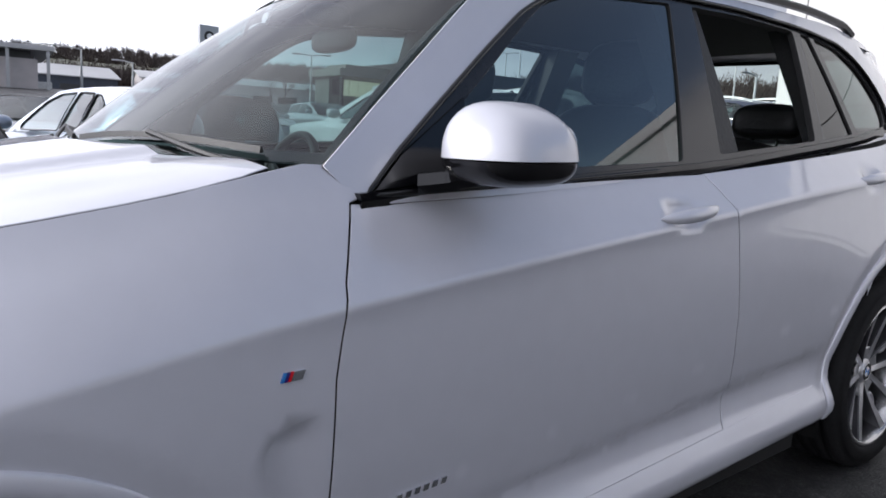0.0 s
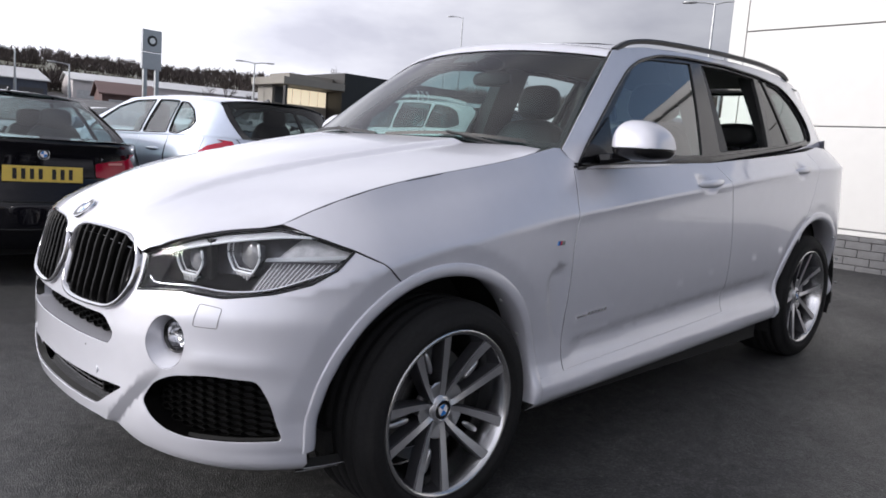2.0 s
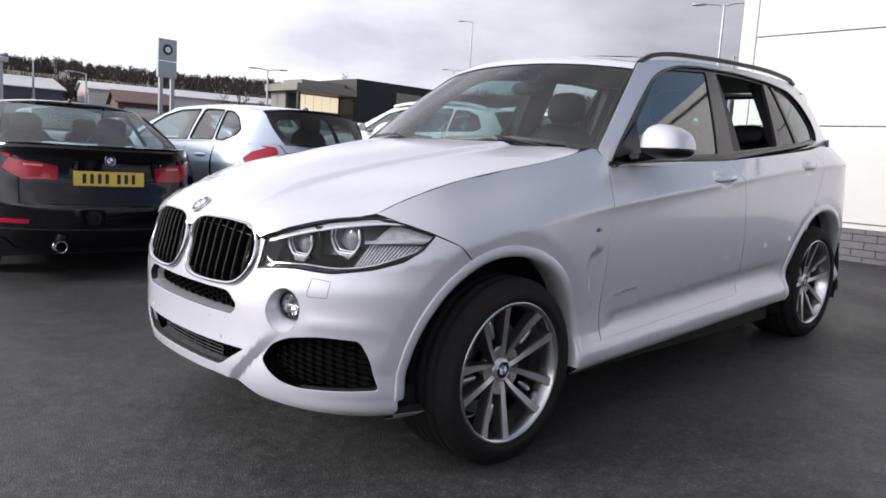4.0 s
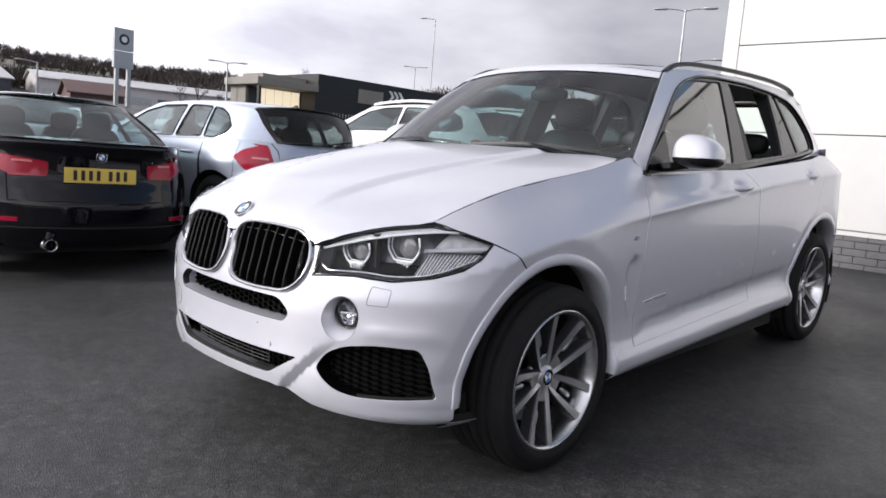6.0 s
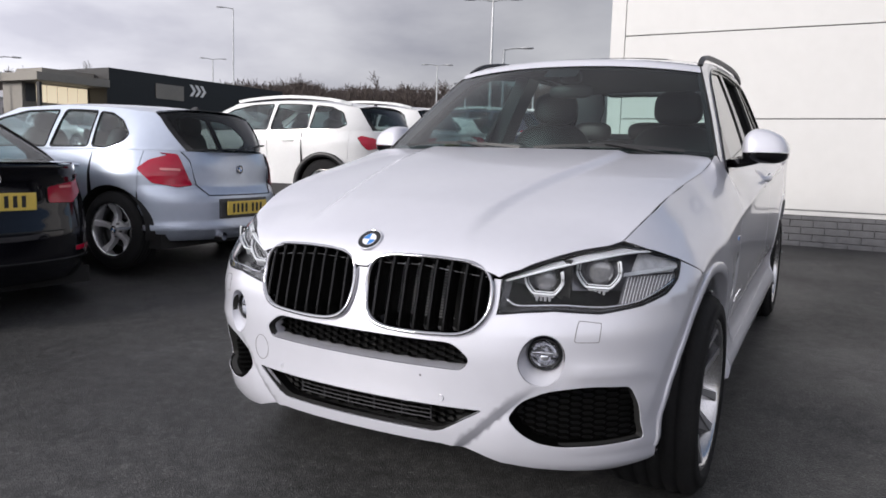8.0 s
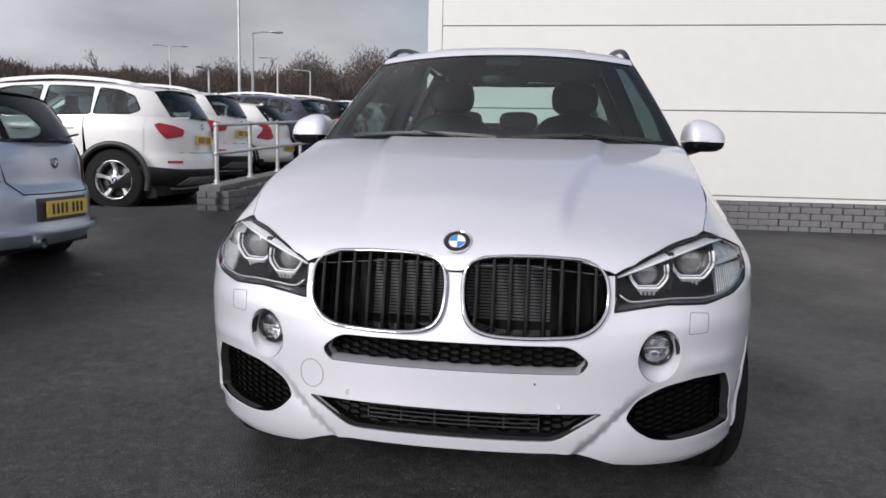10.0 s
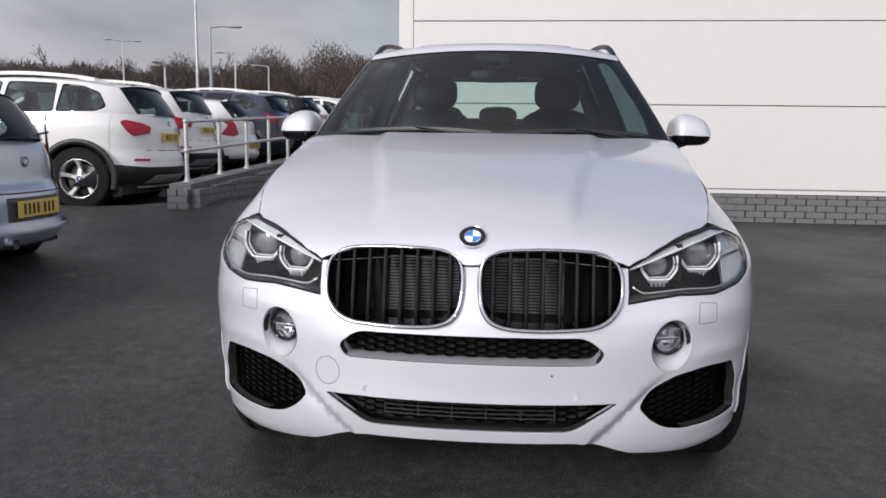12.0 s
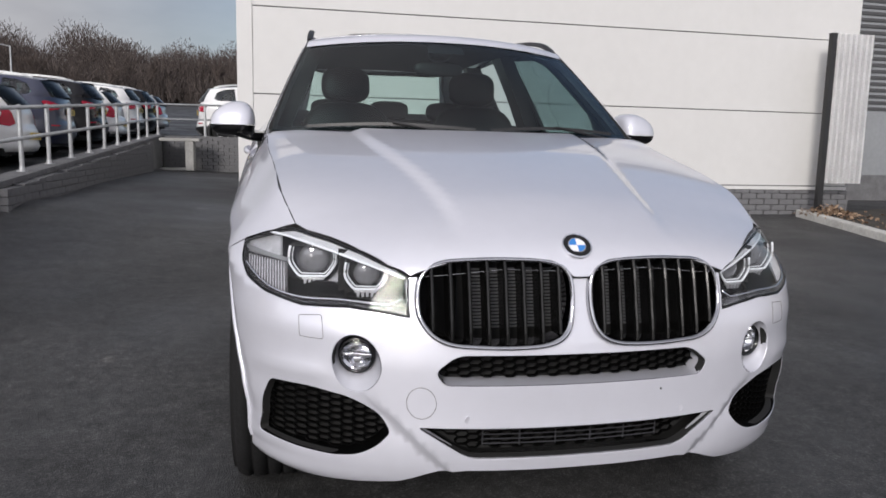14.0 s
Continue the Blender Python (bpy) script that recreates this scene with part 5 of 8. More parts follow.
def rear_glass(s, t):
    return Vector(((2 * s - 1) * (0.585 - 0.07 * t), 3.79 - 0.25 * t - 0.09 * (2 * s - 1) ** 2, 1.33 + 0.325 * t))


bm = bmesh.new()
patch(bm, rear_glass, 14, 6)
part("rear_window", bm, M_REARGLASS, car, "tinted rear window", smooth=True)
for sx in (1, -1):
    bm = bmesh.new()
    patch(bm, lambda s, t: Vector((sx * ((0.58 - 0.07 * t) * (1 - s) + s * upper(3.62 - 0.17 * t, 1.28 + 0.39 * t)[0]), (3.76 - 0.22 * t) * (1 - s) + s * (3.62 - 0.17 * t), 1.25 + 0.02 * s + 0.40 * t)), 4, 8)
    part("rear_pillar", bm, M_WHITE, car, smooth=True)

# floor pan
bm = bmesh.new()
box(bm, -0.80, 0.80, -0.35, 3.75, 0.27, 0.34)
part("underbody", bm, M_VOID, car)
bm = bmesh.new()
box(bm, -0.86, 0.86, 0.50, 2.42, 0.24, 0.60)
part("door_lining", bm, M_VOID, car)
bm = bmesh.new()
box(bm, -0.55, 0.55, -0.55, 0.45, 0.45, 0.90)
part("engine", bm, M_VOID, car)


# ---- wheels of the white car ----
def spoke_wheel(r_rim, r_tyre, width, spokes, pair=0.0, dark=True, seg=56):
    """A wheel round the x axis, outer face at +x, middle of its outer face at the origin. Returns the root with its parts."""
    bm = bmesh.new()
    # barrel and lip
    lathe(bm, [(-width, r_rim * 0.98), (-width + 0.01, r_rim * 0.92), (-width * 0.6, r_rim * 0.84), (-0.05, r_rim * 0.86), (0.006, r_rim * 0.925), (0.018, r_rim * 0.945), (0.022, r_rim * 0.975), (0.018, r_rim * 1.0), (0.0, r_rim * 1.015), (-width, r_rim * 1.0)], "x", seg, False)
    root = mesh_object("wheel", bm, M_LIP, None, smooth=True)
    # tyre
    bm = bmesh.new()
    w, R, r = width, r_tyre, r_rim
    prof = [(-w, r * 0.98), (-w - 0.012, (r + R) * 0.5), (-w - 0.008, R * 0.955), (-w + 0.02, R * 0.992), (-w + 0.03, R * 0.996), (-w + 0.034, R * 0.975), (-w + 0.046, R * 0.975), (-w + 0.05, R)]
    k = 4
    for i in range(k):
        a = -w + 0.05 + (w - 0.08) * i / k
        b = -w + 0.05 + (w - 0.08) * (i + 1) / k
        prof += [(a + 0.002, R), (b - 0.010, R), (b - 0.008, R * 0.975), (b - 0.002, R * 0.975)]
    prof += [(-0.026, R * 0.999), (-0.006, R * 0.992), (0.012, R * 0.957), (0.021, R * 0.90), (0.026, (r + R) * 0.5 + 0.01), (0.027, r * 1.10), (0.030, r * 1.08), (0.030, r * 1.05), (0.022, r * 1.01), (0.0, r * 0.98)]
    lathe(bm, prof, "x", seg + 8, False)
    part("tyre", bm, M_RUBBER, root, smooth=True)
    # spokes: straight, in pairs that spread towards the rim, or single and broad
    for i in range(spokes):
        mid = 2 * math.pi * i / spokes
        c, s = math.cos(mid), math.sin(mid)
        for sgn in ((-1, 1) if pair else (0,)):
            bm = bmesh.new()
            rows = []
            for j in range(9):
                t = j / 8
                rr = 0.030 + (r_rim * 0.955 - 0.030) * t
                off = sgn * (0.014 + (r_rim * math.sin(pair) - 0.014) * t ** 0.72)
                hw = (0.0112 + 0.0088 * t ** 1.4) if pair else (0.03 - 0.012 * math.sin(math.pi * t))
                x = (-0.036 + 0.050 * t ** 1.2) if pair else -0.010 - 0.032 * math.sin(math.pi * min(1, t * 1.05)) ** 1.4 + 0.022 * t ** 3
                f = []
                for a, b in ((-1.0, -0.050), (-1.0, -0.005), (-0.80, 0.0), (0.80, 0.0), (1.0, -0.005), (1.0, -0.050)):
                    k = off + hw * a
                    f.append(bm.verts.new((x + b - (0.008 * (a * sgn < 0) * (1 - t) if pair else 0.0), rr * c - s * k, rr * s + c * k)))
                rows.append(f)
            for r0, r1 in zip(rows, rows[1:]):
                for n in range(5):
                    fc = bm.faces.new((r0[n], r0[n + 1], r1[n + 1], r1[n]))
                    fc.material_index = 0 if n == 2 else 1
            bmesh.ops.recalc_face_normals(bm, faces=bm.faces)
            part("spoke", bm, [M_ALU, M_ALUDARK] if dark else M_WHEEL, root)
        if pair:
            # cast web that fills the root of the pair, and the leaf in its slot
            bm = bmesh.new()
            v = [bm.verts.new((x, rr * c - s * k, rr * s + c * k)) for x, rr, k in ((-0.042, 0.04, -0.018), (-0.042, 0.04, 0.018), (-0.034, 0.092, 0.026), (-0.038, 0.098, 0.0), (-0.034, 0.092, -0.026))]
            bm.faces.new(v)
            bmesh.ops.solidify(bm, geom=bm.faces[:], thickness=0.02)
            part("web", bm, M_ALU, root)
            bm = bmesh.new()
            blob(bm, 0.010, 0.040, 0.0105, (0, 0, 0))
            bm.transform(Matrix(((1, 0, 0, -0.045), (0, c, -s, 0.172 * c), (0, s, c, 0.172 * s), (0, 0, 0, 1))))
            part("leaf", bm, M_ALU, root, smooth=True)
    # hub
    bm = bmesh.new()
    dish = -0.026 if pair else 0.0
    lathe(bm, [(-0.09, 0.07), (dish - 0.045, 0.07), (dish - 0.032, 0.058), (dish - 0.012, 0.046), (dish - 0.007, 0.038), (dish - 0.006, 0.001)], "x", 32)
    part("hub", bm, M_ALU if dark else M_WHEEL, root, smooth=True)
    for i in range(5):
        a = 2 * math.pi * (i + 0.5) / 5
        bm = bmesh.new()
        bmesh.ops.create_cone(bm, cap_ends=True, segments=6, radius1=0.010, radius2=0.009, depth=0.03, matrix=pose(dish - 0.028, 0.056 * math.cos(a), 0.056 * math.sin(a), 0, 90, 0))
        part("wheel_bolt", bm, M_IRON, root)
    roundel(root, 0.034, Matrix.Translation((dish - 0.004, 0, 0)) @ Matrix.Rotation(radians(90), 4, "Z") @ Matrix.Rotation(radians(90), 4, "X"), "hub_cap")
    bm = bmesh.new()
    lathe(bm, [(-0.13, r_rim * 0.70), (-0.118, r_rim * 0.70), (-0.118, 0.08), (-0.13, 0.08)], "x", 40)
    part("brake_disc", bm, M_IRON, root)
    bm = bmesh.new()
    for j in range(8):
        a0, a1 = radians(150 + j * 7.5), radians(150 + (j + 1) * 7.5)
        v = [bm.verts.new((x, rr * math.cos(a), rr * math.sin(a))) for x in (-0.15, -0.085) for a in (a0, a1) for rr in (r_rim * 0.5, r_rim * 0.76)]
        for f in ((0, 1, 3, 2), (4, 6, 7, 5), (0, 4, 5, 1), (2, 3, 7, 6), (1, 5, 7, 3), (0, 2, 6, 4)):
            bm.faces.new([v[n] for n in f])
    bmesh.ops.remove_doubles(bm, verts=bm.verts, dist=1e-5)
    part("brake_caliper", bm, M_GREYTRIM, root)
    bm = bmesh.new()
    lathe(bm, [(-0.20, r_rim * 0.86), (-0.20, 0.01)], "x", 32, False)
    part("backplate", bm, M_VOID, root)
    return root


def roundel(parent, r, m, name="roundel"):
    """A round enamel badge: dark ring, chrome edge, four blue and white quarters. Its face looks along its own z."""
    bm = bmesh.new()
    lathe(bm, [(-0.004, r), (0.002, r), (0.003, r * 0.95), (0.0022, r * 0.92), (0.0022, r * 0.60), (0.003, r * 0.58), (0.003, r * 0.55), (0.0015, r * 0.54)], "z", 32, False)
    for f in bm.faces:
        d = math.hypot(*f.calc_center_median().xy) / r
        f.material_index = 1 if 0.62 < d < 0.93 and abs(f.normal.z) > 0.9 else 0
    bm.transform(m)
    ring = mesh_object(name, bm, [M_CHROME, M_GLOSSBLACK], parent)
    for q in range(4):
        bm = bmesh.new()
        c = bm.verts.new((0, 0, 0.0022))
        vs = [bm.verts.new((r * 0.56 * math.cos(math.pi / 2 * (q + i / 6)), r * 0.56 * math.sin(math.pi / 2 * (q + i / 6)), 0.0018)) for i in range(7)]
        for a, b in zip(vs, vs[1:]):
            bm.faces.new((c, a, b))
        bm.transform(m)
        part("enamel_quarter", bm, M_ENAMEL if q % 2 == 0 else M_BLUE, ring)
    return ring


wheel_a = spoke_wheel(0.274, 0.361, 0.27, 5, pair=0.235)
wheel_a.parent = car
tagged(wheel_a, "double-spoke alloy wheel with polished faces")
wheel_a.matrix_local = pose(0.922, 0.036, 0.354) @ Matrix.Rotation(radians(-33), 4, "X")
for x, y, rx, rz in ((0.908, 2.915, 22, 0), (-0.904, 0.036, 40, 180), (-0.908, 2.915, 5, 180)):
    w = copy_thing(wheel_a, Matrix.Identity(4))
    w.matrix_local = pose(x, y, 0.354 if y < 1 else 0.422, 0, 0, rz) @ Matrix.Rotation(radians(rx), 4, "X")

# bonnet badge
hz = hood(0, -0.752)[2]
sl = math.atan2(hood(0, -0.73)[2] - hood(0, -0.775)[2], 0.045)
roundel(car, 0.041, Matrix.Translation((0, -0.752, hz + 0.004)) @ Matrix.Rotation(sl, 4, "X"), "bonnet_roundel")

# ---- mirrors, handles, badges, wipers ----
def mirror_point(th, ph, grow=1.0):
    def sp(v, p):
        return math.copysign(abs(v) ** p, v)
    c, s = math.cos(ph), math.sin(ph)
    x = sp(math.cos(th), 0.62) * sp(c, 0.62)
    y = sp(math.sin(th), 0.62) * sp(c, 0.62)
    z = sp(s, 0.92)
    taper = 1 - 0.22 * max(0.0, x) * max(0.0, z)
    return Vector((0.982 + 0.098 * grow * x, 0.944 + 0.120 * grow * y * (1 - 0.15 * x), 1.218 + (0.102 if z > 0 else 0.048) * grow * z * taper - 0.012 * x * (z > 0)))


for sx in (1, -1):
    bm = bmesh.new()
    g = patch(bm, lambda s, t: mirror_point(2 * math.pi * s, math.pi / 2 * (t * 0.998)), 36, 10)
    bm.transform(Matrix.Diagonal((sx, 1, 1, 1)))
    bmesh.ops.remove_doubles(bm, verts=bm.verts, dist=1e-5)
    bmesh.ops.recalc_face_normals(bm, faces=bm.faces)
    cap = part("door_mirror", bm, M_WHITE, car, "white mirror cap on a gloss black foot", smooth=True)
    bm = bmesh.new()
    patch(bm, lambda s, t: mirror_point(2 * math.pi * s, -math.pi / 2 * (t * 0.998), 0.985) + Vector((0, 0, -0.003)), 36, 8)
    bm.transform(Matrix.Diagonal((sx, 1, 1, 1)))
    bmesh.ops.remove_doubles(bm, verts=bm.verts, dist=1e-5)
    bmesh.ops.recalc_face_normals(bm, faces=bm.faces)
    part("lower_shell", bm, M_GLOSSBLACK, cap, "gloss black lower shell", smooth=True)
    bm = bmesh.new()
    sweep(bm, spline3([(sx * 0.845, 0.83, 1.165), (sx * 0.885, 0.875, 1.172), (sx * 0.935, 0.91, 1.185)]), [(-0.06, -0.016), (0.045, -0.016), (0.055, 0.0), (0.03, 0.02), (-0.05, 0.02), (-0.07, 0.0)])
    part("foot", bm, M_GLOSSBLACK, cap)
    bm = bmesh.new()
    blob(bm, 0.055, 0.008, 0.05, (sx * 0.982, 1.048, 1.235))
    part("mirror_glass", bm, M_CHROME, cap, smooth=True)
    # black sail at the front window's corner
    sail = rounded([(0.725, 1.152), (0.80, 1.218), (0.99, 1.338), (0.975, 1.25), (0.962, 1.176)], 0.004, 0.02)
    panel("mirror_sail", lambda y, z: (upper(y, z)[0] + 0.004, y, z), [sail], M_GLOSSBLACK, car, step=0.03, depth=0.008, sx=sx)
    for yh, zh, slope in ((1.590, 1.084, 0.075), (2.630, 1.156, 0.075)):
        bm = bmesh.new()
        rows = []
        for i in range(17):
            t = i / 16
            y = yh - 0.118 + 0.236 * t
            b = math.sin(math.pi * min(1, max(0, t))) ** 0.55
            zc = zh + slope * (y - yh)
            base = 0.938 - 0.01 * (yh > 2)
            rows.append([bm.verts.new((sx * (base - 0.006 + (0.028 + 0.010 * c) * b), y, zc + 0.0185 * b ** 0.6 * s)) for c, s in ((-0.4, -1.0), (0.5, -0.75), (1.0, 0.0), (0.4, 0.75), (-0.6, 0.95))])
        for r0, r1 in zip(rows, rows[1:]):
            for j in range(4):
                bm.faces.new((r0[j], r0[j + 1], r1[j + 1], r1[j]))
        bmesh.ops.recalc_face_normals(bm, faces=bm.faces)
        part("door_handle", bm, M_WHITE, DOORS[sx][0 if yh < 2 else 1], "white pull handle", smooth=True)
    # wing badge: three slanting colour bars and a bright letter block
    for i, (m, w) in enumerate(((M_BLUE, 0.005), (M_VIOLET, 0.005), (M_REDENAMEL, 0.005), (M_CHROME, 0.020))):
        y0 = 0.497 + (0, 0.006, 0.012, 0.018)[i]
        bm = bmesh.new()
        v = []
        for d in (0.0, 0.004):
            for y, z in ((y0, 0.866), (y0 + w, 0.866), (y0 + w + 0.006, 0.881), (y0 + 0.006, 0.881)):
                v.append(bm.verts.new((sx * (side(y, z)[0] + d), y, z)))
        for f in ((4, 5, 6, 7), (0, 1, 5, 4), (1, 2, 6, 5), (2, 3, 7, 6), (3, 0, 4, 7)):
            bm.faces.new([v[n] for n in f])
        bmesh.ops.recalc_face_normals(bm, faces=bm.faces)
        part("wing_badge", bm, m, car, "small slanting badge bar")
    # chrome lettering on the door, shown as bars
    for i in range(7):
        y0 = 0.662 + (0.0 if i == 0 else 0.062 + 0.021 * (i - 1) + 0.010)
        y1 = y0 + (0.062 if i == 0 else 0.013)
        bm = bmesh.new()
        v = []
        for d in (0.0, 0.004):
            for y, z in ((y0, 0.580), (y1, 0.580), (y1 + 0.003, 0.593 if i else 0.587), (y0 + 0.003, 0.593 if i else 0.587)):
                v.append(bm.verts.new((sx * (side(y, z)[0] + d), y, z + 0.055 * (y - 0.65))))
        for f in ((4, 5, 6, 7), (0, 1, 5, 4), (1, 2, 6, 5), (2, 3, 7, 6), (3, 0, 4, 7)):
            bm.faces.new([v[n] for n in f])
        bmesh.ops.recalc_face_normals(bm, faces=bm.faces)
        part("letter_bar", bm, M_CHROME, DOORS[sx][0], "chrome lettering")

for s0, s1, t0 in ((0.86, 0.10, 0.025), (0.02, -0.82, 0.025)):
    bm = bmesh.new()
    line = [Vector(screen(s0 + (s1 - s0) * i / 16, t0 + 0.03 * math.sin(math.pi * i / 16))) + Vector((0, -0.010, 0.006)) for i in range(17)]
    sweep(bm, line, [(-0.005, -0.005), (0.005, -0.005), (0.003, 0.007), (-0.003, 0.007)])
    wiper = part("wiper", bm, M_SATINBLACK, car, "black windscreen wiper")
    bm = bmesh.new()
    tube(bm, spline3([Vector(screen(s0 * 0.98, 0.0)) + Vector((0, -0.03, -0.008)), Vector(screen(s0 * 0.8 + s1 * 0.2, 0.01)) + Vector((0, -0.018, 0.006)), line[8] + Vector((0, -0.004, 0.007))]), 0.006, 6)
    part("wiper_arm", bm, M_SATINBLACK, wiper)

# ---- cabin ----
bm = bmesh.new()
prof = [(0.50, 1.02), (0.62, 1.125), (0.80, 1.135), (0.98, 1.10), (1.06, 1.02), (1.05, 0.80), (0.98, 0.55), (0.55, 0.55)]
rows = [[bm.verts.new((x * 0.76, y, z - 0.03 * abs(x) ** 4 * (z > 0.9) + (0.035 * math.exp(-((x * 0.76 + 0.37) / 0.17) ** 2) if 0.7 < y and z > 1.05 else 0))) for y, z in prof] for x in [i / 15 - 1 for i in range(31)]]
for r0, r1 in zip(rows, rows[1:]):
    for j in range(len(prof)):
        bm.faces.new((r0[j], r0[(j + 1) % len(prof)], r1[(j + 1) % len(prof)], r1[j]))
bm.faces.new(rows[0])
bm.faces.new(rows[-1])
bmesh.ops.recalc_face_normals(bm, faces=bm.faces)
part("dashboard", bm, M_LEATHER, car, "black dashboard", smooth=True)
bm = bmesh.new()
tube(bm, [Vector((0.185 * math.cos(a), 0, 0.185 * math.sin(a))) for a in [2 * math.pi * i / 40 for i in range(40)]], 0.015, 8, True, Vector((0, 1, 0)))
for a in (-90, 20, 160):
    m = Matrix.Rotation(radians(-a), 4, "Y")
    b2 = bmesh.new()
    box(b2, 0.03, 0.185, -0.008, 0.008, -0.02, 0.02)
    b2.transform(m)
    me = bpy.data.meshes.new("t")
    b2.to_mesh(me)
    b2.free()
    bm.from_mesh(me)
    bpy.data.meshes.remove(me)
blob(bm, 0.07, 0.03, 0.06)
bm.transform(pose(-0.37, 1.14, 1.06, -22, 0, 0))
part("steering_wheel", bm, M_LEATHER, car, "black three-spoke steering wheel", smooth=True)


def seat(x, y, w, back_top, head, name):
    bm = bmesh.new()
    blob(bm, w, 0.27, 0.10, (x, y - 0.02, 0.68), 3.2)
    root = part(name, bm, M_LEATHER, car, "black leather seat", smooth=True)
    bm = bmesh.new()
    blob(bm, w, 0.085, (back_top - 0.62) / 2, (0, 0, 0), 3.4, 14, 24)
    bm.transform(pose(x, y + 0.33, 0.62 + (back_top - 0.62) / 2, -12, 0, 0))
    part("backrest", bm, M_LEATHER, root, smooth=True)
    for hx in head:
        bm = bmesh.new()
        blob(bm, 0.145, 0.055, 0.105 if y < 2 else 0.07, (0, 0, 0), 3.0, 12, 22)
        bm.transform(pose(x + hx, y + 0.44, back_top + (0.095 if y < 2 else 0.05), -8, 0, 0))
        part("headrest", bm, M_LEATHER, root, smooth=True)
        bm = bmesh.new()
        for k in (-0.05, 0.05):
            tube(bm, [Vector((x + hx + k, y + 0.425, back_top - 0.06)), Vector((x + hx + k, y + 0.435, back_top + 0.03))], 0.006, 6)
        part("headrest_post", bm, M_CHROME, root)


seat(-0.39, 1.52, 0.275, 1.37, (0,), "front_seat")
seat(0.39, 1.52, 0.275, 1.37, (0,), "front_seat")
seat(0.0, 2.42, 0.66, 1.29, (-0.42, 0.0, 0.42), "rear_seat")
# rear-view mirror and its housing
bm = bmesh.new()
blob(bm, 0.125, 0.018, 0.036, (0, 1.12, 1.515), 3)
part("rear_view_mirror", bm, M_SATINBLACK, car, smooth=True)
bm = bmesh.new()
blob(bm, 0.055, 0.07, 0.035, (0, 1.10, 1.585), 2.6)
part("sensor_housing", bm, M_SATINBLACK, car, smooth=True)
# inner lining of the pillars, the doors and the roof
bm = bmesh.new()
patch(bm, lambda s, t: Vector(roof((2 * s - 1) * 0.58, 1.20 + 2.12 * t)) + Vector((0, 0, -0.035)), 14, 20)
part("headlining", bm, material("dark_headlining", (0.025, 0.025, 0.026), rough=0.9, var=0.1), car, smooth=True)
for sx in (1, -1):
    bm = bmesh.new()
    patch(bm, lambda s, t: Vector((sx * (0.80 - 0.03 * t), 0.62 + 2.75 * s, 0.60 + t * (belt(0.7 + 2.6 * s) - 0.625))), 30, 4)
    part("door_card", bm, M_LEATHER, car, smooth=True)
for sx in (1, -1):
    for y0, y1 in ((1.80, 2.03), (2.62, 2.78)):
        bm = bmesh.new()
        v = [bm.verts.new((sx * (upper(y, z)[0] - d), y, z)) for z in (1.16, 1.40, 1.655) for y, d in ((y0, 0.020), (y1, 0.020), (y1, 0.085), (y0, 0.105))]
        for k in (0, 4):
            for i in range(4):
                j = (i + 1) % 4
                bm.faces.new((v[k + i], v[k + j], v[k + 4 + j], v[k + 4 + i]))
        bm.faces.new(v[8:])
        bmesh.ops.recalc_face_normals(bm, faces=bm.faces)
        part("pillar_lining", bm, M_LEATHER, car)
bm = bmesh.new()
patch(bm, lambda s, t: Vector(((2 * s - 1) * 0.62, 3.0 + 0.62 * t, 1.20 + 0.05 * t)), 4, 4)
part("parcel_shelf", bm, M_LEATHER, car)


# ---- other parked cars: own axes have y ahead from the tail, x to the right, z up ----
SALOON = dict(L=4.62, W=1.81, axle=1.03, base=2.81, wheel=0.325, rim=0.215, spokes=5,
    low=((0.17, 0.86), (0.25, 0.955), (0.36, 0.98), (0.58, 0.99), (0.74, 1.0), (0.82, 0.985), (0.90, 0.955), (1.05, 0.90)),
    tail=((0.20, 0.16), (0.30, 0.06), (0.42, 0.0), (0.56, 0.0), (0.66, 0.03), (0.80, 0.075), (0.95, 0.065), (1.03, 0.03), (1.08, 0.06)),
    nose=((0.2, 0.12), (0.4, 0.0), (0.6, 0.0), (0.75, 0.08), (0.9, 0.5)),
    top=((0.0, 1.045), (0.35, 1.055), (0.62, 1.03), (0.95, 0.985), (1.6, 0.965), (2.6, 0.945), (3.3, 0.935), (3.9, 0.86), (4.62, 0.68)),
    crown=0.035, roof=((1.22, 1.395), (1.6, 1.425), (2.1, 1.43), (2.5, 1.405)), lean=0.62,
    rear=((0.60, 1.03), (1.28, 1.40)), front=((3.32, 0.955), (2.46, 1.405)), deck=0.62,
    windows=(((1.02, 1.10), (1.30, 1.30), (1.55, 1.345), (1.66, 1.34), (1.60, 1.0), (1.10, 1.01)), ((1.72, 1.345), (2.2, 1.35), (2.5, 1.31), (2.95, 1.04), (2.9, 0.985), (1.68, 0.995))), cuts=(1.12, 1.66, 2.78))
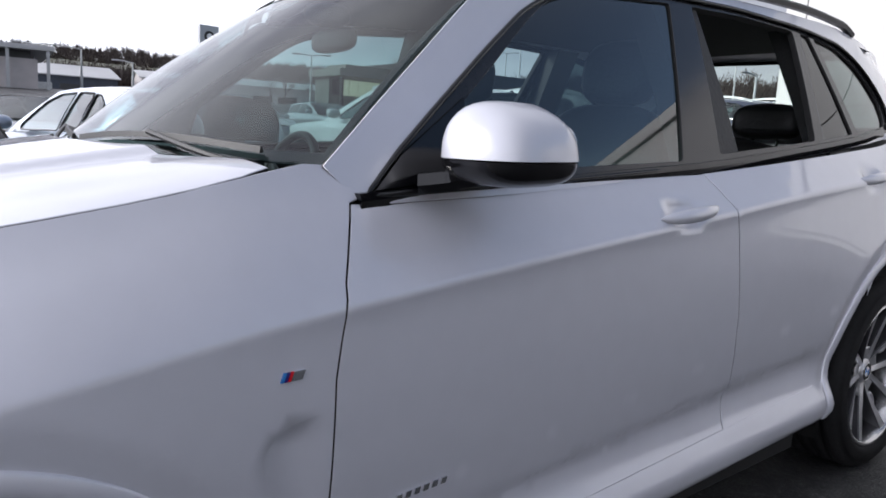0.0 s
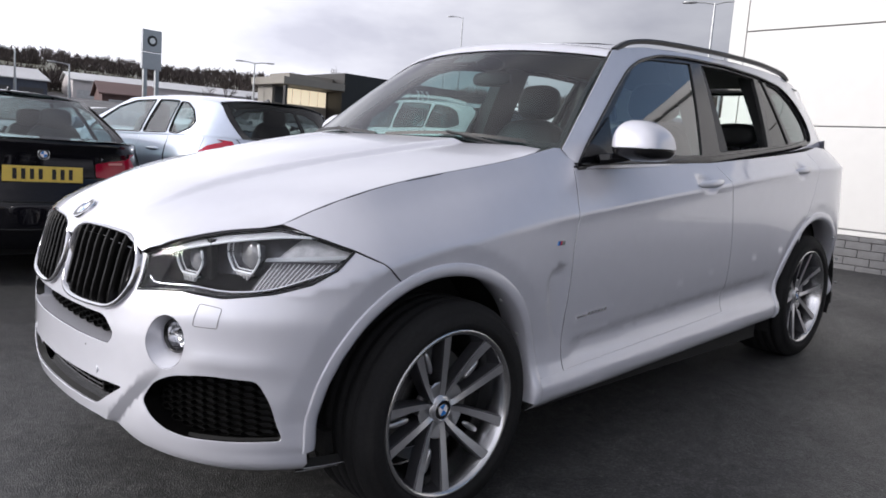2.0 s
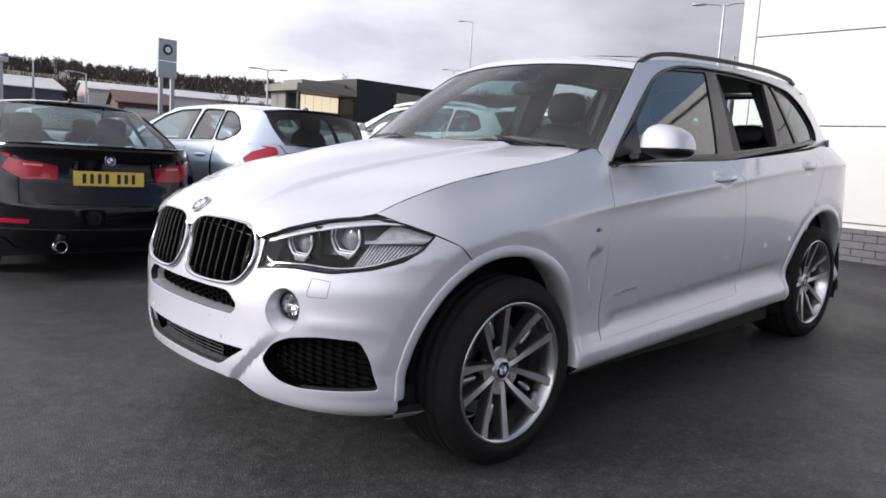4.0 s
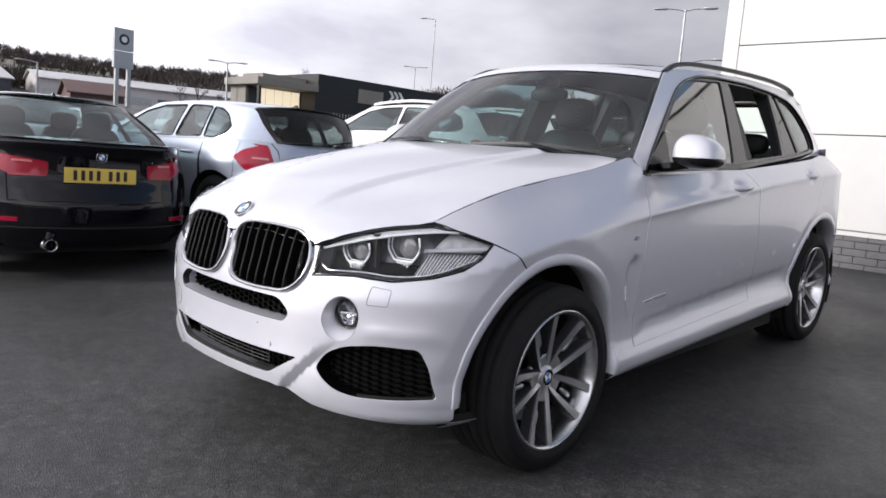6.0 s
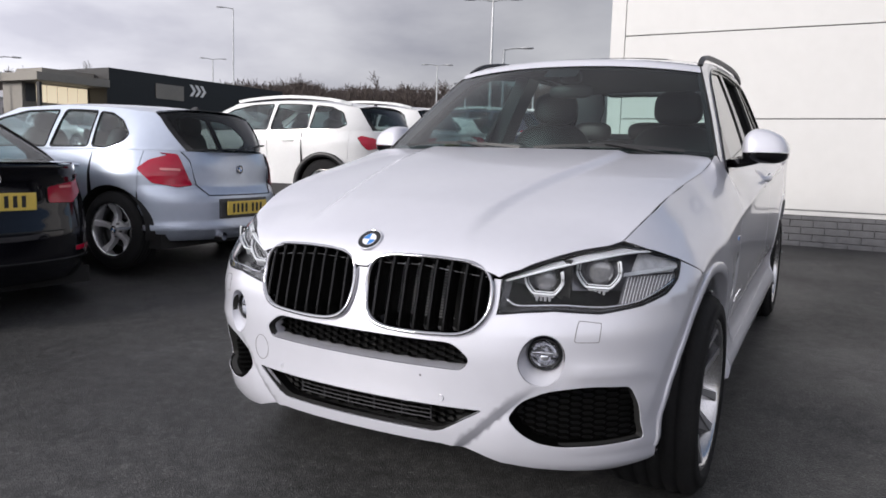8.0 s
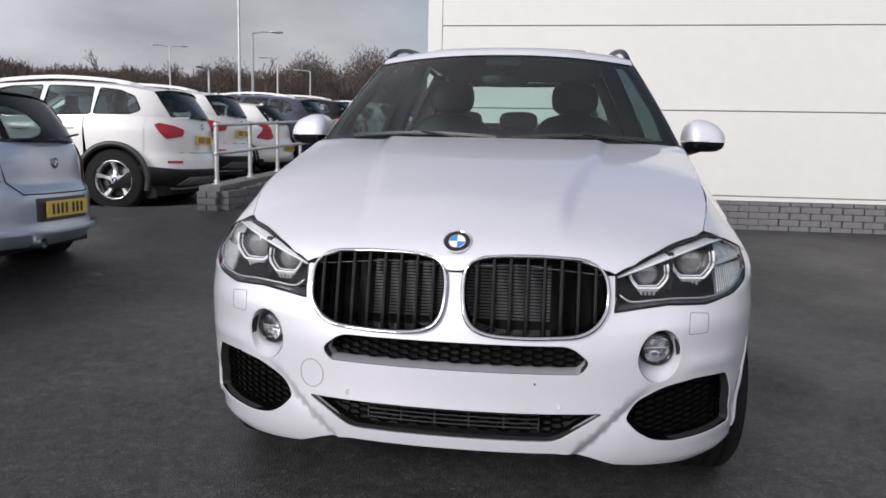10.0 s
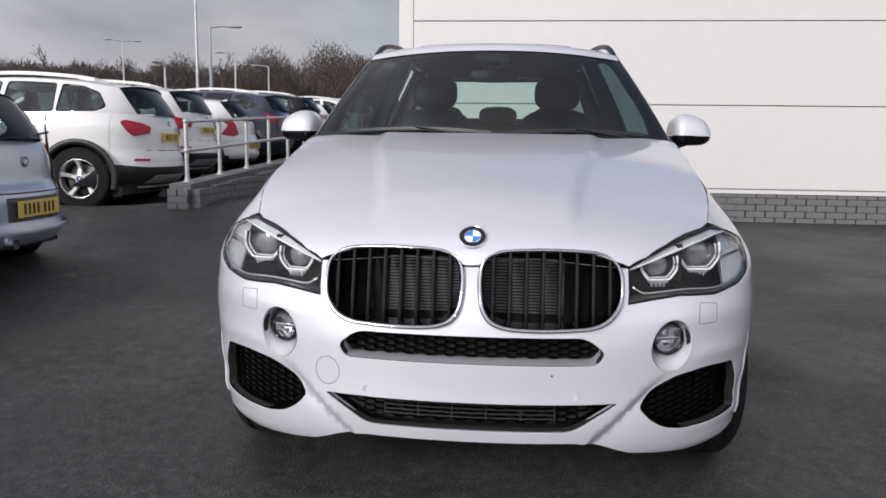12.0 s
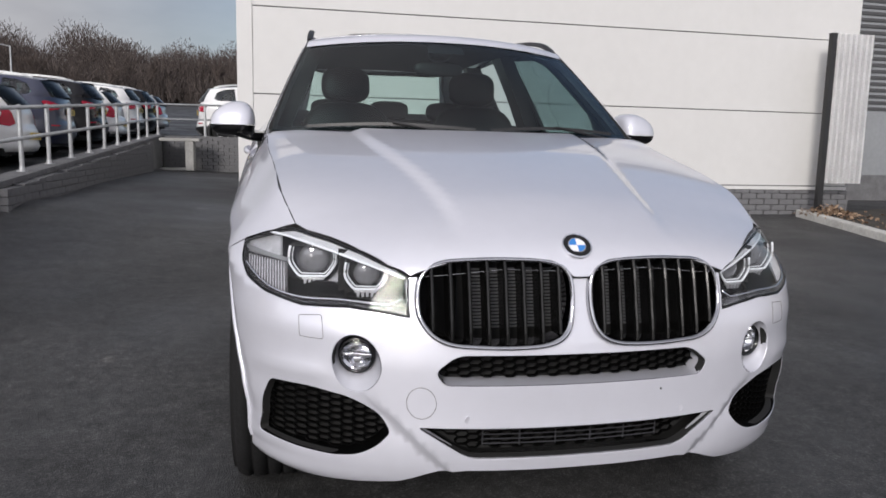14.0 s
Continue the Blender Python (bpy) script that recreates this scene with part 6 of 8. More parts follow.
HATCH = dict(L=4.24, W=1.75, axle=0.71, base=2.66, wheel=0.32, rim=0.222, spokes=5,
    low=((0.17, 0.86), (0.25, 0.95), (0.36, 0.975), (0.58, 0.99), (0.76, 1.0), (0.84, 0.985), (0.92, 0.955), (1.05, 0.90)),
    tail=((0.20, 0.14), (0.28, 0.03), (0.34, 0.0), (0.42, 0.02), (0.55, 0.02), (0.62, 0.035), (0.70, 0.085), (0.85, 0.095), (0.97, 0.13), (1.1, 0.2)),
    nose=((0.2, 0.12), (0.4, 0.0), (0.6, 0.0), (0.75, 0.08), (0.9, 0.5)),
    top=((0.0, 0.975), (0.5, 0.975), (1.2, 0.965), (2.2, 0.945), (3.0, 0.935), (3.6, 0.85), (4.24, 0.68)),
    crown=0.03, roof=((0.52, 1.315), (0.9, 1.35), (1.5, 1.37), (2.1, 1.345)), lean=0.55,
    rear=((0.14, 0.975), (0.48, 1.31)), front=((3.02, 0.95), (2.05, 1.345)), deck=0.0,
    windows=(((0.62, 1.10), (0.72, 1.21), (0.86, 1.27), (1.0, 1.285), (0.96, 0.995), (0.80, 0.99), (0.66, 1.04)), ((1.04, 1.29), (1.28, 1.30), (1.42, 1.30), (1.45, 0.985), (1.01, 0.995)), ((1.50, 1.30), (1.9, 1.29), (2.2, 1.225), (2.62, 1.01), (2.6, 0.97), (1.50, 0.985))), cuts=(0.92, 1.47, 2.50))
SUV = dict(L=4.65, W=1.88, axle=0.82, base=2.81, wheel=0.365, rim=0.232, spokes=5,
    low=((0.2, 0.88), (0.30, 0.96), (0.42, 0.985), (0.65, 0.99), (0.95, 1.0), (1.03, 0.985), (1.10, 0.955), (1.25, 0.90)),
    tail=((0.25, 0.18), (0.36, 0.05), (0.48, 0.0), (0.60, 0.02), (0.72, 0.06), (0.95, 0.07), (1.12, 0.12), (1.3, 0.2)),
    nose=((0.2, 0.12), (0.5, 0.0), (0.75, 0.0), (0.95, 0.08), (1.1, 0.5)),
    top=((0.0, 1.125), (0.6, 1.125), (1.4, 1.10), (2.4, 1.075), (3.2, 1.06), (3.9, 1.0), (4.65, 0.86)),
    crown=0.03, roof=((0.42, 1.46), (0.9, 1.52), (1.6, 1.55), (2.35, 1.51)), lean=0.45,
    rear=((0.15, 1.125), (0.42, 1.445)), front=((3.20, 1.08), (2.38, 1.51)), deck=0.0,
    windows=(((0.52, 1.20), (0.60, 1.36), (0.78, 1.43), (1.02, 1.455), (1.06, 1.14), (0.62, 1.15)), ((1.10, 1.46), (1.42, 1.475), (1.66, 1.475), (1.70, 1.12), (1.10, 1.14)), ((1.74, 1.475), (2.1, 1.46), (2.42, 1.39), (2.85, 1.14), (2.82, 1.10), (1.76, 1.12))), cuts=(1.16, 1.72, 2.72))


def parked_car(name, spec, mat, m, label, fine=True, glass_mat=None, rails=False, cladding=False, group=""):
    """A parked car out of the same kind of cut sheets as the white one."""
    S = spec
    glass_mat = glass_mat or M_GLASS
    low, tail_in, nose_in, top, roof_z = (curve1(*S[k]) for k in ("low", "tail", "nose", "top", "roof"))
    L, W, yc, lean = S["L"], S["W"], 0.95, S["lean"]
    root = new(name)
    root.matrix_world = m
    tagged(root, label, "car", group)
    st = 0.045 if fine else 0.09
    mid = Vector((0, L / 2, 0.7))

    def cap(y, z):
        if y < yc:
            return max(0.0, 1 - min(1.0, (yc - y) / (yc - tail_in(z))) ** 3.0) ** 0.42
        if y > L - 1.0:
            return max(0.0, 1 - min(1.0, (y - L + 1.0) / (1.0 - nose_in(z))) ** 3.0) ** 0.42
        return 1.0

    def wide(z):
        return low(z) * W / 2

    def flank_(y, z):
        return (wide(z) * cap(y, z), y, z)

    def rear_(a, z):
        c, s = max(0.0, math.cos(a / 0.9)), abs(math.sin(a / 0.9))
        return (math.copysign(wide(z) * s ** 0.84, a), yc - (yc - tail_in(z)) * c ** (2 / 3.0), z)

    def ax(x, z):
        s = min(1.0, abs(x) / wide(z)) ** (1 / 0.84)
        return math.copysign(0.9 * math.asin(s), x)

    def ay(y, z):
        return 0.9 * math.acos(min(1.0, max(0.0, (yc - y) / (yc - tail_in(z)))) ** 1.5)

    def upper_(y, z):
        zb = top(y)
        x = wide(zb) * 0.985 - lean * max(0.0, z - zb) * (0.75 + 0.25 * (z - zb) / 0.45)
        (ra, rz0), (rb, rz1) = S["rear"]
        if y < rb + 0.3:
            x *= 1 - 0.10 * smooth01((rb + 0.3 - y) / (rb + 0.5))
        if y < yc:
            x *= max(0.0, 1 - min(1.0, (yc - y) / (yc - tail_in(zb))) ** 3.0) ** 0.42
        return (max(0.05, x), y, z)
    rw = S["wheel"] + 0.045
    wz = S["wheel"]
    z0 = 0.26 if not cladding else 0.30

    def arch(yw):
        return [(yw + rw * math.cos(radians(a)), wz + rw * math.sin(radians(a))) for a in range(-12, 193, 9)]
    yw0, yw1 = S["axle"], S["axle"] + S["base"]
    ys = 0.45
    cuts = [ys] + list(S["cuts"]) + [L - 0.55]
    names = ["rear_wing", "rear_door", "front_door", "front_wing"]
    for sx in (1, -1):
        for i in range(4):
            a, b = cuts[i], cuts[i + 1]
            bottom = []
            for yw in (yw0, yw1):
                pts = [p for p in arch(yw) if a + 0.01 < p[0] < b - 0.01 and p[1] > z0]
                bottom += pts[::-1]
            o = [(a, z0)] + sorted([p for p in bottom], key=lambda p: p[0]) + [(b, z0)]
            if bottom:
                o = [(a, z0)] if a < min(p[0] for p in bottom) and (a, z0) else [(a, z0)]
                ar = [p for yw in (yw0, yw1) for p in arch(yw)[::-1] if a <= p[0] <= b and p[1] > z0 - 0.001]
                o = ([(a, z0)] if not (abs(a - yw0) < rw or abs(a - yw1) < rw) else []) + ar + ([(b, z0)] if not (abs(b - yw0) < rw or abs(b - yw1) < rw) else [])
            t = [(b + (a - b) * k / 14, top(b + (a - b) * k / 14)) for k in range(15)]
            panel(names[i], flank_, [rounded([(p[0], p[1], 0) for p in o + t], 0, st)], mat, root, step=st, depth=0.012, gap=0.003, middle=mid, sx=sx)
        # sheet over the glass line
        (ra, rz0), (rb, rz1) = S["rear"]
        ra += 0.0 if S["deck"] else 0.10
        (fa, fz0), (fb, fz1) = S["front"]
        rt = [(rb + (fb - rb) * k / 10, roof_z(rb + (fb - rb) * k / 10) - 0.03) for k in range(11)]
        bt = [(fa + (ra - fa) * k / 16, top(fa + (ra - fa) * k / 16) - 0.004) for k in range(17)]
        o = [(ra + (rb - ra) * k / 5, rz0 + (rz1 - rz0) * (k / 5) ** 0.9) for k in range(5)] + rt + [(fb + (fa - fb) * k / 5, fz1 - 0.03 + (fz0 - fz1 + 0.03) * k / 5) for k in range(1, 5)] + bt[:-1]
        wins = [rounded([(p[0], p[1]) for p in w], 0.03, 0.05) for w in S["windows"]]
        panel("roof_side", upper_, [rounded([(p[0], p[1], 0) for p in o], 0, st)] + wins, mat, root, step=st * 1.2, depth=0.012, gap=0.0, middle=mid, sx=sx)
        for w in wins:
            panel("side_window", lambda y, z: (upper_(y, z)[0] - 0.006, y, z), [w], glass_mat, root, step=0.15, depth=0.004, gap=0.0, middle=mid, sx=sx)
            if fine:
                bm = bmesh.new()
                tube(bm, [Vector((sx * (upper_(p[0], p[1])[0] - 0.001), p[0], p[1])) for p in w], 0.009, 5, True)
                part("window_seal", bm, M_GLOSSBLACK, root)
        # mirror
        bm = bmesh.new()
        blob(bm, 0.10, 0.06, 0.065, (sx * (W / 2 + 0.09), S["front"][0][0] - 0.42, top(2.8) + 0.09), 2.6, 8, 14)
        part("door_mirror", bm, mat, root, smooth=True)
        if fine:
            for yh in (S["cuts"][0] + 0.16, S["cuts"][1] + 0.16):
                bm = bmesh.new()
                blob(bm, 0.03, 0.11, 0.018, (sx * (wide(top(yh) - 0.13) - 0.002), yh + 0.05, top(yh) - 0.13), 2.4, 8, 12)
                part("door_handle", bm, mat, root, smooth=True)
        if rails:
            bm = bmesh.new()
            rp = [(rb + 0.1 + (fb - rb - 0.1) * k / 12) for k in range(13)]
            sweep(bm, [(sx * (upper_(y, roof_z(y) - 0.03)[0] - 0.03), y, roof_z(y) + 0.012 + 0.03 * math.sin(math.pi * k / 12) ** 0.4) for k, y in enumerate(rp)], [(-0.015, -0.03), (0.015, -0.03), (0.015, 0.01), (-0.015, 0.01)])
            part("roof_rail", bm, M_STEEL, root)
        for yw in (yw0, yw1):
            bm = bmesh.new()
            rows = []
            for i in range(21):
                a = radians(190 - 200 * i / 20)
                rows.append([bm.verts.new((sx * x, yw + r * math.cos(a), wz + r * math.sin(a))) for x, r in ((wide(0.5) * cap(yw, 0.5) - 0.02, rw), (0.55, rw + 0.02), (0.5, 0.05))])
            for r0, r1 in zip(rows, rows[1:]):
                for j in range(2):
                    bm.faces.new((r0[j], r0[j + 1], r1[j + 1], r1[j]))
            part("wheel_arch_liner", bm, M_VOID, root)
            if cladding:
                bm = bmesh.new()
                rows = []
                for i in range(25):
                    a = radians(196 - 212 * i / 24)
                    rows.append([bm.verts.new((sx * (wide(0.6) + dx), yw + r * math.cos(a), wz + r * math.sin(a))) for r, dx in ((rw + 0.055, -0.01), (rw + 0.05, 0.01), (rw - 0.012, 0.012), (rw - 0.015, -0.03))])
                for r0, r1 in zip(rows, rows[1:]):
                    for j in range(3):
                        bm.faces.new((r0[j], r0[j + 1], r1[j + 1], r1[j]))
                bmesh.ops.recalc_face_normals(bm, faces=bm.faces)
                part("arch_cladding", bm, M_SATINBLACK, root, "black plastic arch cladding", smooth=True)
        if cladding:
            bm = bmesh.new()
            sweep(bm, [(sx * (wide(0.34) - 0.02), y, 0.30) for y in (yw0 + rw + 0.02, (yw0 + yw1) / 2, yw1 - rw - 0.02)], [(-0.03, -0.08), (0.03, -0.08), (0.035, 0.06), (-0.03, 0.08)])
            part("sill_cladding", bm, M_SATINBLACK, root)
    # tail
    zt = top(0.0)
    zlo = 0.24
    ys += 0.015
    o = [(-ay(ys, zlo + 0.04), zlo + 0.04)] + [(ax(x, zlo), zlo) for x in (-0.7, -0.4, 0.0, 0.4, 0.7)] + [(ay(ys, zlo + 0.04), zlo + 0.04)] + [(ay(ys, z), z) for z in (0.45, 0.65, 0.85)] + [(ay(ys, zt), zt)] + [(ax(x, zt), zt) for x in (0.6, 0.3, 0, -0.3, -0.6)] + [(-ay(ys, zt), zt)] + [(-ay(ys, z), z) for z in (0.85, 0.65, 0.45)]
    panel("tail_panel", lambda a, z: (rear_(a, z)[0] * 0.9965, rear_(a, z)[1] + 0.003, z), [rounded([(p[0], p[1], 0) for p in o], 0, st)], mat, root, step=st * 0.7, depth=0.012, gap=0.003, middle=mid)
    # front, plain
    bm = bmesh.new()
    patch(bm, lambda s, t: Vector(((2 * s - 1) * W * 0.42, L - nose_in(0.25 + 0.45 * t) - 0.30 * abs(2 * s - 1) ** 3, 0.25 + 0.45 * t)), 12, 6)
    part("front_bumper", bm, mat, root, smooth=True)

    # bonnet, boot, roof, glass
    def deck_(y0, y1):
        def f(s, t):
            y = y0 + (y1 - y0) * t
            q = 2 * s - 1
            z = top(y)
            return Vector((q * flank_(max(y, 0.02), z)[0] * 0.998, y, z - 0.003 + S["crown"] * (1 - q * q)))
        return f
    bm = bmesh.new()
    patch(bm, deck_(S["front"][0][0] - 0.15, L - 0.12), 14, 12)
    part("bonnet", bm, mat, root, smooth=True)
    if S["deck"]:
        bm = bmesh.new()
        patch(bm, lambda s, t: Vector(((2 * s - 1) * flank_(0.12 + 0.75 * t, top(0.1))[0] * 0.995 if t > 0 else rear_(0.9 * (2 * s - 1) * 0.98, zt)[0], (0.12 + 0.75 * t) if t > 0 else rear_(0.9 * (2 * s - 1) * 0.98, zt)[1], top(0.75 * t) + S["crown"] * 0.6 * (1 - (2 * s - 1) ** 2) * (t > 0) + (0.012 if t == 0 else 0))), 16, 8)
        part("boot_lid", bm, mat, root, smooth=True)
    (ra, rz0), (rb, rz1) = S["rear"]
    (fa, fz0), (fb, fz1) = S["front"]
    bm = bmesh.new()
    def roof_(s, t):
        y = rb - 0.02 + (fb - rb + 0.04) * t
        q = 2 * s - 1
        xe = upper_(y, roof_z(y) - 0.03)[0]
        return Vector((q * xe, y - (0.10 * (1 - t) - 0.10 * t) * (1 - q * q), roof_z(y) - 0.03 + 0.045 * (1 - abs(q) ** 2.6)))
    patch(bm, roof_, 16, 14)
    part("roof", bm, mat, root, smooth=True)

    def glass_(p0, p1, bow):
        (ya, za), (yb, zb) = p0, p1
        def f(s, t):
            y, z = ya + (yb - ya) * t, za + (zb - 0.028 - za) * t ** 0.95
            q = 2 * s - 1
            xe = upper_(y, z)[0] * (1.0 if bow > 0 or S["deck"] else 0.985)
            return Vector((q * xe, y + (bow * (1 - 0.5 * t)) * (1 - abs(q) ** 2.4), z + 0.04 * t * (1 - abs(q) ** 2.6) + 0.02 * (1 - t) * (1 - q * q)))
        return f
    bm = bmesh.new()
    patch(bm, glass_((fa, fz0), (fb, fz1), 0.25), 12, 8)
    part("windscreen", bm, M_GLASS, root, smooth=True)
    bm = bmesh.new()
    rear_glass_ = glass_((ra if S["deck"] else ra + 0.10, rz0), (rb, rz1 + 0.01), -0.10 if S["deck"] else -0.185)
    patch(bm, lambda s, t: rear_glass_(0.045 + 0.91 * s, 0.03 + 0.94 * t), 14, 8)
    part("rear_window", bm, M_GLASS if S["deck"] else M_HATCHGLASS, root, "tinted rear window", smooth=True)
    bm = bmesh.new()
    for u0, u1, v0, v1 in ((0, 0.05, 0, 1), (0.95, 1, 0, 1), (0.05, 0.95, 0, 0.035), (0.05, 0.95, 0.965, 1)):
        patch(bm, lambda s, t: rear_glass_(u0 + (u1 - u0) * s, v0 + (v1 - v0) * t) + Vector((0, 0.002, 0.001)), 2 if u1 - u0 < 0.1 else 14, 8 if v1 - v0 > 0.5 else 1)
    part("rear_window_border", bm, M_GLOSSBLACK if not S["deck"] else mat, root)
    # fin on the roof
    bm = bmesh.new()
    yf = rb + (0.12 if not S["deck"] else 0.10)
    v = [bm.verts.new((x, y, roof_z(rb) + 0.004 + z)) for x, y, z in ((-0.025, yf - 0.05, 0), (0.025, yf - 0.05, 0), (0.0, yf + 0.12, 0.0), (0.0, yf - 0.04, 0.055), (0.0, yf - 0.01, 0.055))]
    for f in ((0, 1, 3), (1, 2, 4, 3), (0, 3, 4, 2), (0, 2, 1)):
        bm.faces.new([v[i] for i in f])
    part("roof_aerial", bm, M_GLOSSBLACK if fine else mat, root)
    # cabin
    bm = bmesh.new()
    box(bm, -W * 0.40, W * 0.40, 0.6, L - 1.0, 0.22, top(1.5) - 0.12)
    part("cabin_floor", bm, M_VOID, root)
    for y in ((1.35, 2.35) if S["deck"] else (1.0, 2.05)):
        for x in (-0.36, 0.36):
            bm = bmesh.new()
            blob(bm, 0.24, 0.09, 0.34, (x, y, top(1.5) - 0.12), 3)
            blob(bm, 0.13, 0.05, 0.09, (x, y - 0.03, top(1.5) + 0.25), 3)
            part("seat", bm, M_LEATHER, root, smooth=True)
    bm = bmesh.new()
    box(bm, -W * 0.38, W * 0.38, L - 1.75, L - 1.35, 0.5, top(2.5) - 0.02, 0.02)
    part("dashboard", bm, M_LEATHER, root)
    bm = bmesh.new()
    box(bm, -W * 0.42, W * 0.42, 0.28, L - 0.4, 0.18, 0.30)
    part("underbody", bm, M_VOID, root)
    # wheels
    key = (S["wheel"], S["rim"])
    if key not in WHEELS:
        wh = spoke_wheel(S["rim"], S["wheel"], 0.21, S["spokes"], 0.0, False, 36)
        wh.parent = root
        WHEELS[key] = wh
        first = True
    else:
        wh, first = WHEELS[key], False
    for n, (x, y, rz) in enumerate(((W / 2 - 0.05, yw0, 0), (-W / 2 + 0.05, yw0, 180), (W / 2 - 0.05, yw1, 0), (-W / 2 + 0.05, yw1, 180))):
        w = wh if first and n == 0 else copy_thing(wh, Matrix.Identity(4))
        w.parent = root
        w.matrix_local = pose(x, y, wz, 0, 0, rz) @ Matrix.Rotation(0.4 * n, 4, "X")

    def stick(nm, pts, m_, out=0.006, r=0.02, lab="", host=None, step=0.03):
        """A raised piece on the tail; points by (x, z), or by ('y', y, z) on the flank."""
        p2 = []
        for p in pts:
            if p[0] == "y":
                p2.append((math.copysign(ay(abs(p[1]), p[2]), p[3] if len(p) > 3 else 1), p[2]))
            else:
                p2.append((ax(p[0], p[1]), p[1]))

        def f(a, z):
            q = Vector(rear_(a, z))
            d = Vector((q.x, q.y - yc, 0)).normalized()
            return q + d * out
        return panel(nm, f, [rounded(p2, r, step)], m_, host or root, lab, step=0.05, depth=out + 0.004, gap=0.0, middle=mid)
    return root, stick, rear_, ax


WHEELS = {}
M_HATCHGLASS = glass("dark_hatch_glass", (0.2, 0.22, 0.22))


def plate_bars(root, x, y, z, w, h, mat, rows=7):
    """A number plate whose characters are plain bars."""
    bm = bmesh.new()
    box(bm, x - w / 2, x + w / 2, y - 0.008, y, z - h / 2, z + h / 2, 0.002)
    pl = part("number_plate", bm, mat, root, "yellow number plate with dark bars")
    cw = w * 0.80 / (rows + 0.6)
    for i in range(rows):
        bx = x - w * 0.40 + cw * (i + (0.6 if i > 3 else 0)) + cw * 0.14
        bm = bmesh.new()
        box(bm, bx + cw * 0.06, bx + cw * 0.54, y - 0.0105, y - 0.0075, z - h * 0.33, z + h * 0.33)
        part("character_bar", bm, M_INK, pl)
    return pl


def line_on(root, f, mat, name="shut_line", r=0.004):
    bm = bmesh.new()
    tube(bm, f, r, 5)
    return part(name, bm, mat, root)


def text_on(root, body, size, m, mat, name="lettering"):
    cu = bpy.data.curves.new(name, "FONT")
    cu.body, cu.size, cu.extrude, cu.align_x = body, size, 0.0015, "CENTER"
    ob = new(name, cu)
    me = bpy.data.meshes.new_from_object(ob)
    bpy.data.objects.remove(ob)
    me.transform(m)
    me.materials.append(mat)
    ob = new(name, me)
    ob.parent = root
    return ob


# black saloon
SAL = pose(-3.33, 0.01, 0, 0, 0, 87)
SAL.translation.z = ground_z(-4.6, 0.2) - 0.02
car2, stick, rear_, ax = parked_car("black_saloon", SALOON, M_BLACKPAINT, SAL, "glossy black four-door saloon with red tail lamps, parked tail-on", group="parked cars")
for s in (1, -1):
    stick("tail_lamp", [(s * 0.36, 0.888), (s * 0.365, 0.785), (s * 0.60, 0.778), ("y", 0.20, 0.785, s), ("y", 0.30, 0.86, s), ("y", 0.26, 0.965, s), (s * 0.72, 0.972), (s * 0.62, 0.925), (s * 0.46, 0.905)], M_RED, 0.008, 0.02, "red L-shaped tail lamp")
    stick("lamp_band", [(s * 0.46, 0.896), (s * 0.46, 0.882), (s * 0.58, 0.884), (s * 0.58, 0.899)], M_REDBRIGHT, 0.011, 0.006)
    stick("reflector", [(s * 0.56, 0.475), (s * 0.56, 0.445), (s * 0.76, 0.445), (s * 0.76, 0.475)], M_RED, 0.006, 0.006)
    line_on(car2, [Vector(rear_(ax(s * 0.62, z), z)) + Vector((0, -0.001, 0)) for z in (0.60, 0.70, 0.79)], M_VOID, "boot_gap")
line_on(car2, [Vector(rear_(ax(x, 0.60), 0.60)) + Vector((0, -0.001, 0)) for x in (-0.62, -0.4, -0.2, 0, 0.2, 0.4, 0.62)], M_VOID, "boot_gap", 0.005)
plate_bars(car2, 0, rear_(0, 0.80)[1] - 0.004, 0.80, 0.53, 0.115, M_PLATE)
roundel(car2, 0.041, pose(0, rear_(0, 0.945)[1] - 0.006, 0.945, 90, 0, 0), "roundel")
text_on(car2, "318d", 0.062, pose(0.36, rear_(ax(0.42, 0.93), 0.93)[1] - 0.004, 0.915, 90, 0, 8), M_CHROME)
for s in (-0.36,):
    bm = bmesh.new()
    lathe(bm, [(-0.02, 0.045), (-0.022, 0.042), (0.0, 0.041), (0.1, 0.041), (0.1, 0.045)], "y", 20, False)
    bm.transform(Matrix.Translation((s, 0.04, 0.27)))
    part("exhaust_pipe", bm, M_CHROME, car2, smooth=True)
stick("bumper_strip", [(-0.75, 0.40), (-0.75, 0.385), (0.75, 0.385), (0.75, 0.40)], M_GLOSSBLACK, 0.012, 0.004)

# silver-blue hatchback
HAT = pose(-3.27, 2.13, 0, 0, 0, 95)
HAT.translation.z = ground_z(-4.4, 2.3) - 0.04
car3, stick, rear_, ax = parked_car("silver_blue_hatchback", HATCH, M_SILVERBLUE, HAT, "silver-blue five-door hatchback with red lamps, parked on tarmac", group="parked cars")
for s in (1, -1):
    stick("tail_lamp", [(s * 0.50, 0.70), (s * 0.60, 0.685), ("y", 0.36, 0.715, s), ("y", 0.47, 0.83, s), ("y", 0.40, 0.90, s), ("y", 0.30, 0.945, s), (s * 0.67, 0.96), (s * 0.57, 0.95)], M_RED, 0.010, 0.02, "red and clear tail lamp")
    stick("lamp_band", [(s * 0.58, 0.832), (s * 0.58, 0.815), (s * 0.70, 0.82), (s * 0.70, 0.837)], M_REDBRIGHT, 0.013, 0.006)
    line_on(car3, [Vector(rear_(ax(s * x, z), z)) + Vector((0, -0.001, 0)) for x, z in ((0.40, 0.62), (0.47, 0.70), (0.50, 0.90), (0.54, 0.97))], M_VOID, "hatch_gap")
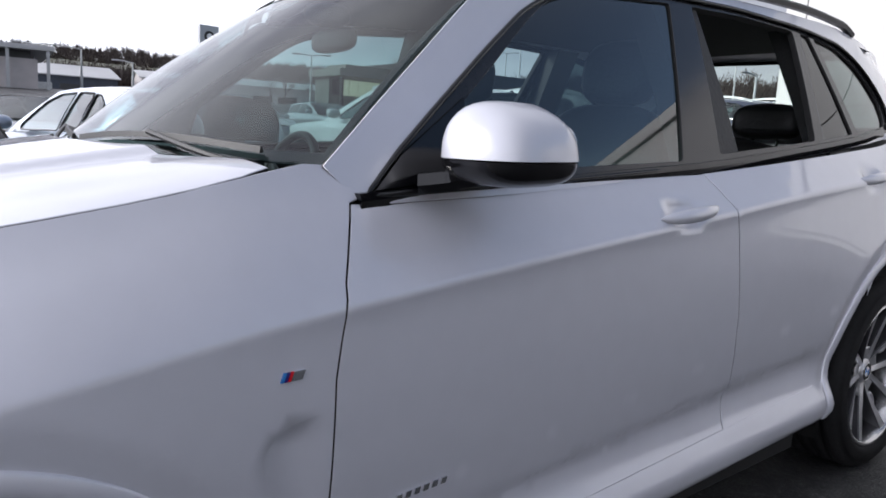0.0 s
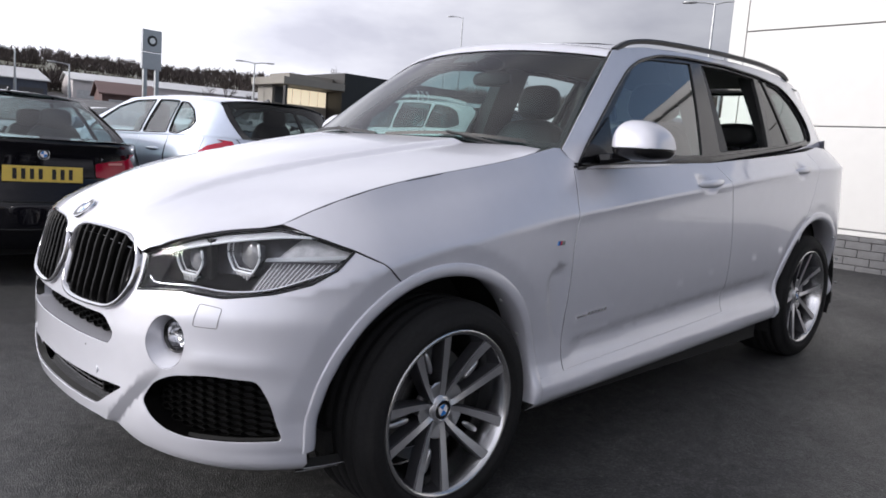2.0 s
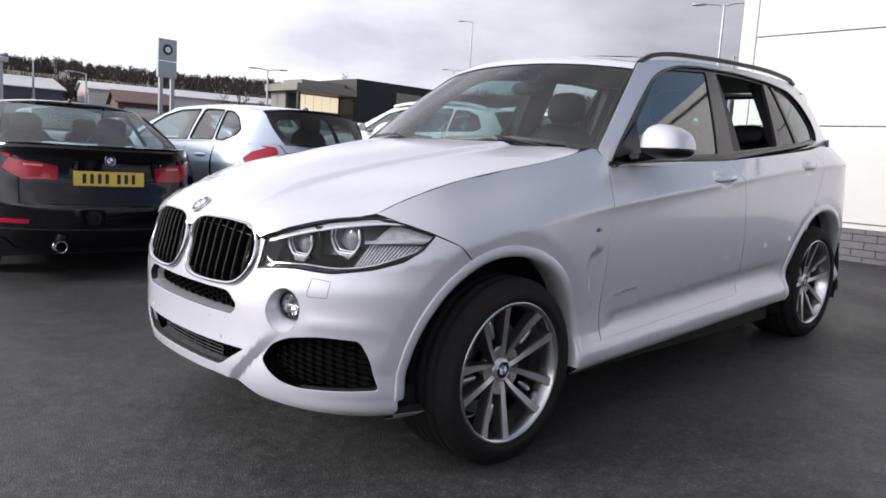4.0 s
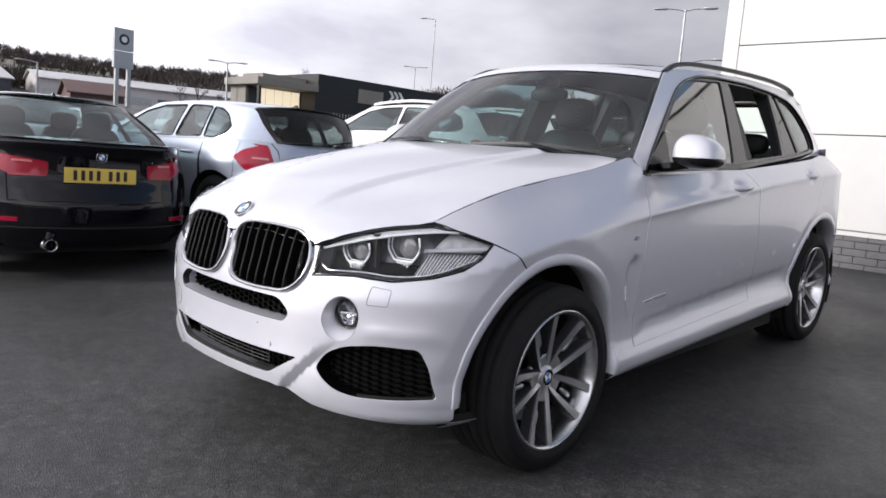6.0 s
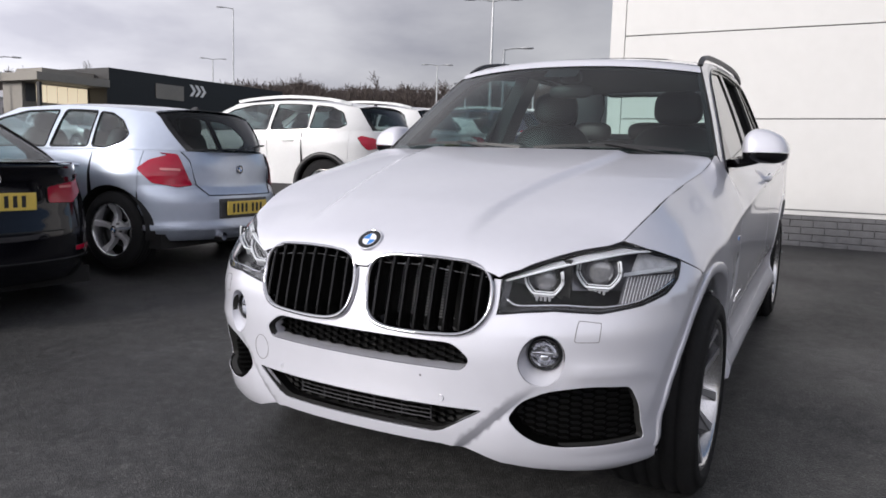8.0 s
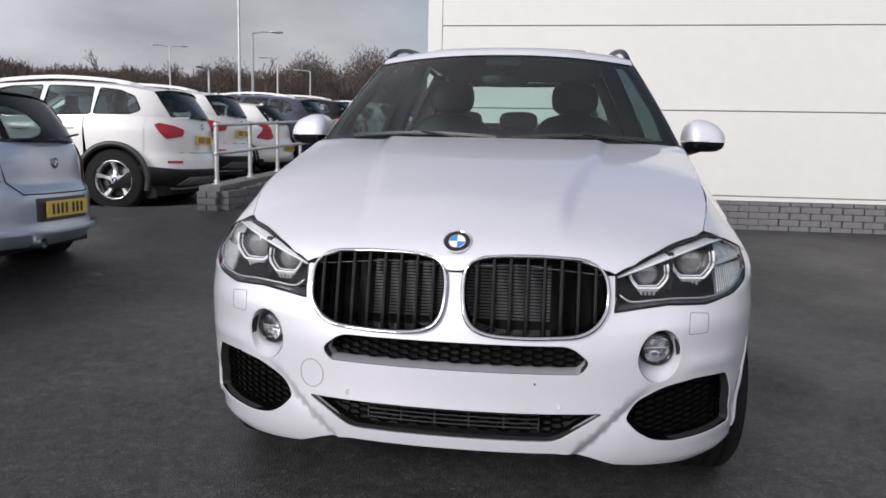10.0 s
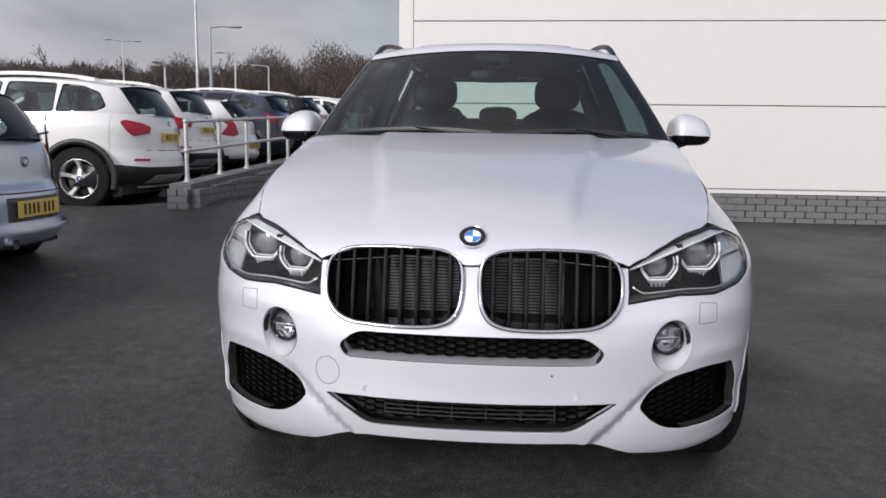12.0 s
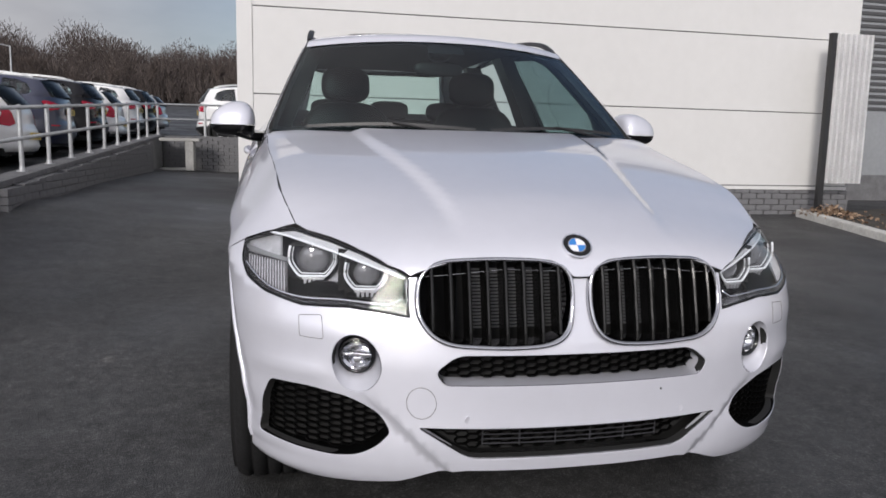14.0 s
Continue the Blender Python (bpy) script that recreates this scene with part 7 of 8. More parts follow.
line_on(car3, [Vector(rear_(ax(x, 0.615), 0.615)) + Vector((0, -0.001, 0)) for x in (-0.40, -0.2, 0, 0.2, 0.40)], M_VOID, "hatch_gap", 0.005)
roundel(car3, 0.038, pose(0, rear_(0, 0.83)[1] - 0.006, 0.83, 90, 0, 0), "roundel")
stick("plate_panel", [(-0.31, 0.42), (0.31, 0.42), (0.31, 0.585), (-0.31, 0.585)], M_GREYTRIM, 0.004, 0.01)
plate_bars(car3, 0, rear_(0, 0.50)[1] - 0.008, 0.505, 0.52, 0.115, M_PLATE)
stick("bumper_lip", [(-0.84, 0.335), (0.84, 0.335), (0.80, 0.375), (-0.80, 0.375)], M_SILVERBLUE, 0.035, 0.01)
bm = bmesh.new()
tube(bm, spline3([(0.02, 0.06, 1.00), (0.16, 0.10, 1.02), (0.34, 0.10, 1.045)]), 0.009, 6)
part("rear_wiper", bm, M_SATINBLACK, car3)
bm = bmesh.new()
lathe(bm, [(-0.01, 0.035), (0.1, 0.035)], "y", 16, False)
bm.transform(Matrix.Translation((-0.30, 0.02, 0.27)))
part("exhaust_pipe", bm, M_CHROME, car3)

# white off-roader behind the rail
def small_suv(name, mat, x, y, rz, label, fine, glass_mat=None, cladding=True):
    m = pose(x, y, 0, 0, 0, rz)
    c = m @ Vector((0, 2.0, 0))
    m.translation.z = ground_z(c.x, c.y)
    r, stick, rear_, ax = parked_car(name, SUV, mat, m, label, fine, glass_mat, True, cladding, "parked cars")
    for s in (1, -1):
        stick("tail_lamp", [(s * 0.46, 0.98), (s * 0.50, 0.90), (s * 0.70, 0.865), ("y", 0.30, 0.93, s), ("y", 0.36, 1.03, s), (s * 0.74, 1.055), (s * 0.58, 1.02)], M_RED, 0.010, 0.02, "red tail lamp")
        stick("reflector", [(s * 0.55, 0.60), (s * 0.55, 0.575), (s * 0.72, 0.575), (s * 0.72, 0.60)], M_RED, 0.006, 0.006)
    line_on(r, [Vector(rear_(ax(q, 0.70), 0.70)) + Vector((0, -0.001, 0)) for q in (-0.55, -0.3, 0, 0.3, 0.55)], M_VOID, "tailgate_gap")
    plate_bars(r, 0, rear_(0, 0.86)[1] - 0.004, 0.86, 0.53, 0.115, M_PLATE)
    roundel(r, 0.041, pose(0, rear_(0, 1.03)[1] - 0.006, 1.03, 90, 0, 0), "roundel")
    if cladding:
        stick("bumper_cladding", [(-0.90, 0.27), (0.90, 0.27), (0.90, 0.54), (0.6, 0.50), (-0.6, 0.50), (-0.90, 0.54)], M_SATINBLACK, 0.008, 0.02, "black plastic bumper apron")
        stick("skid_plate", [(-0.55, 0.30), (0.55, 0.30), (0.46, 0.40), (-0.46, 0.40)], M_STEEL, 0.014, 0.01, "silver skid plate")
    return r


small_suv("white_suv_parked", M_WHITE2, -4.15, 6.22, 95, "white compact off-roader with black plastic arches, behind the rail", True)


# ---- clad building behind the car ----
WALL_X0, WALL_X1, WALL_Y = -1.24, 6.72, 6.0
bm = bmesh.new()
box(bm, WALL_X0 + 0.02, WALL_X1 - 0.02, WALL_Y + 0.05, WALL_Y + 8.2, 0.74, 3.6)
wall = tagged(mesh_object("wall_south", bm, M_WALL), "tall white wall of flat cladding panels", "wall", kind="structure")
SEAMS = (0.745, 1.705, 2.655, 3.61)
for z0, z1 in zip(SEAMS, SEAMS[1:]):
    bm = bmesh.new()
    box(bm, WALL_X0 + 0.165, WALL_X1, WALL_Y, WALL_Y + 0.045, z0 + 0.006, z1 - 0.006, 0.004)
    part("cladding_panel", bm, M_WALL, wall)
    bm = bmesh.new()
    box(bm, WALL_X0, WALL_X0 + 0.045, WALL_Y + 0.17, WALL_Y + 8.2, z0 + 0.006, z1 - 0.006, 0.004)
    part("cladding_panel", bm, M_WALL, wall)
bm = bmesh.new()
box(bm, WALL_X0 - 0.008, WALL_X0 + 0.16, WALL_Y - 0.008, WALL_Y + 0.165, 0.70, 3.612, 0.004)
part("corner_trim", bm, M_WALL, wall)
bm = bmesh.new()
box(bm, WALL_X0 + 0.16, WALL_X1, WALL_Y - 0.022, WALL_Y + 0.02, 0.692, 0.735, 0.003)
part("drip_flashing", bm, M_WALL, wall)
bm = bmesh.new()
box(bm, WALL_X0 + 0.17, WALL_X1 - 0.01, WALL_Y + 0.008, WALL_Y + 0.044, 0.735, 0.751)
for z in SEAMS[1:-1]:
    box(bm, WALL_X0 + 0.17, WALL_X1 - 0.01, WALL_Y + 0.02, WALL_Y + 0.046, z - 0.008, z + 0.008)
part("seam_sealant", bm, M_SEAM, wall)
bm = bmesh.new()
box(bm, WALL_X0 - 0.06, WALL_X1 + 0.05, WALL_Y - 0.06, WALL_Y + 8.3, 3.614, 3.74, 0.01)
part("parapet", bm, M_WALL, wall)


def brick_band(host, p0, p1, z_low, z_high, name="brick", thick=0.10, course=0.075, length=0.225, limit=300, joint=0.010):
    """Bricks laid between two points of the plan from z_low to z_high (functions of the way along)."""
    p0, p1 = Vector(p0), Vector(p1)
    run = (p1 - p0).length
    ang = math.atan2(p1.y - p0.y, p1.x - p0.x)
    meshes = {}
    made = 0
    rnd = random.Random(5)
    base = min(z_low(0), z_low(1)) - 0.10
    top = max(z_high(0), z_high(1))
    rows = int((top - base) / course) + 1
    for r in range(rows):
        z = base + r * course
        x = -length / 2 * (r % 2)
        while x < run:
            a, b = max(0.0, x), min(run, x + length - joint)
            t = (a + b) / 2 / run
            if b - a > 0.03 and z + course > z_low(t) - 0.12 and z < z_high(t) - 0.02:
                h = min(course - joint, z_high(t) - z)
                key = (round(b - a, 2), round(h, 2))
                if key not in meshes:
                    bm = bmesh.new()
                    box(bm, 0, key[0], -thick, 0, 0, key[1], 0.003)
                    me = bpy.data.meshes.new(name)
                    bm.to_mesh(me)
                    bm.free()
                    me.materials.append(M_BRICK)
                    meshes[key] = me
                ob = new(name, meshes[key])
                ob.parent = host
                q = p0 + (p1 - p0) * (a / run)
                ob.matrix_world = Matrix.Translation((q.x, q.y, z)) @ Matrix.Rotation(ang, 4, "Z") @ Matrix.Translation((0, rnd.uniform(-0.002, 0.002), 0))
                made += 1
                if made >= limit:
                    return
            x += length


bm = bmesh.new()
box(bm, WALL_X0 + 0.05, WALL_X1, WALL_Y + 0.045, WALL_Y + 8.2, -0.1, 0.70)
plinth = tagged(mesh_object("wall_plinth", bm, M_MORTAR), "grey brick plinth under the white cladding", "wall", kind="structure")

# ---- low brick wall with the galvanised rail ----
RAIL_X = -3.4
post_y = [4.86 + 0.915 * i for i in range(10)]


def coping(y):
    return 0.76 + 0.056 * (y - 4.86)


bm = bmesh.new()
v = []
for y in (4.70, 14.25):
    for x, z in ((-3.49, -0.1), (-3.30, -0.1), (-3.30, coping(y) - 0.055), (-3.49, coping(y) - 0.055)):
        v.append(bm.verts.new((x, y, z)))
for f in ((0, 1, 2, 3), (4, 7, 6, 5), (0, 4, 5, 1), (1, 5, 6, 2), (2, 6, 7, 3), (3, 7, 4, 0)):
    bm.faces.new([v[i] for i in f])
low_wall = tagged(mesh_object("wall_retaining", bm, M_MORTAR), "low grey brick retaining wall that carries a rail", "wall", kind="structure")
for i in range(22):
    y0, y1 = 4.66 + i * 0.436, 4.66 + (i + 1) * 0.436 - 0.008
    bm = bmesh.new()
    box(bm, -3.515, -3.275, y0, y1, 0, 0.055, 0.004)
    for vv in bm.verts:
        vv.co.z += coping(vv.co.y) - 0.055
    part("coping_brick", bm, M_BRICK, low_wall)
bm = bmesh.new()
for y in (14.3,):
    box(bm, -3.53, -1.3, 14.30, 14.52, 0.0, 1.22)
cross = tagged(mesh_object("wall_cross", bm, M_MORTAR), "grey brick cross wall at the end of the alley", "wall", kind="structure")
bm = bmesh.new()
box(bm, -3.56, -1.26, 14.27, 14.55, 1.222, 1.27, 0.004)
part("coping", bm, M_BRICK, cross)


def railing():
    root = new("guard_rail")
    root.matrix_world = Matrix.Translation((RAIL_X, 4.86, coping(4.86)))
    tagged(root, "galvanised tube guard rail with two bars on a brick wall", "railing")
    inv = root.matrix_world.inverted()
    for y in post_y + [14.4]:
        bm = bmesh.new()
        x = RAIL_X
        lathe(bm, [(0.0, 0.055), (0.012, 0.055), (0.014, 0.032), (0.05, 0.030), (0.05, 0.024), (0.66, 0.024), (0.675, 0.018), (0.68, 0.0)], "z", 14)
        bm.transform(inv @ Matrix.Translation((x, y, coping(min(y, 14.2)))))
        post = part("post", bm, M_STEEL, root, smooth=False)
        for h in (0.34, 0.655):
            bm = bmesh.new()
            blob(bm, 0.033, 0.033, 0.033, (0, 0, 0), 2.0, 6, 10)
            bm.transform(inv @ Matrix.Translation((x, y, coping(min(y, 14.2)) + h)))
            part("ball_joint", bm, M_STEEL, post, smooth=True)
    for x in (-2.42, -1.5):
        bm = bmesh.new()
        lathe(bm, [(0.0, 0.055), (0.012, 0.055), (0.014, 0.03), (0.66, 0.024), (0.68, 0.0)], "z", 12)
        bm.transform(inv @ Matrix.Translation((x, 14.4, 1.27)))
        part("post", bm, M_STEEL, root)
    for h in (0.34, 0.655):
        bm = bmesh.new()
        path = [(RAIL_X, 4.86, coping(4.86) + h), (RAIL_X, 14.1, coping(14.1) + h), (RAIL_X + 0.02, 14.33, coping(14.2) + h), (RAIL_X + 0.15, 14.4, coping(14.2) + h), (-1.3, 14.4, coping(14.2) + h + 0.01)]
        tube(bm, [inv @ Vector(p) for p in path], 0.0215, 10)
        part("rail_bar", bm, M_STEEL, root, smooth=True)


railing()

# white step frame in the corner of the alley
bm = bmesh.new()
box(bm, 0, 0.78, 0, 0.5, 0.60, 0.66, 0.01)
frame_ob = mesh_object("white_step_frame", bm, M_CONCRETE)
frame_ob.matrix_world = Matrix.Translation((-3.22, 13.3, ground_z(-2.9, 13.5)))
tagged(frame_ob, "pale painted bench-like frame against the brick wall", "frame")
bm = bmesh.new()
box(bm, 0.50, 0.66, 0.02, 0.46, 0.0, 0.60, 0.008)
part("upright", bm, M_CONCRETE, frame_ob)
bm = bmesh.new()
box(bm, 0.0, 0.50, 0.03, 0.45, 0.0, 0.05, 0.008)
part("foot_slab", bm, M_CONCRETE, frame_ob)

# ---- right-hand end: corrugated screen, post, kerb ----
def corrugated():
    bm = bmesh.new()
    n = 84
    x0, x1 = 6.03, 6.60
    rows = []
    for j, z in enumerate((0.80, 1.25, 1.7, 2.2, 2.68)):
        rows.append([bm.verts.new((x0 + (x1 - x0) * i / n, 5.62 + 0.028 * max(-0.75, min(0.75, 1.6 * math.sin(2 * math.pi * i / 12))) + 0.004 * math.sin(3 * z + i * 0.4), z + 0.0)) for i in range(n + 1)])
    for r0, r1 in zip(rows, rows[1:]):
        for a, b, c, d in zip(r0, r0[1:], r1[1:], r1):
            bm.faces.new((a, b, c, d))
    bmesh.ops.solidify(bm, geom=bm.faces[:], thickness=0.002)
    m = material("white_corrugated_steel", (0.78, 0.78, 0.78), rough=0.4, var=0.1, var_scale=4)
    ob = mesh_object("corrugated_screen", bm, m)
    tagged(ob, "white corrugated steel fence panel beside the wall", "fence")
    bm = bmesh.new()
    box(bm, 5.945, 6.015, 5.55, 5.62, 0.25, 2.66, 0.004)
    box(bm, 5.94, 6.02, 5.545, 5.625, 2.66, 2.672, 0.002)
    part("post", bm, M_BLACKSTEEL, ob, "black square steel post")
    bm = bmesh.new()
    box(bm, 6.02, 6.60, 5.655, 5.70, 1.0, 1.04)
    part("fixing_rail", bm, M_BLACKSTEEL, ob)


corrugated()
kerb_path = [Vector((5.86 - 0.055 * d - 0.012 * d * d * 0.3, 5.75 - d, 0)) for d in [0.0, 0.9, 1.8, 2.7, 3.6, 4.5, 5.4, 6.3]]
for a, b in zip(kerb_path, kerb_path[1:]):
    bm = bmesh.new()
    d = (b - a)
    L_ = d.length - 0.008
    box(bm, 0, L_, -0.07, 0.07, -0.15, 0.085, 0.015)
    ob = mesh_object("kerb_stone", bm, M_CONCRETE)
    ob.matrix_world = Matrix.Translation((a.x, a.y, ground_z(a.x, a.y) + 0.01)) @ Matrix.Rotation(math.atan2(d.y, d.x), 4, "Z") @ Matrix.Rotation(math.atan2(ground_z(a.x, a.y) - ground_z(b.x, b.y), L_), 4, "Y")
    tagged(ob, "pale concrete kerb stone at the edge of the tarmac", "kerb", "kerb stones", "structure")
# soil strip behind the kerb
bm = bmesh.new()
def soil(s, t):
    y = 5.85 - 6.2 * t
    x = 5.93 - 0.055 * (5.75 - y) + 1.6 * s
    return Vector((x, y, ground_z(x, y) + 0.05 + 0.05 * noise.noise((x * 3, y * 3, 1)) + 0.05 * s))
patch(bm, soil, 12, 40)
tagged(mesh_object("soil_strip", bm, material("dark_soil", (0.035, 0.03, 0.024), rough=0.95, var=0.4, var_scale=8, bump=0.8, bump_scale=25), smooth=True), "strip of dark soil behind the kerb", "soil", kind="structure")
# dry leaves gathered at the post
rnd = random.Random(11)
bm = bmesh.new()
for i in range(420):
    if i < 300:
        x, y = 6.0 + rnd.gauss(0.05, 0.16), 5.38 + rnd.gauss(0, 0.14)
    else:
        x, y = rnd.uniform(5.9, 7.0), rnd.uniform(3.0, 5.7)
    z = ground_z(x, y) + 0.085 + 0.13 * rnd.random() * math.exp(-((x - 6.0) ** 2 + (y - 5.4) ** 2) / 0.05)
    s = rnd.uniform(0.018, 0.042)
    m = Matrix.Translation((x, y, z)) @ Euler((rnd.uniform(-1, 1), rnd.uniform(-1, 1), rnd.uniform(0, 6.3))).to_matrix().to_4x4()
    pts = [bm.verts.new(m @ Vector(p)) for p in ((-s, 0, 0), (0, -s * 0.5, s * 0.2), (s, 0, 0), (0, s * 0.5, s * 0.25))]
    bm.faces.new(pts)
def leaf_mat():
    m = material("dry_leaves", (0.20, 0.12, 0.07), rough=0.8)
    n, l = m.node_tree.nodes, m.node_tree.links
    g, r = n.new("ShaderNodeNewGeometry"), n.new("ShaderNodeValToRGB")
    r.color_ramp.elements[0].color, r.color_ramp.elements[1].color = (0.07, 0.035, 0.02, 1), (0.34, 0.24, 0.16, 1)
    l.new(g.outputs["Random Per Island"], r.inputs["Fac"])
    l.new(r.outputs["Color"], n["Principled BSDF"].inputs["Base Color"])
    return m
tagged(mesh_object("fallen_leaves", bm, leaf_mat()), "brown fallen leaves heaped by the fence post", "leaves", kind="stuff")

# grey building beyond the screen
bm = bmesh.new()
box(bm, 7.2, 17.0, 12.0, 20.0, 0.0, 7.0)
gb = tagged(mesh_object("grey_unit", bm, material("grey_sheet_cladding", (0.22, 0.23, 0.24), rough=0.5, var=0.1, var_scale=1)), "grey ribbed industrial unit behind the fence", "building")
for i in range(34):
    bm = bmesh.new()
    box(bm, 7.2, 17.0, 11.97, 12.0, 2.2 + i * 0.14, 2.2 + i * 0.14 + 0.07)
    part("cladding_rib", bm, M_GREYTRIM, gb)
bm = bmesh.new()
box(bm, 6.72, 12.0, 7.6, 7.75, 0.2, 0.85)
tagged(mesh_object("wall_garden", bm, M_BRICK), "low dark brick wall behind the fence", "wall", kind="structure")
for i in range(12):
    bm = bmesh.new()
    tube(bm, [Vector((6.9 + 0.35 * i, 8.6, 0.6)), Vector((6.9 + 0.35 * i, 8.6, 2.1))], 0.018, 6)
    ob = mesh_object("fence_bar", bm, M_BLACKSTEEL)
    tagged(ob, "black steel fence bar behind the low wall", "fence", "fence bars")

# plain dealership wall that closes the yard behind the camera
bm = bmesh.new()
box(bm, 13.0, 13.4, -26.0, 9.0, -0.6, 2.0)
tagged(mesh_object("wall_east", bm, material("beige_render", (0.36, 0.34, 0.30), rough=0.8, var=0.08, var_scale=0.6)), "plain beige rendered wall across the yard", "wall", kind="structure")

# ---- rows of parked cars ----
small_suv("white_crossover", M_WHITE2, -4.72, 8.75, 91, "white compact crossover parked in the row behind the rail", False)
def small_hatch(name, mat, x, y, rz, label):
    m = pose(x, y, 0, 0, 0, rz)
    c = m @ Vector((0, 2.0, 0))
    m.translation.z = ground_z(c.x, c.y)
    r, stick, rear_, ax = parked_car(name, HATCH, mat, m, label, False, None, False, False, "parked cars")
    for s in (1, -1):
        stick("tail_lamp", [(s * 0.47, 0.70), (s * 0.60, 0.66), (s * 0.76, 0.69), ("y", 0.30, 0.82, s), ("y", 0.29, 0.88, s), (s * 0.72, 0.955), (s * 0.56, 0.945), (s * 0.52, 0.88)], M_RED, 0.010, 0.02, "red tail lamp")
    plate_bars(r, 0, rear_(0, 0.50)[1] - 0.008, 0.505, 0.52, 0.115, M_PLATE)
    return r
small_hatch("white_hatchback", M_WHITE2, -4.85, 11.15, 90, "white hatchback parked in the row behind the rail")
small_suv("navy_estate", M_DARKBLUE, -4.85, 13.55, 90, "dark navy estate car with bright window trim, parked in the row", False, None, False)
small_suv("black_suv", M_BLACKPAINT, -4.75, 15.95, 90, "black off-roader parked in the row behind the rail", False, None, False)
small_hatch("white_hatchback", M_WHITE2, -4.8, 18.4, 90, "white hatchback parked far down the row")
small_suv("white_suv_far", M_WHITE2, -4.8, 20.9, 90, "white off-roader parked far down the row", False)
small_suv("black_suv", M_BLACKPAINT, -4.8, 23.4, 90, "black off-roader parked far down the row", False, None, False)
small_hatch("silver_hatchback", M_SILVER, -4.8, 26.0, 90, "silver hatchback parked far down the row")
small_suv("white_suv_far", M_WHITE2, -2.95, 17.6, -90, "white off-roader parked across the end of the alley", False)
# second row, facing the yard
small_hatch("dark_grey_hatchback", M_DARKGREY, -15.2, 2.5, -92, "dark grey car parked nose-on in the second row")
small_hatch("white_hatchback", M_WHITE2, -19.0, 5.4, -92, "white hatchback parked nose-on in the second row")
small_suv("white_suv_far", M_WHITE2, -12.0, -0.6, 90, "white off-roader parked tail-on in the second row", False)
small_hatch("silver_hatchback", M_SILVER, -22.0, 9.5, -92, "silver hatchback in the far row")
small_hatch("silver_hatchback", M_SILVER, -22.0, 12.2, -92, "silver hatchback in the far row")
small_hatch("dark_grey_hatchback", M_DARKGREY, -22.0, 20.0, -92, "dark grey hatchback in the far row")

# ---- lamp posts ----
def street_lamp(x, y, top, heads=1, rot=0.0, r=0.07, arm=0.9):
    z0 = ground_z(x, y)
    root = new("street_lamp")
    root.matrix_world = pose(x, y, z0, 0, 0, rot)
    tagged(root, "grey steel street lamp on a tapered column", "street lamp", "street lamps")
    h = top - z0
    bm = bmesh.new()
    lathe(bm, [(0, r * 1.6), (1.1, r * 1.6), (1.15, r * 1.15), (h, r * 0.7), (h + 0.03, 0.001)], "z", 12)
    part("column", bm, M_STEEL, root, smooth=False)
    for s in ((1, -1) if heads == 2 else (-1,)):
        bm = bmesh.new()
        tube(bm, [Vector((0, 0, h - 0.05)), Vector((s * arm * 0.5, 0, h + 0.04)), Vector((s * arm, 0, h + 0.06))], r * 0.55, 8)
        part("arm", bm, M_STEEL, root)
        bm = bmesh.new()
        blob(bm, 0.36, 0.14, 0.06, (s * (arm + 0.25), 0, h + 0.06), 2.6, 8, 14)
        part("lamp_head", bm, M_STEEL, root, smooth=True)


for x, y, top, heads, rot in ((-49.0, 48.4, 14.3, 1, 35), (-14.95, 31.8, 9.2, 2, 20), (-14.6, 32.6, 6.9, 1, 200), (-63.3, 59.7, 11.8, 2, 40), (-33.2, 58.7, 9.95, 2, 25), (-21.2, 53.2, 8.2, 1, 20), (-22.0, 63.5, 8.4, 1, 20), (-19.4, 37.7, 5.6, 1, 90), (-60.3, 10.0, 6.7, 2, 80), (-59.3, 13.0, 6.6, 1, 80), (-57.9, 16.3, 5.9, 1, 80), (-50.0, 27.3, 7.2, 2, 60)):
    street_lamp(x, y, top, heads, rot)

# ---- sign pylon ----
def pylon():
    root = new("sign_pylon")
    z0 = ground_z(-48.3, 18.6)
    root.matrix_world = pose(-48.3, 18.6, z0, 0, 0, 96)
    tagged(root, "tall grey sign pylon with a round dark emblem on two posts", "sign")
    h = 8.1 - z0
    for x in (-0.42, 0.42):
        bm = bmesh.new()
        box(bm, x - 0.13, x + 0.13, -0.10, 0.10, 0, h - 2.4, 0.02)
        part("post", bm, M_STEEL, root)
    bm = bmesh.new()
    box(bm, -0.68, 0.68, -0.14, 0.14, h - 1.45, h, 0.02)
    part("upper_panel", bm, material("silver_sign_face", (0.42, 0.43, 0.45), rough=0.4, metal=0.3, var=0.05), root)
    bm = bmesh.new()
    box(bm, -0.68, 0.68, -0.14, 0.14, h - 2.6, h - 1.5, 0.02)
    part("lower_panel", bm, bpy.data.materials["silver_sign_face"], root)
    bm = bmesh.new()
    lathe(bm, [(-0.17, 0.001), (-0.17, 0.30), (-0.14, 0.36), (-0.13, 0.36)], "y", 28)
    bm.transform(Matrix.Translation((0, 0, h - 0.72)))
    part("emblem", bm, M_SATINBLACK, root)
    bm = bmesh.new()
    lathe(bm, [(-0.18, 0.001), (-0.18, 0.20), (-0.171, 0.20)], "y", 24)
    bm.transform(Matrix.Translation((0, 0, h - 0.72)))
    part("emblem_middle", bm, M_ENAMEL, root)


pylon()

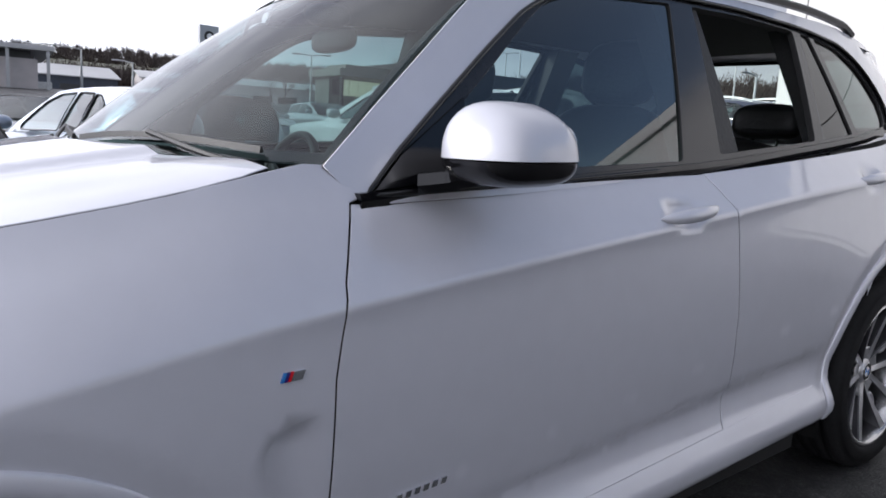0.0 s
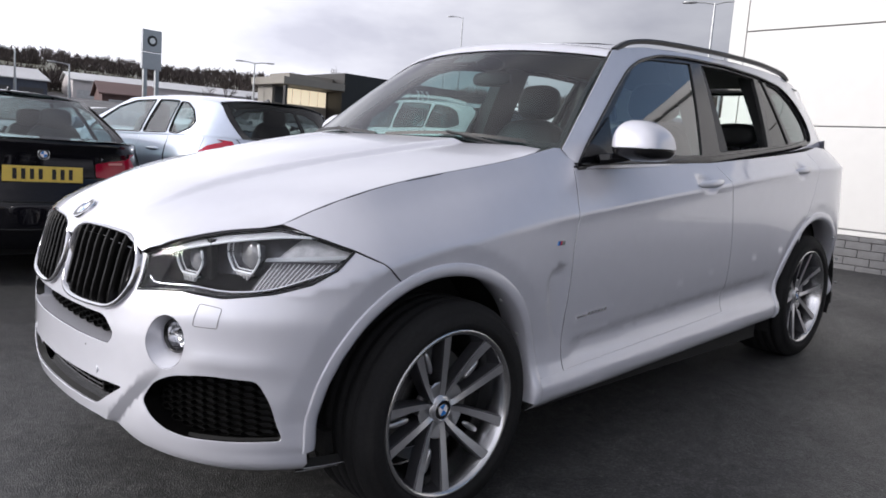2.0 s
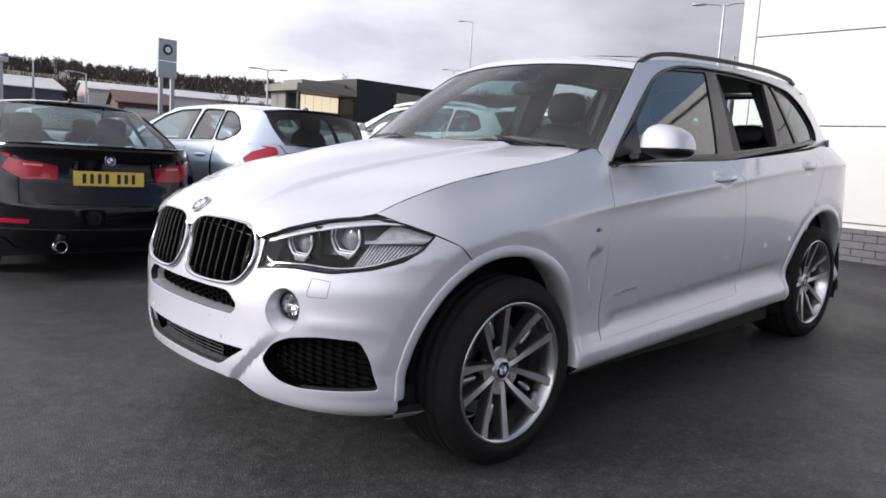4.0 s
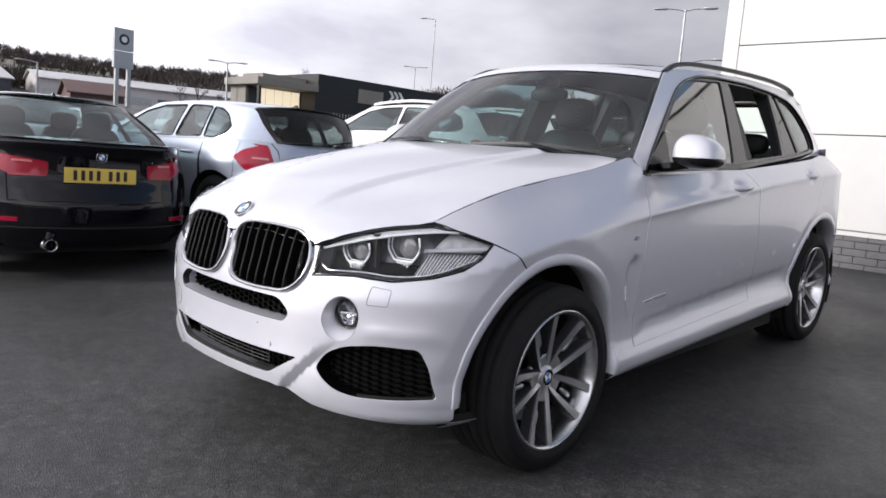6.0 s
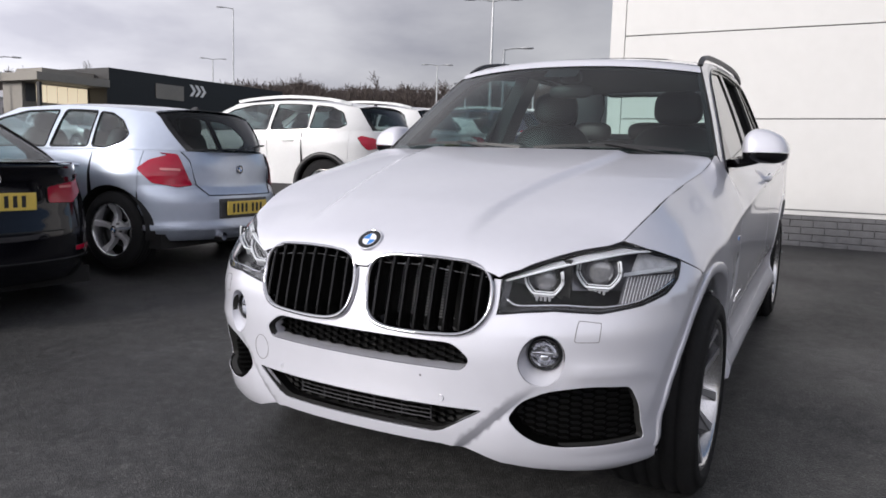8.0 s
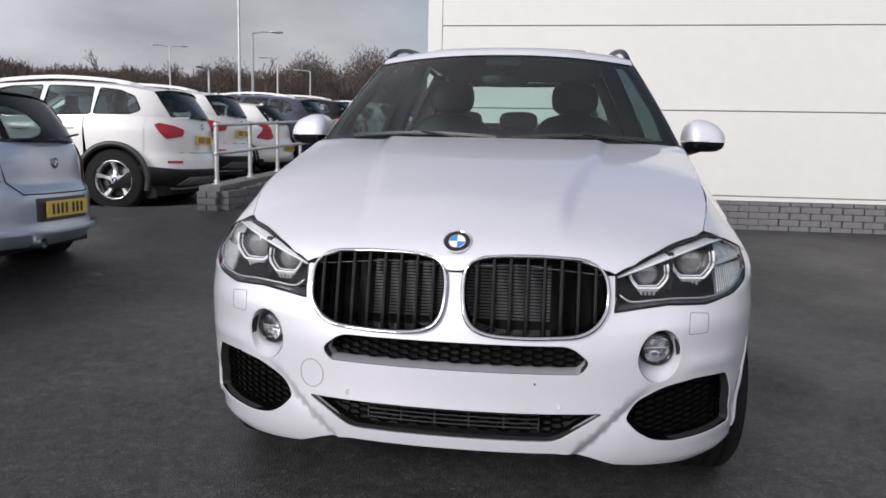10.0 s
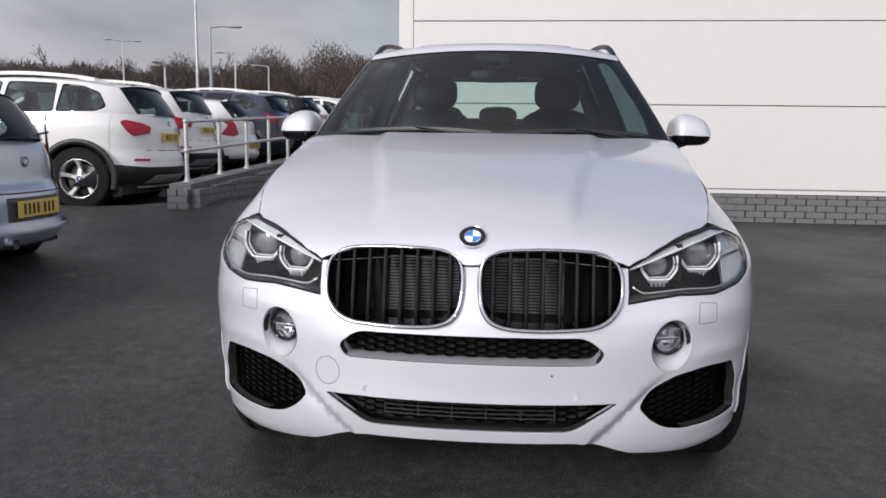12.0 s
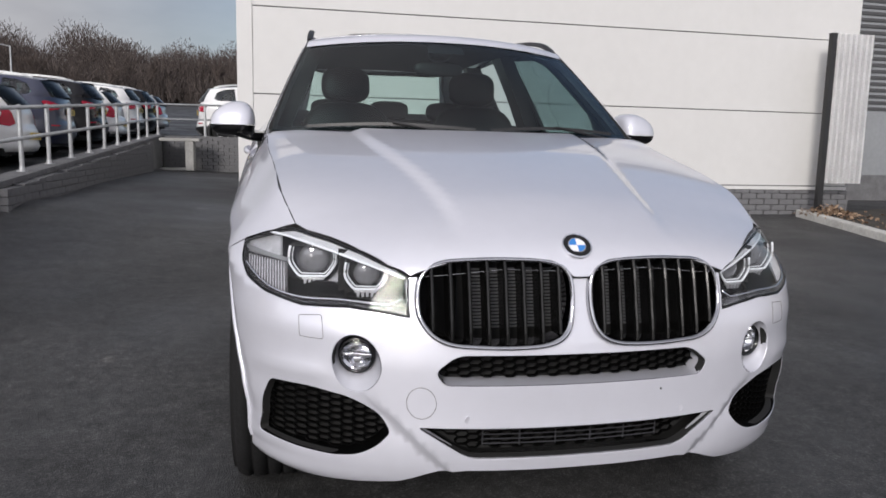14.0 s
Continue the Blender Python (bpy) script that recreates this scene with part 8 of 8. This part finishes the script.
# ---- buildings in the distance ----
def gable_shed(name, x, y, rz, length, depth, eave, ridge, wall_m, roof_m, label, bays=0):
    root = new(name)
    z0 = min(ground_z(x, y), far_z(math.hypot(x, y))) - 0.3
    root.matrix_world = pose(x, y, z0, 0, 0, rz)
    tagged(root, label, "building")
    bm = bmesh.new()
    v = []
    for yy in (0, depth):
        for xx, zz in ((0, 0), (length, 0), (length, eave), (0, eave)):
            v.append(bm.verts.new((xx, yy, zz)))
    v += [bm.verts.new((0, depth / 2, ridge - 0.08)), bm.verts.new((length, depth / 2, ridge - 0.08))]
    for f in ((0, 1, 2, 3), (5, 4, 7, 6), (0, 3, 8, 7, 4), (1, 5, 6, 9, 2)):
        bm.faces.new([v[i] for i in f])
    part("wall", bm, wall_m, root)
    for s in (0, 1):
        bm = bmesh.new()
        y0, y1 = (-0.3, depth / 2) if s == 0 else (depth + 0.3, depth / 2)
        vv = [bm.verts.new(p) for p in ((-0.3, y0, eave), (length + 0.3, y0, eave), (length + 0.3, y1, ridge), (-0.3, y1, ridge), (-0.3, y0, eave + 0.12), (length + 0.3, y0, eave + 0.12), (length + 0.3, y1, ridge + 0.12), (-0.3, y1, ridge + 0.12))]
        for f in ((0, 1, 2, 3), (7, 6, 5, 4), (0, 4, 5, 1), (1, 5, 6, 2), (3, 7, 4, 0)):
            bm.faces.new([vv[i] for i in f])
        bmesh.ops.recalc_face_normals(bm, faces=bm.faces)
        part("roof", bm, roof_m, root)
    for i in range(bays):
        bm = bmesh.new()
        w = length / bays
        box(bm, i * w + w * 0.12, i * w + w * 0.88, -0.06, -0.01, eave * 0.1, eave * 0.55)
        part("bay_door", bm, M_GREYTRIM if i % 3 else M_STEEL, root)
    return root


M_SHED = material("pale_sheet_wall", (0.48, 0.45, 0.45), rough=0.6, var=0.1, var_scale=0.15)
M_SHEDROOF = material("pale_grey_roof", (0.42, 0.42, 0.43), rough=0.5, var=0.12, var_scale=0.2)
M_BROWNROOF = material("brown_sheet_roof", (0.10, 0.055, 0.05), rough=0.6, var=0.15, var_scale=0.3)
M_BLUEWALL = material("dark_blue_sheet", (0.05, 0.06, 0.085), rough=0.5, var=0.15, var_scale=0.3)
gable_shed("warehouse", -82.0, 23.8, 78, 26.0, 18.0, 2.1, 3.4, M_SHED, M_SHEDROOF, "long low pale warehouse beyond the car park", 9)
gable_shed("warehouse", -86.0, 4.0, 84, 18.0, 16.0, 1.7, 3.3, M_BLUEWALL, M_SHEDROOF, "low warehouse with a white ridged roof", 6)
gable_shed("brown_hut", -63.6, 20.6, 78, 4.2, 6.0, 0.85, 2.0, M_BROWNROOF, M_BROWNROOF, "small brown-roofed hut beside the pylon", 1)
# pale block with an overhanging flat roof
pb = new("pale_office_block")
pb.matrix_world = pose(-57.5, -6.0, ground_z(-57, 2) - 0.2, 0, 0, 84)
tagged(pb, "pale office block with ribbed wall and flat overhanging roof", "building")
bm = bmesh.new()
box(bm, 0, 15.6, 0, 12, 0, 2.2)
part("wall", bm, M_SHED, pb)
bm = bmesh.new()
box(bm, 0, 15.2, 0.2, 12, 2.2, 2.75)
part("window_band", bm, M_GREYTRIM, pb)
bm = bmesh.new()
box(bm, -0.5, 16.6, -0.9, 12, 2.75, 3.1, 0.03)
part("roof", bm, M_SHEDROOF, pb)
for i in range(26):
    bm = bmesh.new()
    box(bm, 0.3 + i * 0.6, 0.55 + i * 0.6, -0.05, 0.0, 0.05, 2.1)
    part("wall_rib", bm, M_SHED, pb)
for x in (13.8, 16.2):
    bm = bmesh.new()
    box(bm, x - 0.1, x + 0.1, -0.75, -0.55, 0, 2.75)
    part("roof_post", bm, M_STEEL, pb)

# black showroom with chevrons
sr = new("black_showroom")
SR_Z = 3.3
sr.matrix_world = Matrix.Translation((-46.0, 27.7, SR_Z))
tagged(sr, "black clad showroom with a glazed front and white chevrons", "building")
M_BLACKCLAD = material("black_cladding", (0.012, 0.011, 0.011), rough=0.5, var=0.2, var_scale=0.4)
M_TAUPE = material("taupe_fascia", (0.22, 0.205, 0.18), rough=0.6, var=0.06, var_scale=0.4)
bm = bmesh.new()
box(bm, -6, 0, 5.3, 24.0, -0.6, 3.75)
part("black_hall", bm, M_BLACKCLAD, sr)
bm = bmesh.new()
box(bm, -4.6, -2.4, 0.3, 5.3, -0.6, 2.3)
part("glazed_hall", bm, M_TAUPE, sr)
bm = bmesh.new()
box(bm, -4.8, 0.1, -0.2, 5.296, 2.3, 2.85, 0.02)
part("fascia", bm, M_TAUPE, sr)
bm = bmesh.new()
box(bm, -4.4, -1.5, 1.2, 5.2, 2.854, 3.3)
part("roof_plant", bm, M_TAUPE, sr)
M_GLOW = material("lit_showroom_window", (0.5, 0.45, 0.36), rough=0.3)
M_GLOW.node_tree.nodes["Principled BSDF"].inputs["Emission Color"].default_value = (1.0, 0.86, 0.62, 1)
M_GLOW.node_tree.nodes["Principled BSDF"].inputs["Emission Strength"].default_value = 0.55
for i in range(6):
    bm = bmesh.new()
    box(bm, -2.36, -2.3, 0.5 + i * 0.79, 0.5 + i * 0.79 + 0.72, 1.0, 2.2)
    part("window", bm, M_GLOW if i > 0 else M_GREYTRIM, sr)
for y in (0.0, 5.1):
    bm = bmesh.new()
    box(bm, -0.3, 0.0, y, y + 0.19, -0.6, 2.2)
    part("column", bm, M_BLACKCLAD, sr)
bm = bmesh.new()
box(bm, 0.004, 0.08, 9.4, 12.1, 1.9, 3.05, 0.01)
part("panel", bm, M_TAUPE, sr)
for i in range(3):
    bm = bmesh.new()
    y = 12.75 + i * 0.55
    vv = []
    for x in (0.004, 0.07):
        vv += [bm.verts.new((x, y + a, 2.82 + b)) for a, b in ((0, 0.46), (0.26, 0.46), (0.62, 0.0), (0.26, -0.46), (0, -0.46), (0.36, 0.0))]
    bm.faces.new(vv[6:])
    bm.faces.new(vv[5::-1])
    for k in range(6):
        bm.faces.new((vv[k], vv[(k + 1) % 6], vv[6 + (k + 1) % 6], vv[6 + k]))
    bmesh.ops.recalc_face_normals(bm, faces=bm.faces)
    part("chevron", bm, M_ENAMEL, sr, "white chevron")
for i in range(60):
    bm = bmesh.new()
    box(bm, 1.9, 1.94, 5.5 + i * 0.30, 5.53 + i * 0.30, -0.5, 0.75)
    part("paling", bm, M_STEEL, sr)

# ---- trees, bare in winter ----
def bare_tree(seed, height, spread, mat):
    """Trunk and limbs in one mesh, the crown of fine twigs in another."""
    rnd = random.Random(seed)
    bm, tw = bmesh.new(), bmesh.new()

    def stick_(b, p, q, r0, r1, n=4):
        d = (q - p).normalized()
        u = d.orthogonal().normalized()
        w = d.cross(u)
        a = [b.verts.new(p + (u * math.cos(2 * math.pi * i / n) + w * math.sin(2 * math.pi * i / n)) * r0) for i in range(n)]
        c = [b.verts.new(q + (u * math.cos(2 * math.pi * i / n) + w * math.sin(2 * math.pi * i / n)) * r1) for i in range(n)]
        for i in range(n):
            b.faces.new((a[i], a[(i + 1) % n], c[(i + 1) % n], c[i]))

    def grow(p, d, l, r, lev):
        q = p + d * l
        stick_(bm if lev < 3 else tw, p, q, r, r * 0.66, 5 if lev == 0 else 3)
        if lev >= 5:
            return
        k = (3, 3, 3, 3, 3)[lev]
        for i in range(k):
            t = rnd.uniform(0.45, 1.0) if i else 1.0
            nd = (d + Vector((rnd.gauss(0, spread), rnd.gauss(0, spread), rnd.gauss(0.12, spread * 0.6)))).normalized()
            grow(p + d * l * t, nd, l * rnd.uniform(0.55, 0.78), r * 0.62, lev + 1)
    grow(Vector((0, 0, -0.3)), Vector((rnd.gauss(0, 0.04), rnd.gauss(0, 0.04), 1)), height * 0.30, height * 0.018, 0)
    root = new("tree")
    tagged(root, "bare winter tree with fine brown twigs", "tree", "bare trees")
    part("trunk", bm, mat, root)
    part("crown", tw, mat, root)
    return root


M_BARK = material("brown_bark", (0.060, 0.045, 0.038), rough=0.9, var=0.3, var_scale=1.5)
trees = [bare_tree(s, h, sp, M_BARK) for s, h, sp in ((1, 11.5, 0.42), (2, 10.5, 0.55), (3, 9.5, 0.48), (4, 13.0, 0.38))]
rnd = random.Random(3)
spots = [(-57, 28.5), (-62, 29.5), (-66, 36.0), (-73, 52.0), (-80, 62.0), (-85, 55.0)]
for i in range(64):
    a = radians(-10 + 46 * (i + rnd.uniform(-0.4, 0.4)) / 64)
    d = rnd.uniform(97, 112)
    spots.append((-math.sin(a) * d, math.cos(a) * d))
for n, (x, y) in enumerate(spots):
    k = rnd.uniform(0.75, 1.2) * (0.3 if n < 3 else 0.68)
    m = Matrix.Translation((x, y, ground_z(x, y))) @ Matrix.Rotation(rnd.uniform(0, 6.28), 4, "Z") @ Matrix.Scale(k, 4)
    if n < 4:
        trees[n].matrix_world = m
    else:
        t = copy_thing(trees[n % 4], m)
        t.matrix_world = m


def woodland(name, a0, a1, d0, d1, h0, h1, count, seed, mat, label, twigs=70, size=1.0, fall=None):
    """A far wood of bare trees: each a thin stem with a rounded haze of short twigs."""
    rnd = random.Random(seed)
    verts, faces = [], []

    def sliver(p, d, l, w, t):
        k = len(verts)
        verts.extend((p - t * w, p + t * w, p + d * l + t * w * 0.4, p + d * l - t * w * 0.4))
        faces.append((k, k + 1, k + 2, k + 3))
    for i in range(count):
        deg = rnd.uniform(a0, a1)
        a, d = radians(deg), rnd.uniform(d0, d1)
        x, y = -math.sin(a) * d, math.cos(a) * d
        z = far_z(math.hypot(x, y)) - 0.4 + 2.0 * noise.noise((x / 170, y / 170, 0)) * ramp((d - 180) / 150)
        h = rnd.uniform(h0, h1) * (0.85 + 0.35 * noise.noise((a * 22, 1.7, seed)))
        if fall:
            h *= 1 - (1 - fall[2]) * ramp((deg - fall[0]) / (fall[1] - fall[0]))
        side_ = Vector((math.cos(a), math.sin(a), 0))
        foot = Vector((x, y, z))
        sliver(foot, Vector((rnd.gauss(0, 0.05), rnd.gauss(0, 0.05), 1)), h * 0.7, 0.07 * size, side_)
        rx_ = h * rnd.uniform(0.18, 0.34)
        for n in range(twigs):
            while True:
                q = Vector((rnd.uniform(-1, 1), rnd.uniform(-1, 1), rnd.uniform(-1, 1)))
                if q.length < 1:
                    break
            p = foot + Vector((q.x * rx_, q.y * rx_, h * (0.55 + 0.42 * q.z)))
            dr = Vector((q.x * 0.7 + rnd.gauss(0, 0.4), q.y * 0.7 + rnd.gauss(0, 0.4), 0.95 + rnd.gauss(0, 0.35)))
            sliver(p, dr, rnd.uniform(0.35, 0.9) * size, rnd.uniform(0.03, 0.09) * size, side_)
    me = bpy.data.meshes.new(name)
    me.from_pydata(verts, [], faces)
    me.materials.append(mat)
    return tagged(new(name, me), label, "trees", kind="stuff")


def wood_mat(name, c0, c1):
    m = material(name, c0, rough=0.95)
    n, l = m.node_tree.nodes, m.node_tree.links
    g, r = n.new("ShaderNodeNewGeometry"), n.new("ShaderNodeValToRGB")
    r.color_ramp.elements[0].color, r.color_ramp.elements[1].color = (*c0, 1), (*c1, 1)
    l.new(g.outputs["Random Per Island"], r.inputs["Fac"])
    l.new(r.outputs["Color"], n["Principled BSDF"].inputs["Base Color"])
    return m


M_WOOD = wood_mat("winter_brush", (0.030, 0.024, 0.023), (0.095, 0.076, 0.068))
woodland("woodland", -14, 45.5, 102, 126, 8.4, 11.6, 1250, 7, M_WOOD, "belt of bare brown winter woodland behind the car park", 230, 0.55, (12, 34, 0.64))
woodland("undergrowth", -14, 46, 99, 112, 3.5, 6.5, 1000, 17, M_WOOD, "brown scrub along the foot of the wood", 100, 0.9)
woodland("woodland_hill", 52, 90, 392, 440, 3.6, 6.0, 520, 8, M_WOOD, "dark line of trees along the hill top", 26, 2.6)
woodland("hedge", 54, 92, 98, 106, 1.5, 3.0, 500, 9, M_WOOD, "dark scrub at the foot of the hill", 30, 1.2)
for i, (a0, a1, d, h) in enumerate(((60, 90, 210, 3.0), (56, 90, 280, 3.6), (58, 84, 330, 4.0))):
    woodland("hedgerow", a0, a1, d, d + 7, 1.6, h, 260, 20 + i, M_WOOD, "dark hedgerow across the hillside fields", 18, 2.4)

# bricks of the plinth and of the low wall
brick_band(plinth, (WALL_X0 + 0.05, WALL_Y + 0.028), (WALL_X1, WALL_Y + 0.028), lambda t: ground_z(WALL_X0 + 8 * t, WALL_Y), lambda t: 0.69)
brick_band(low_wall, (-3.285, 4.68), (-3.285, 12.4), lambda t: ground_z(-3.2, 4.68 + 7.7 * t), lambda t: coping(4.68 + 7.7 * t) - 0.057)
brick_band(low_wall, (-3.505, 4.69), (-3.285, 4.69), lambda t: ground_z(-3.3, 4.65), lambda t: coping(4.68) - 0.057)
brick_band(cross, (-3.25, 14.285), (-1.3, 14.285), lambda t: 0.45, lambda t: 1.22)
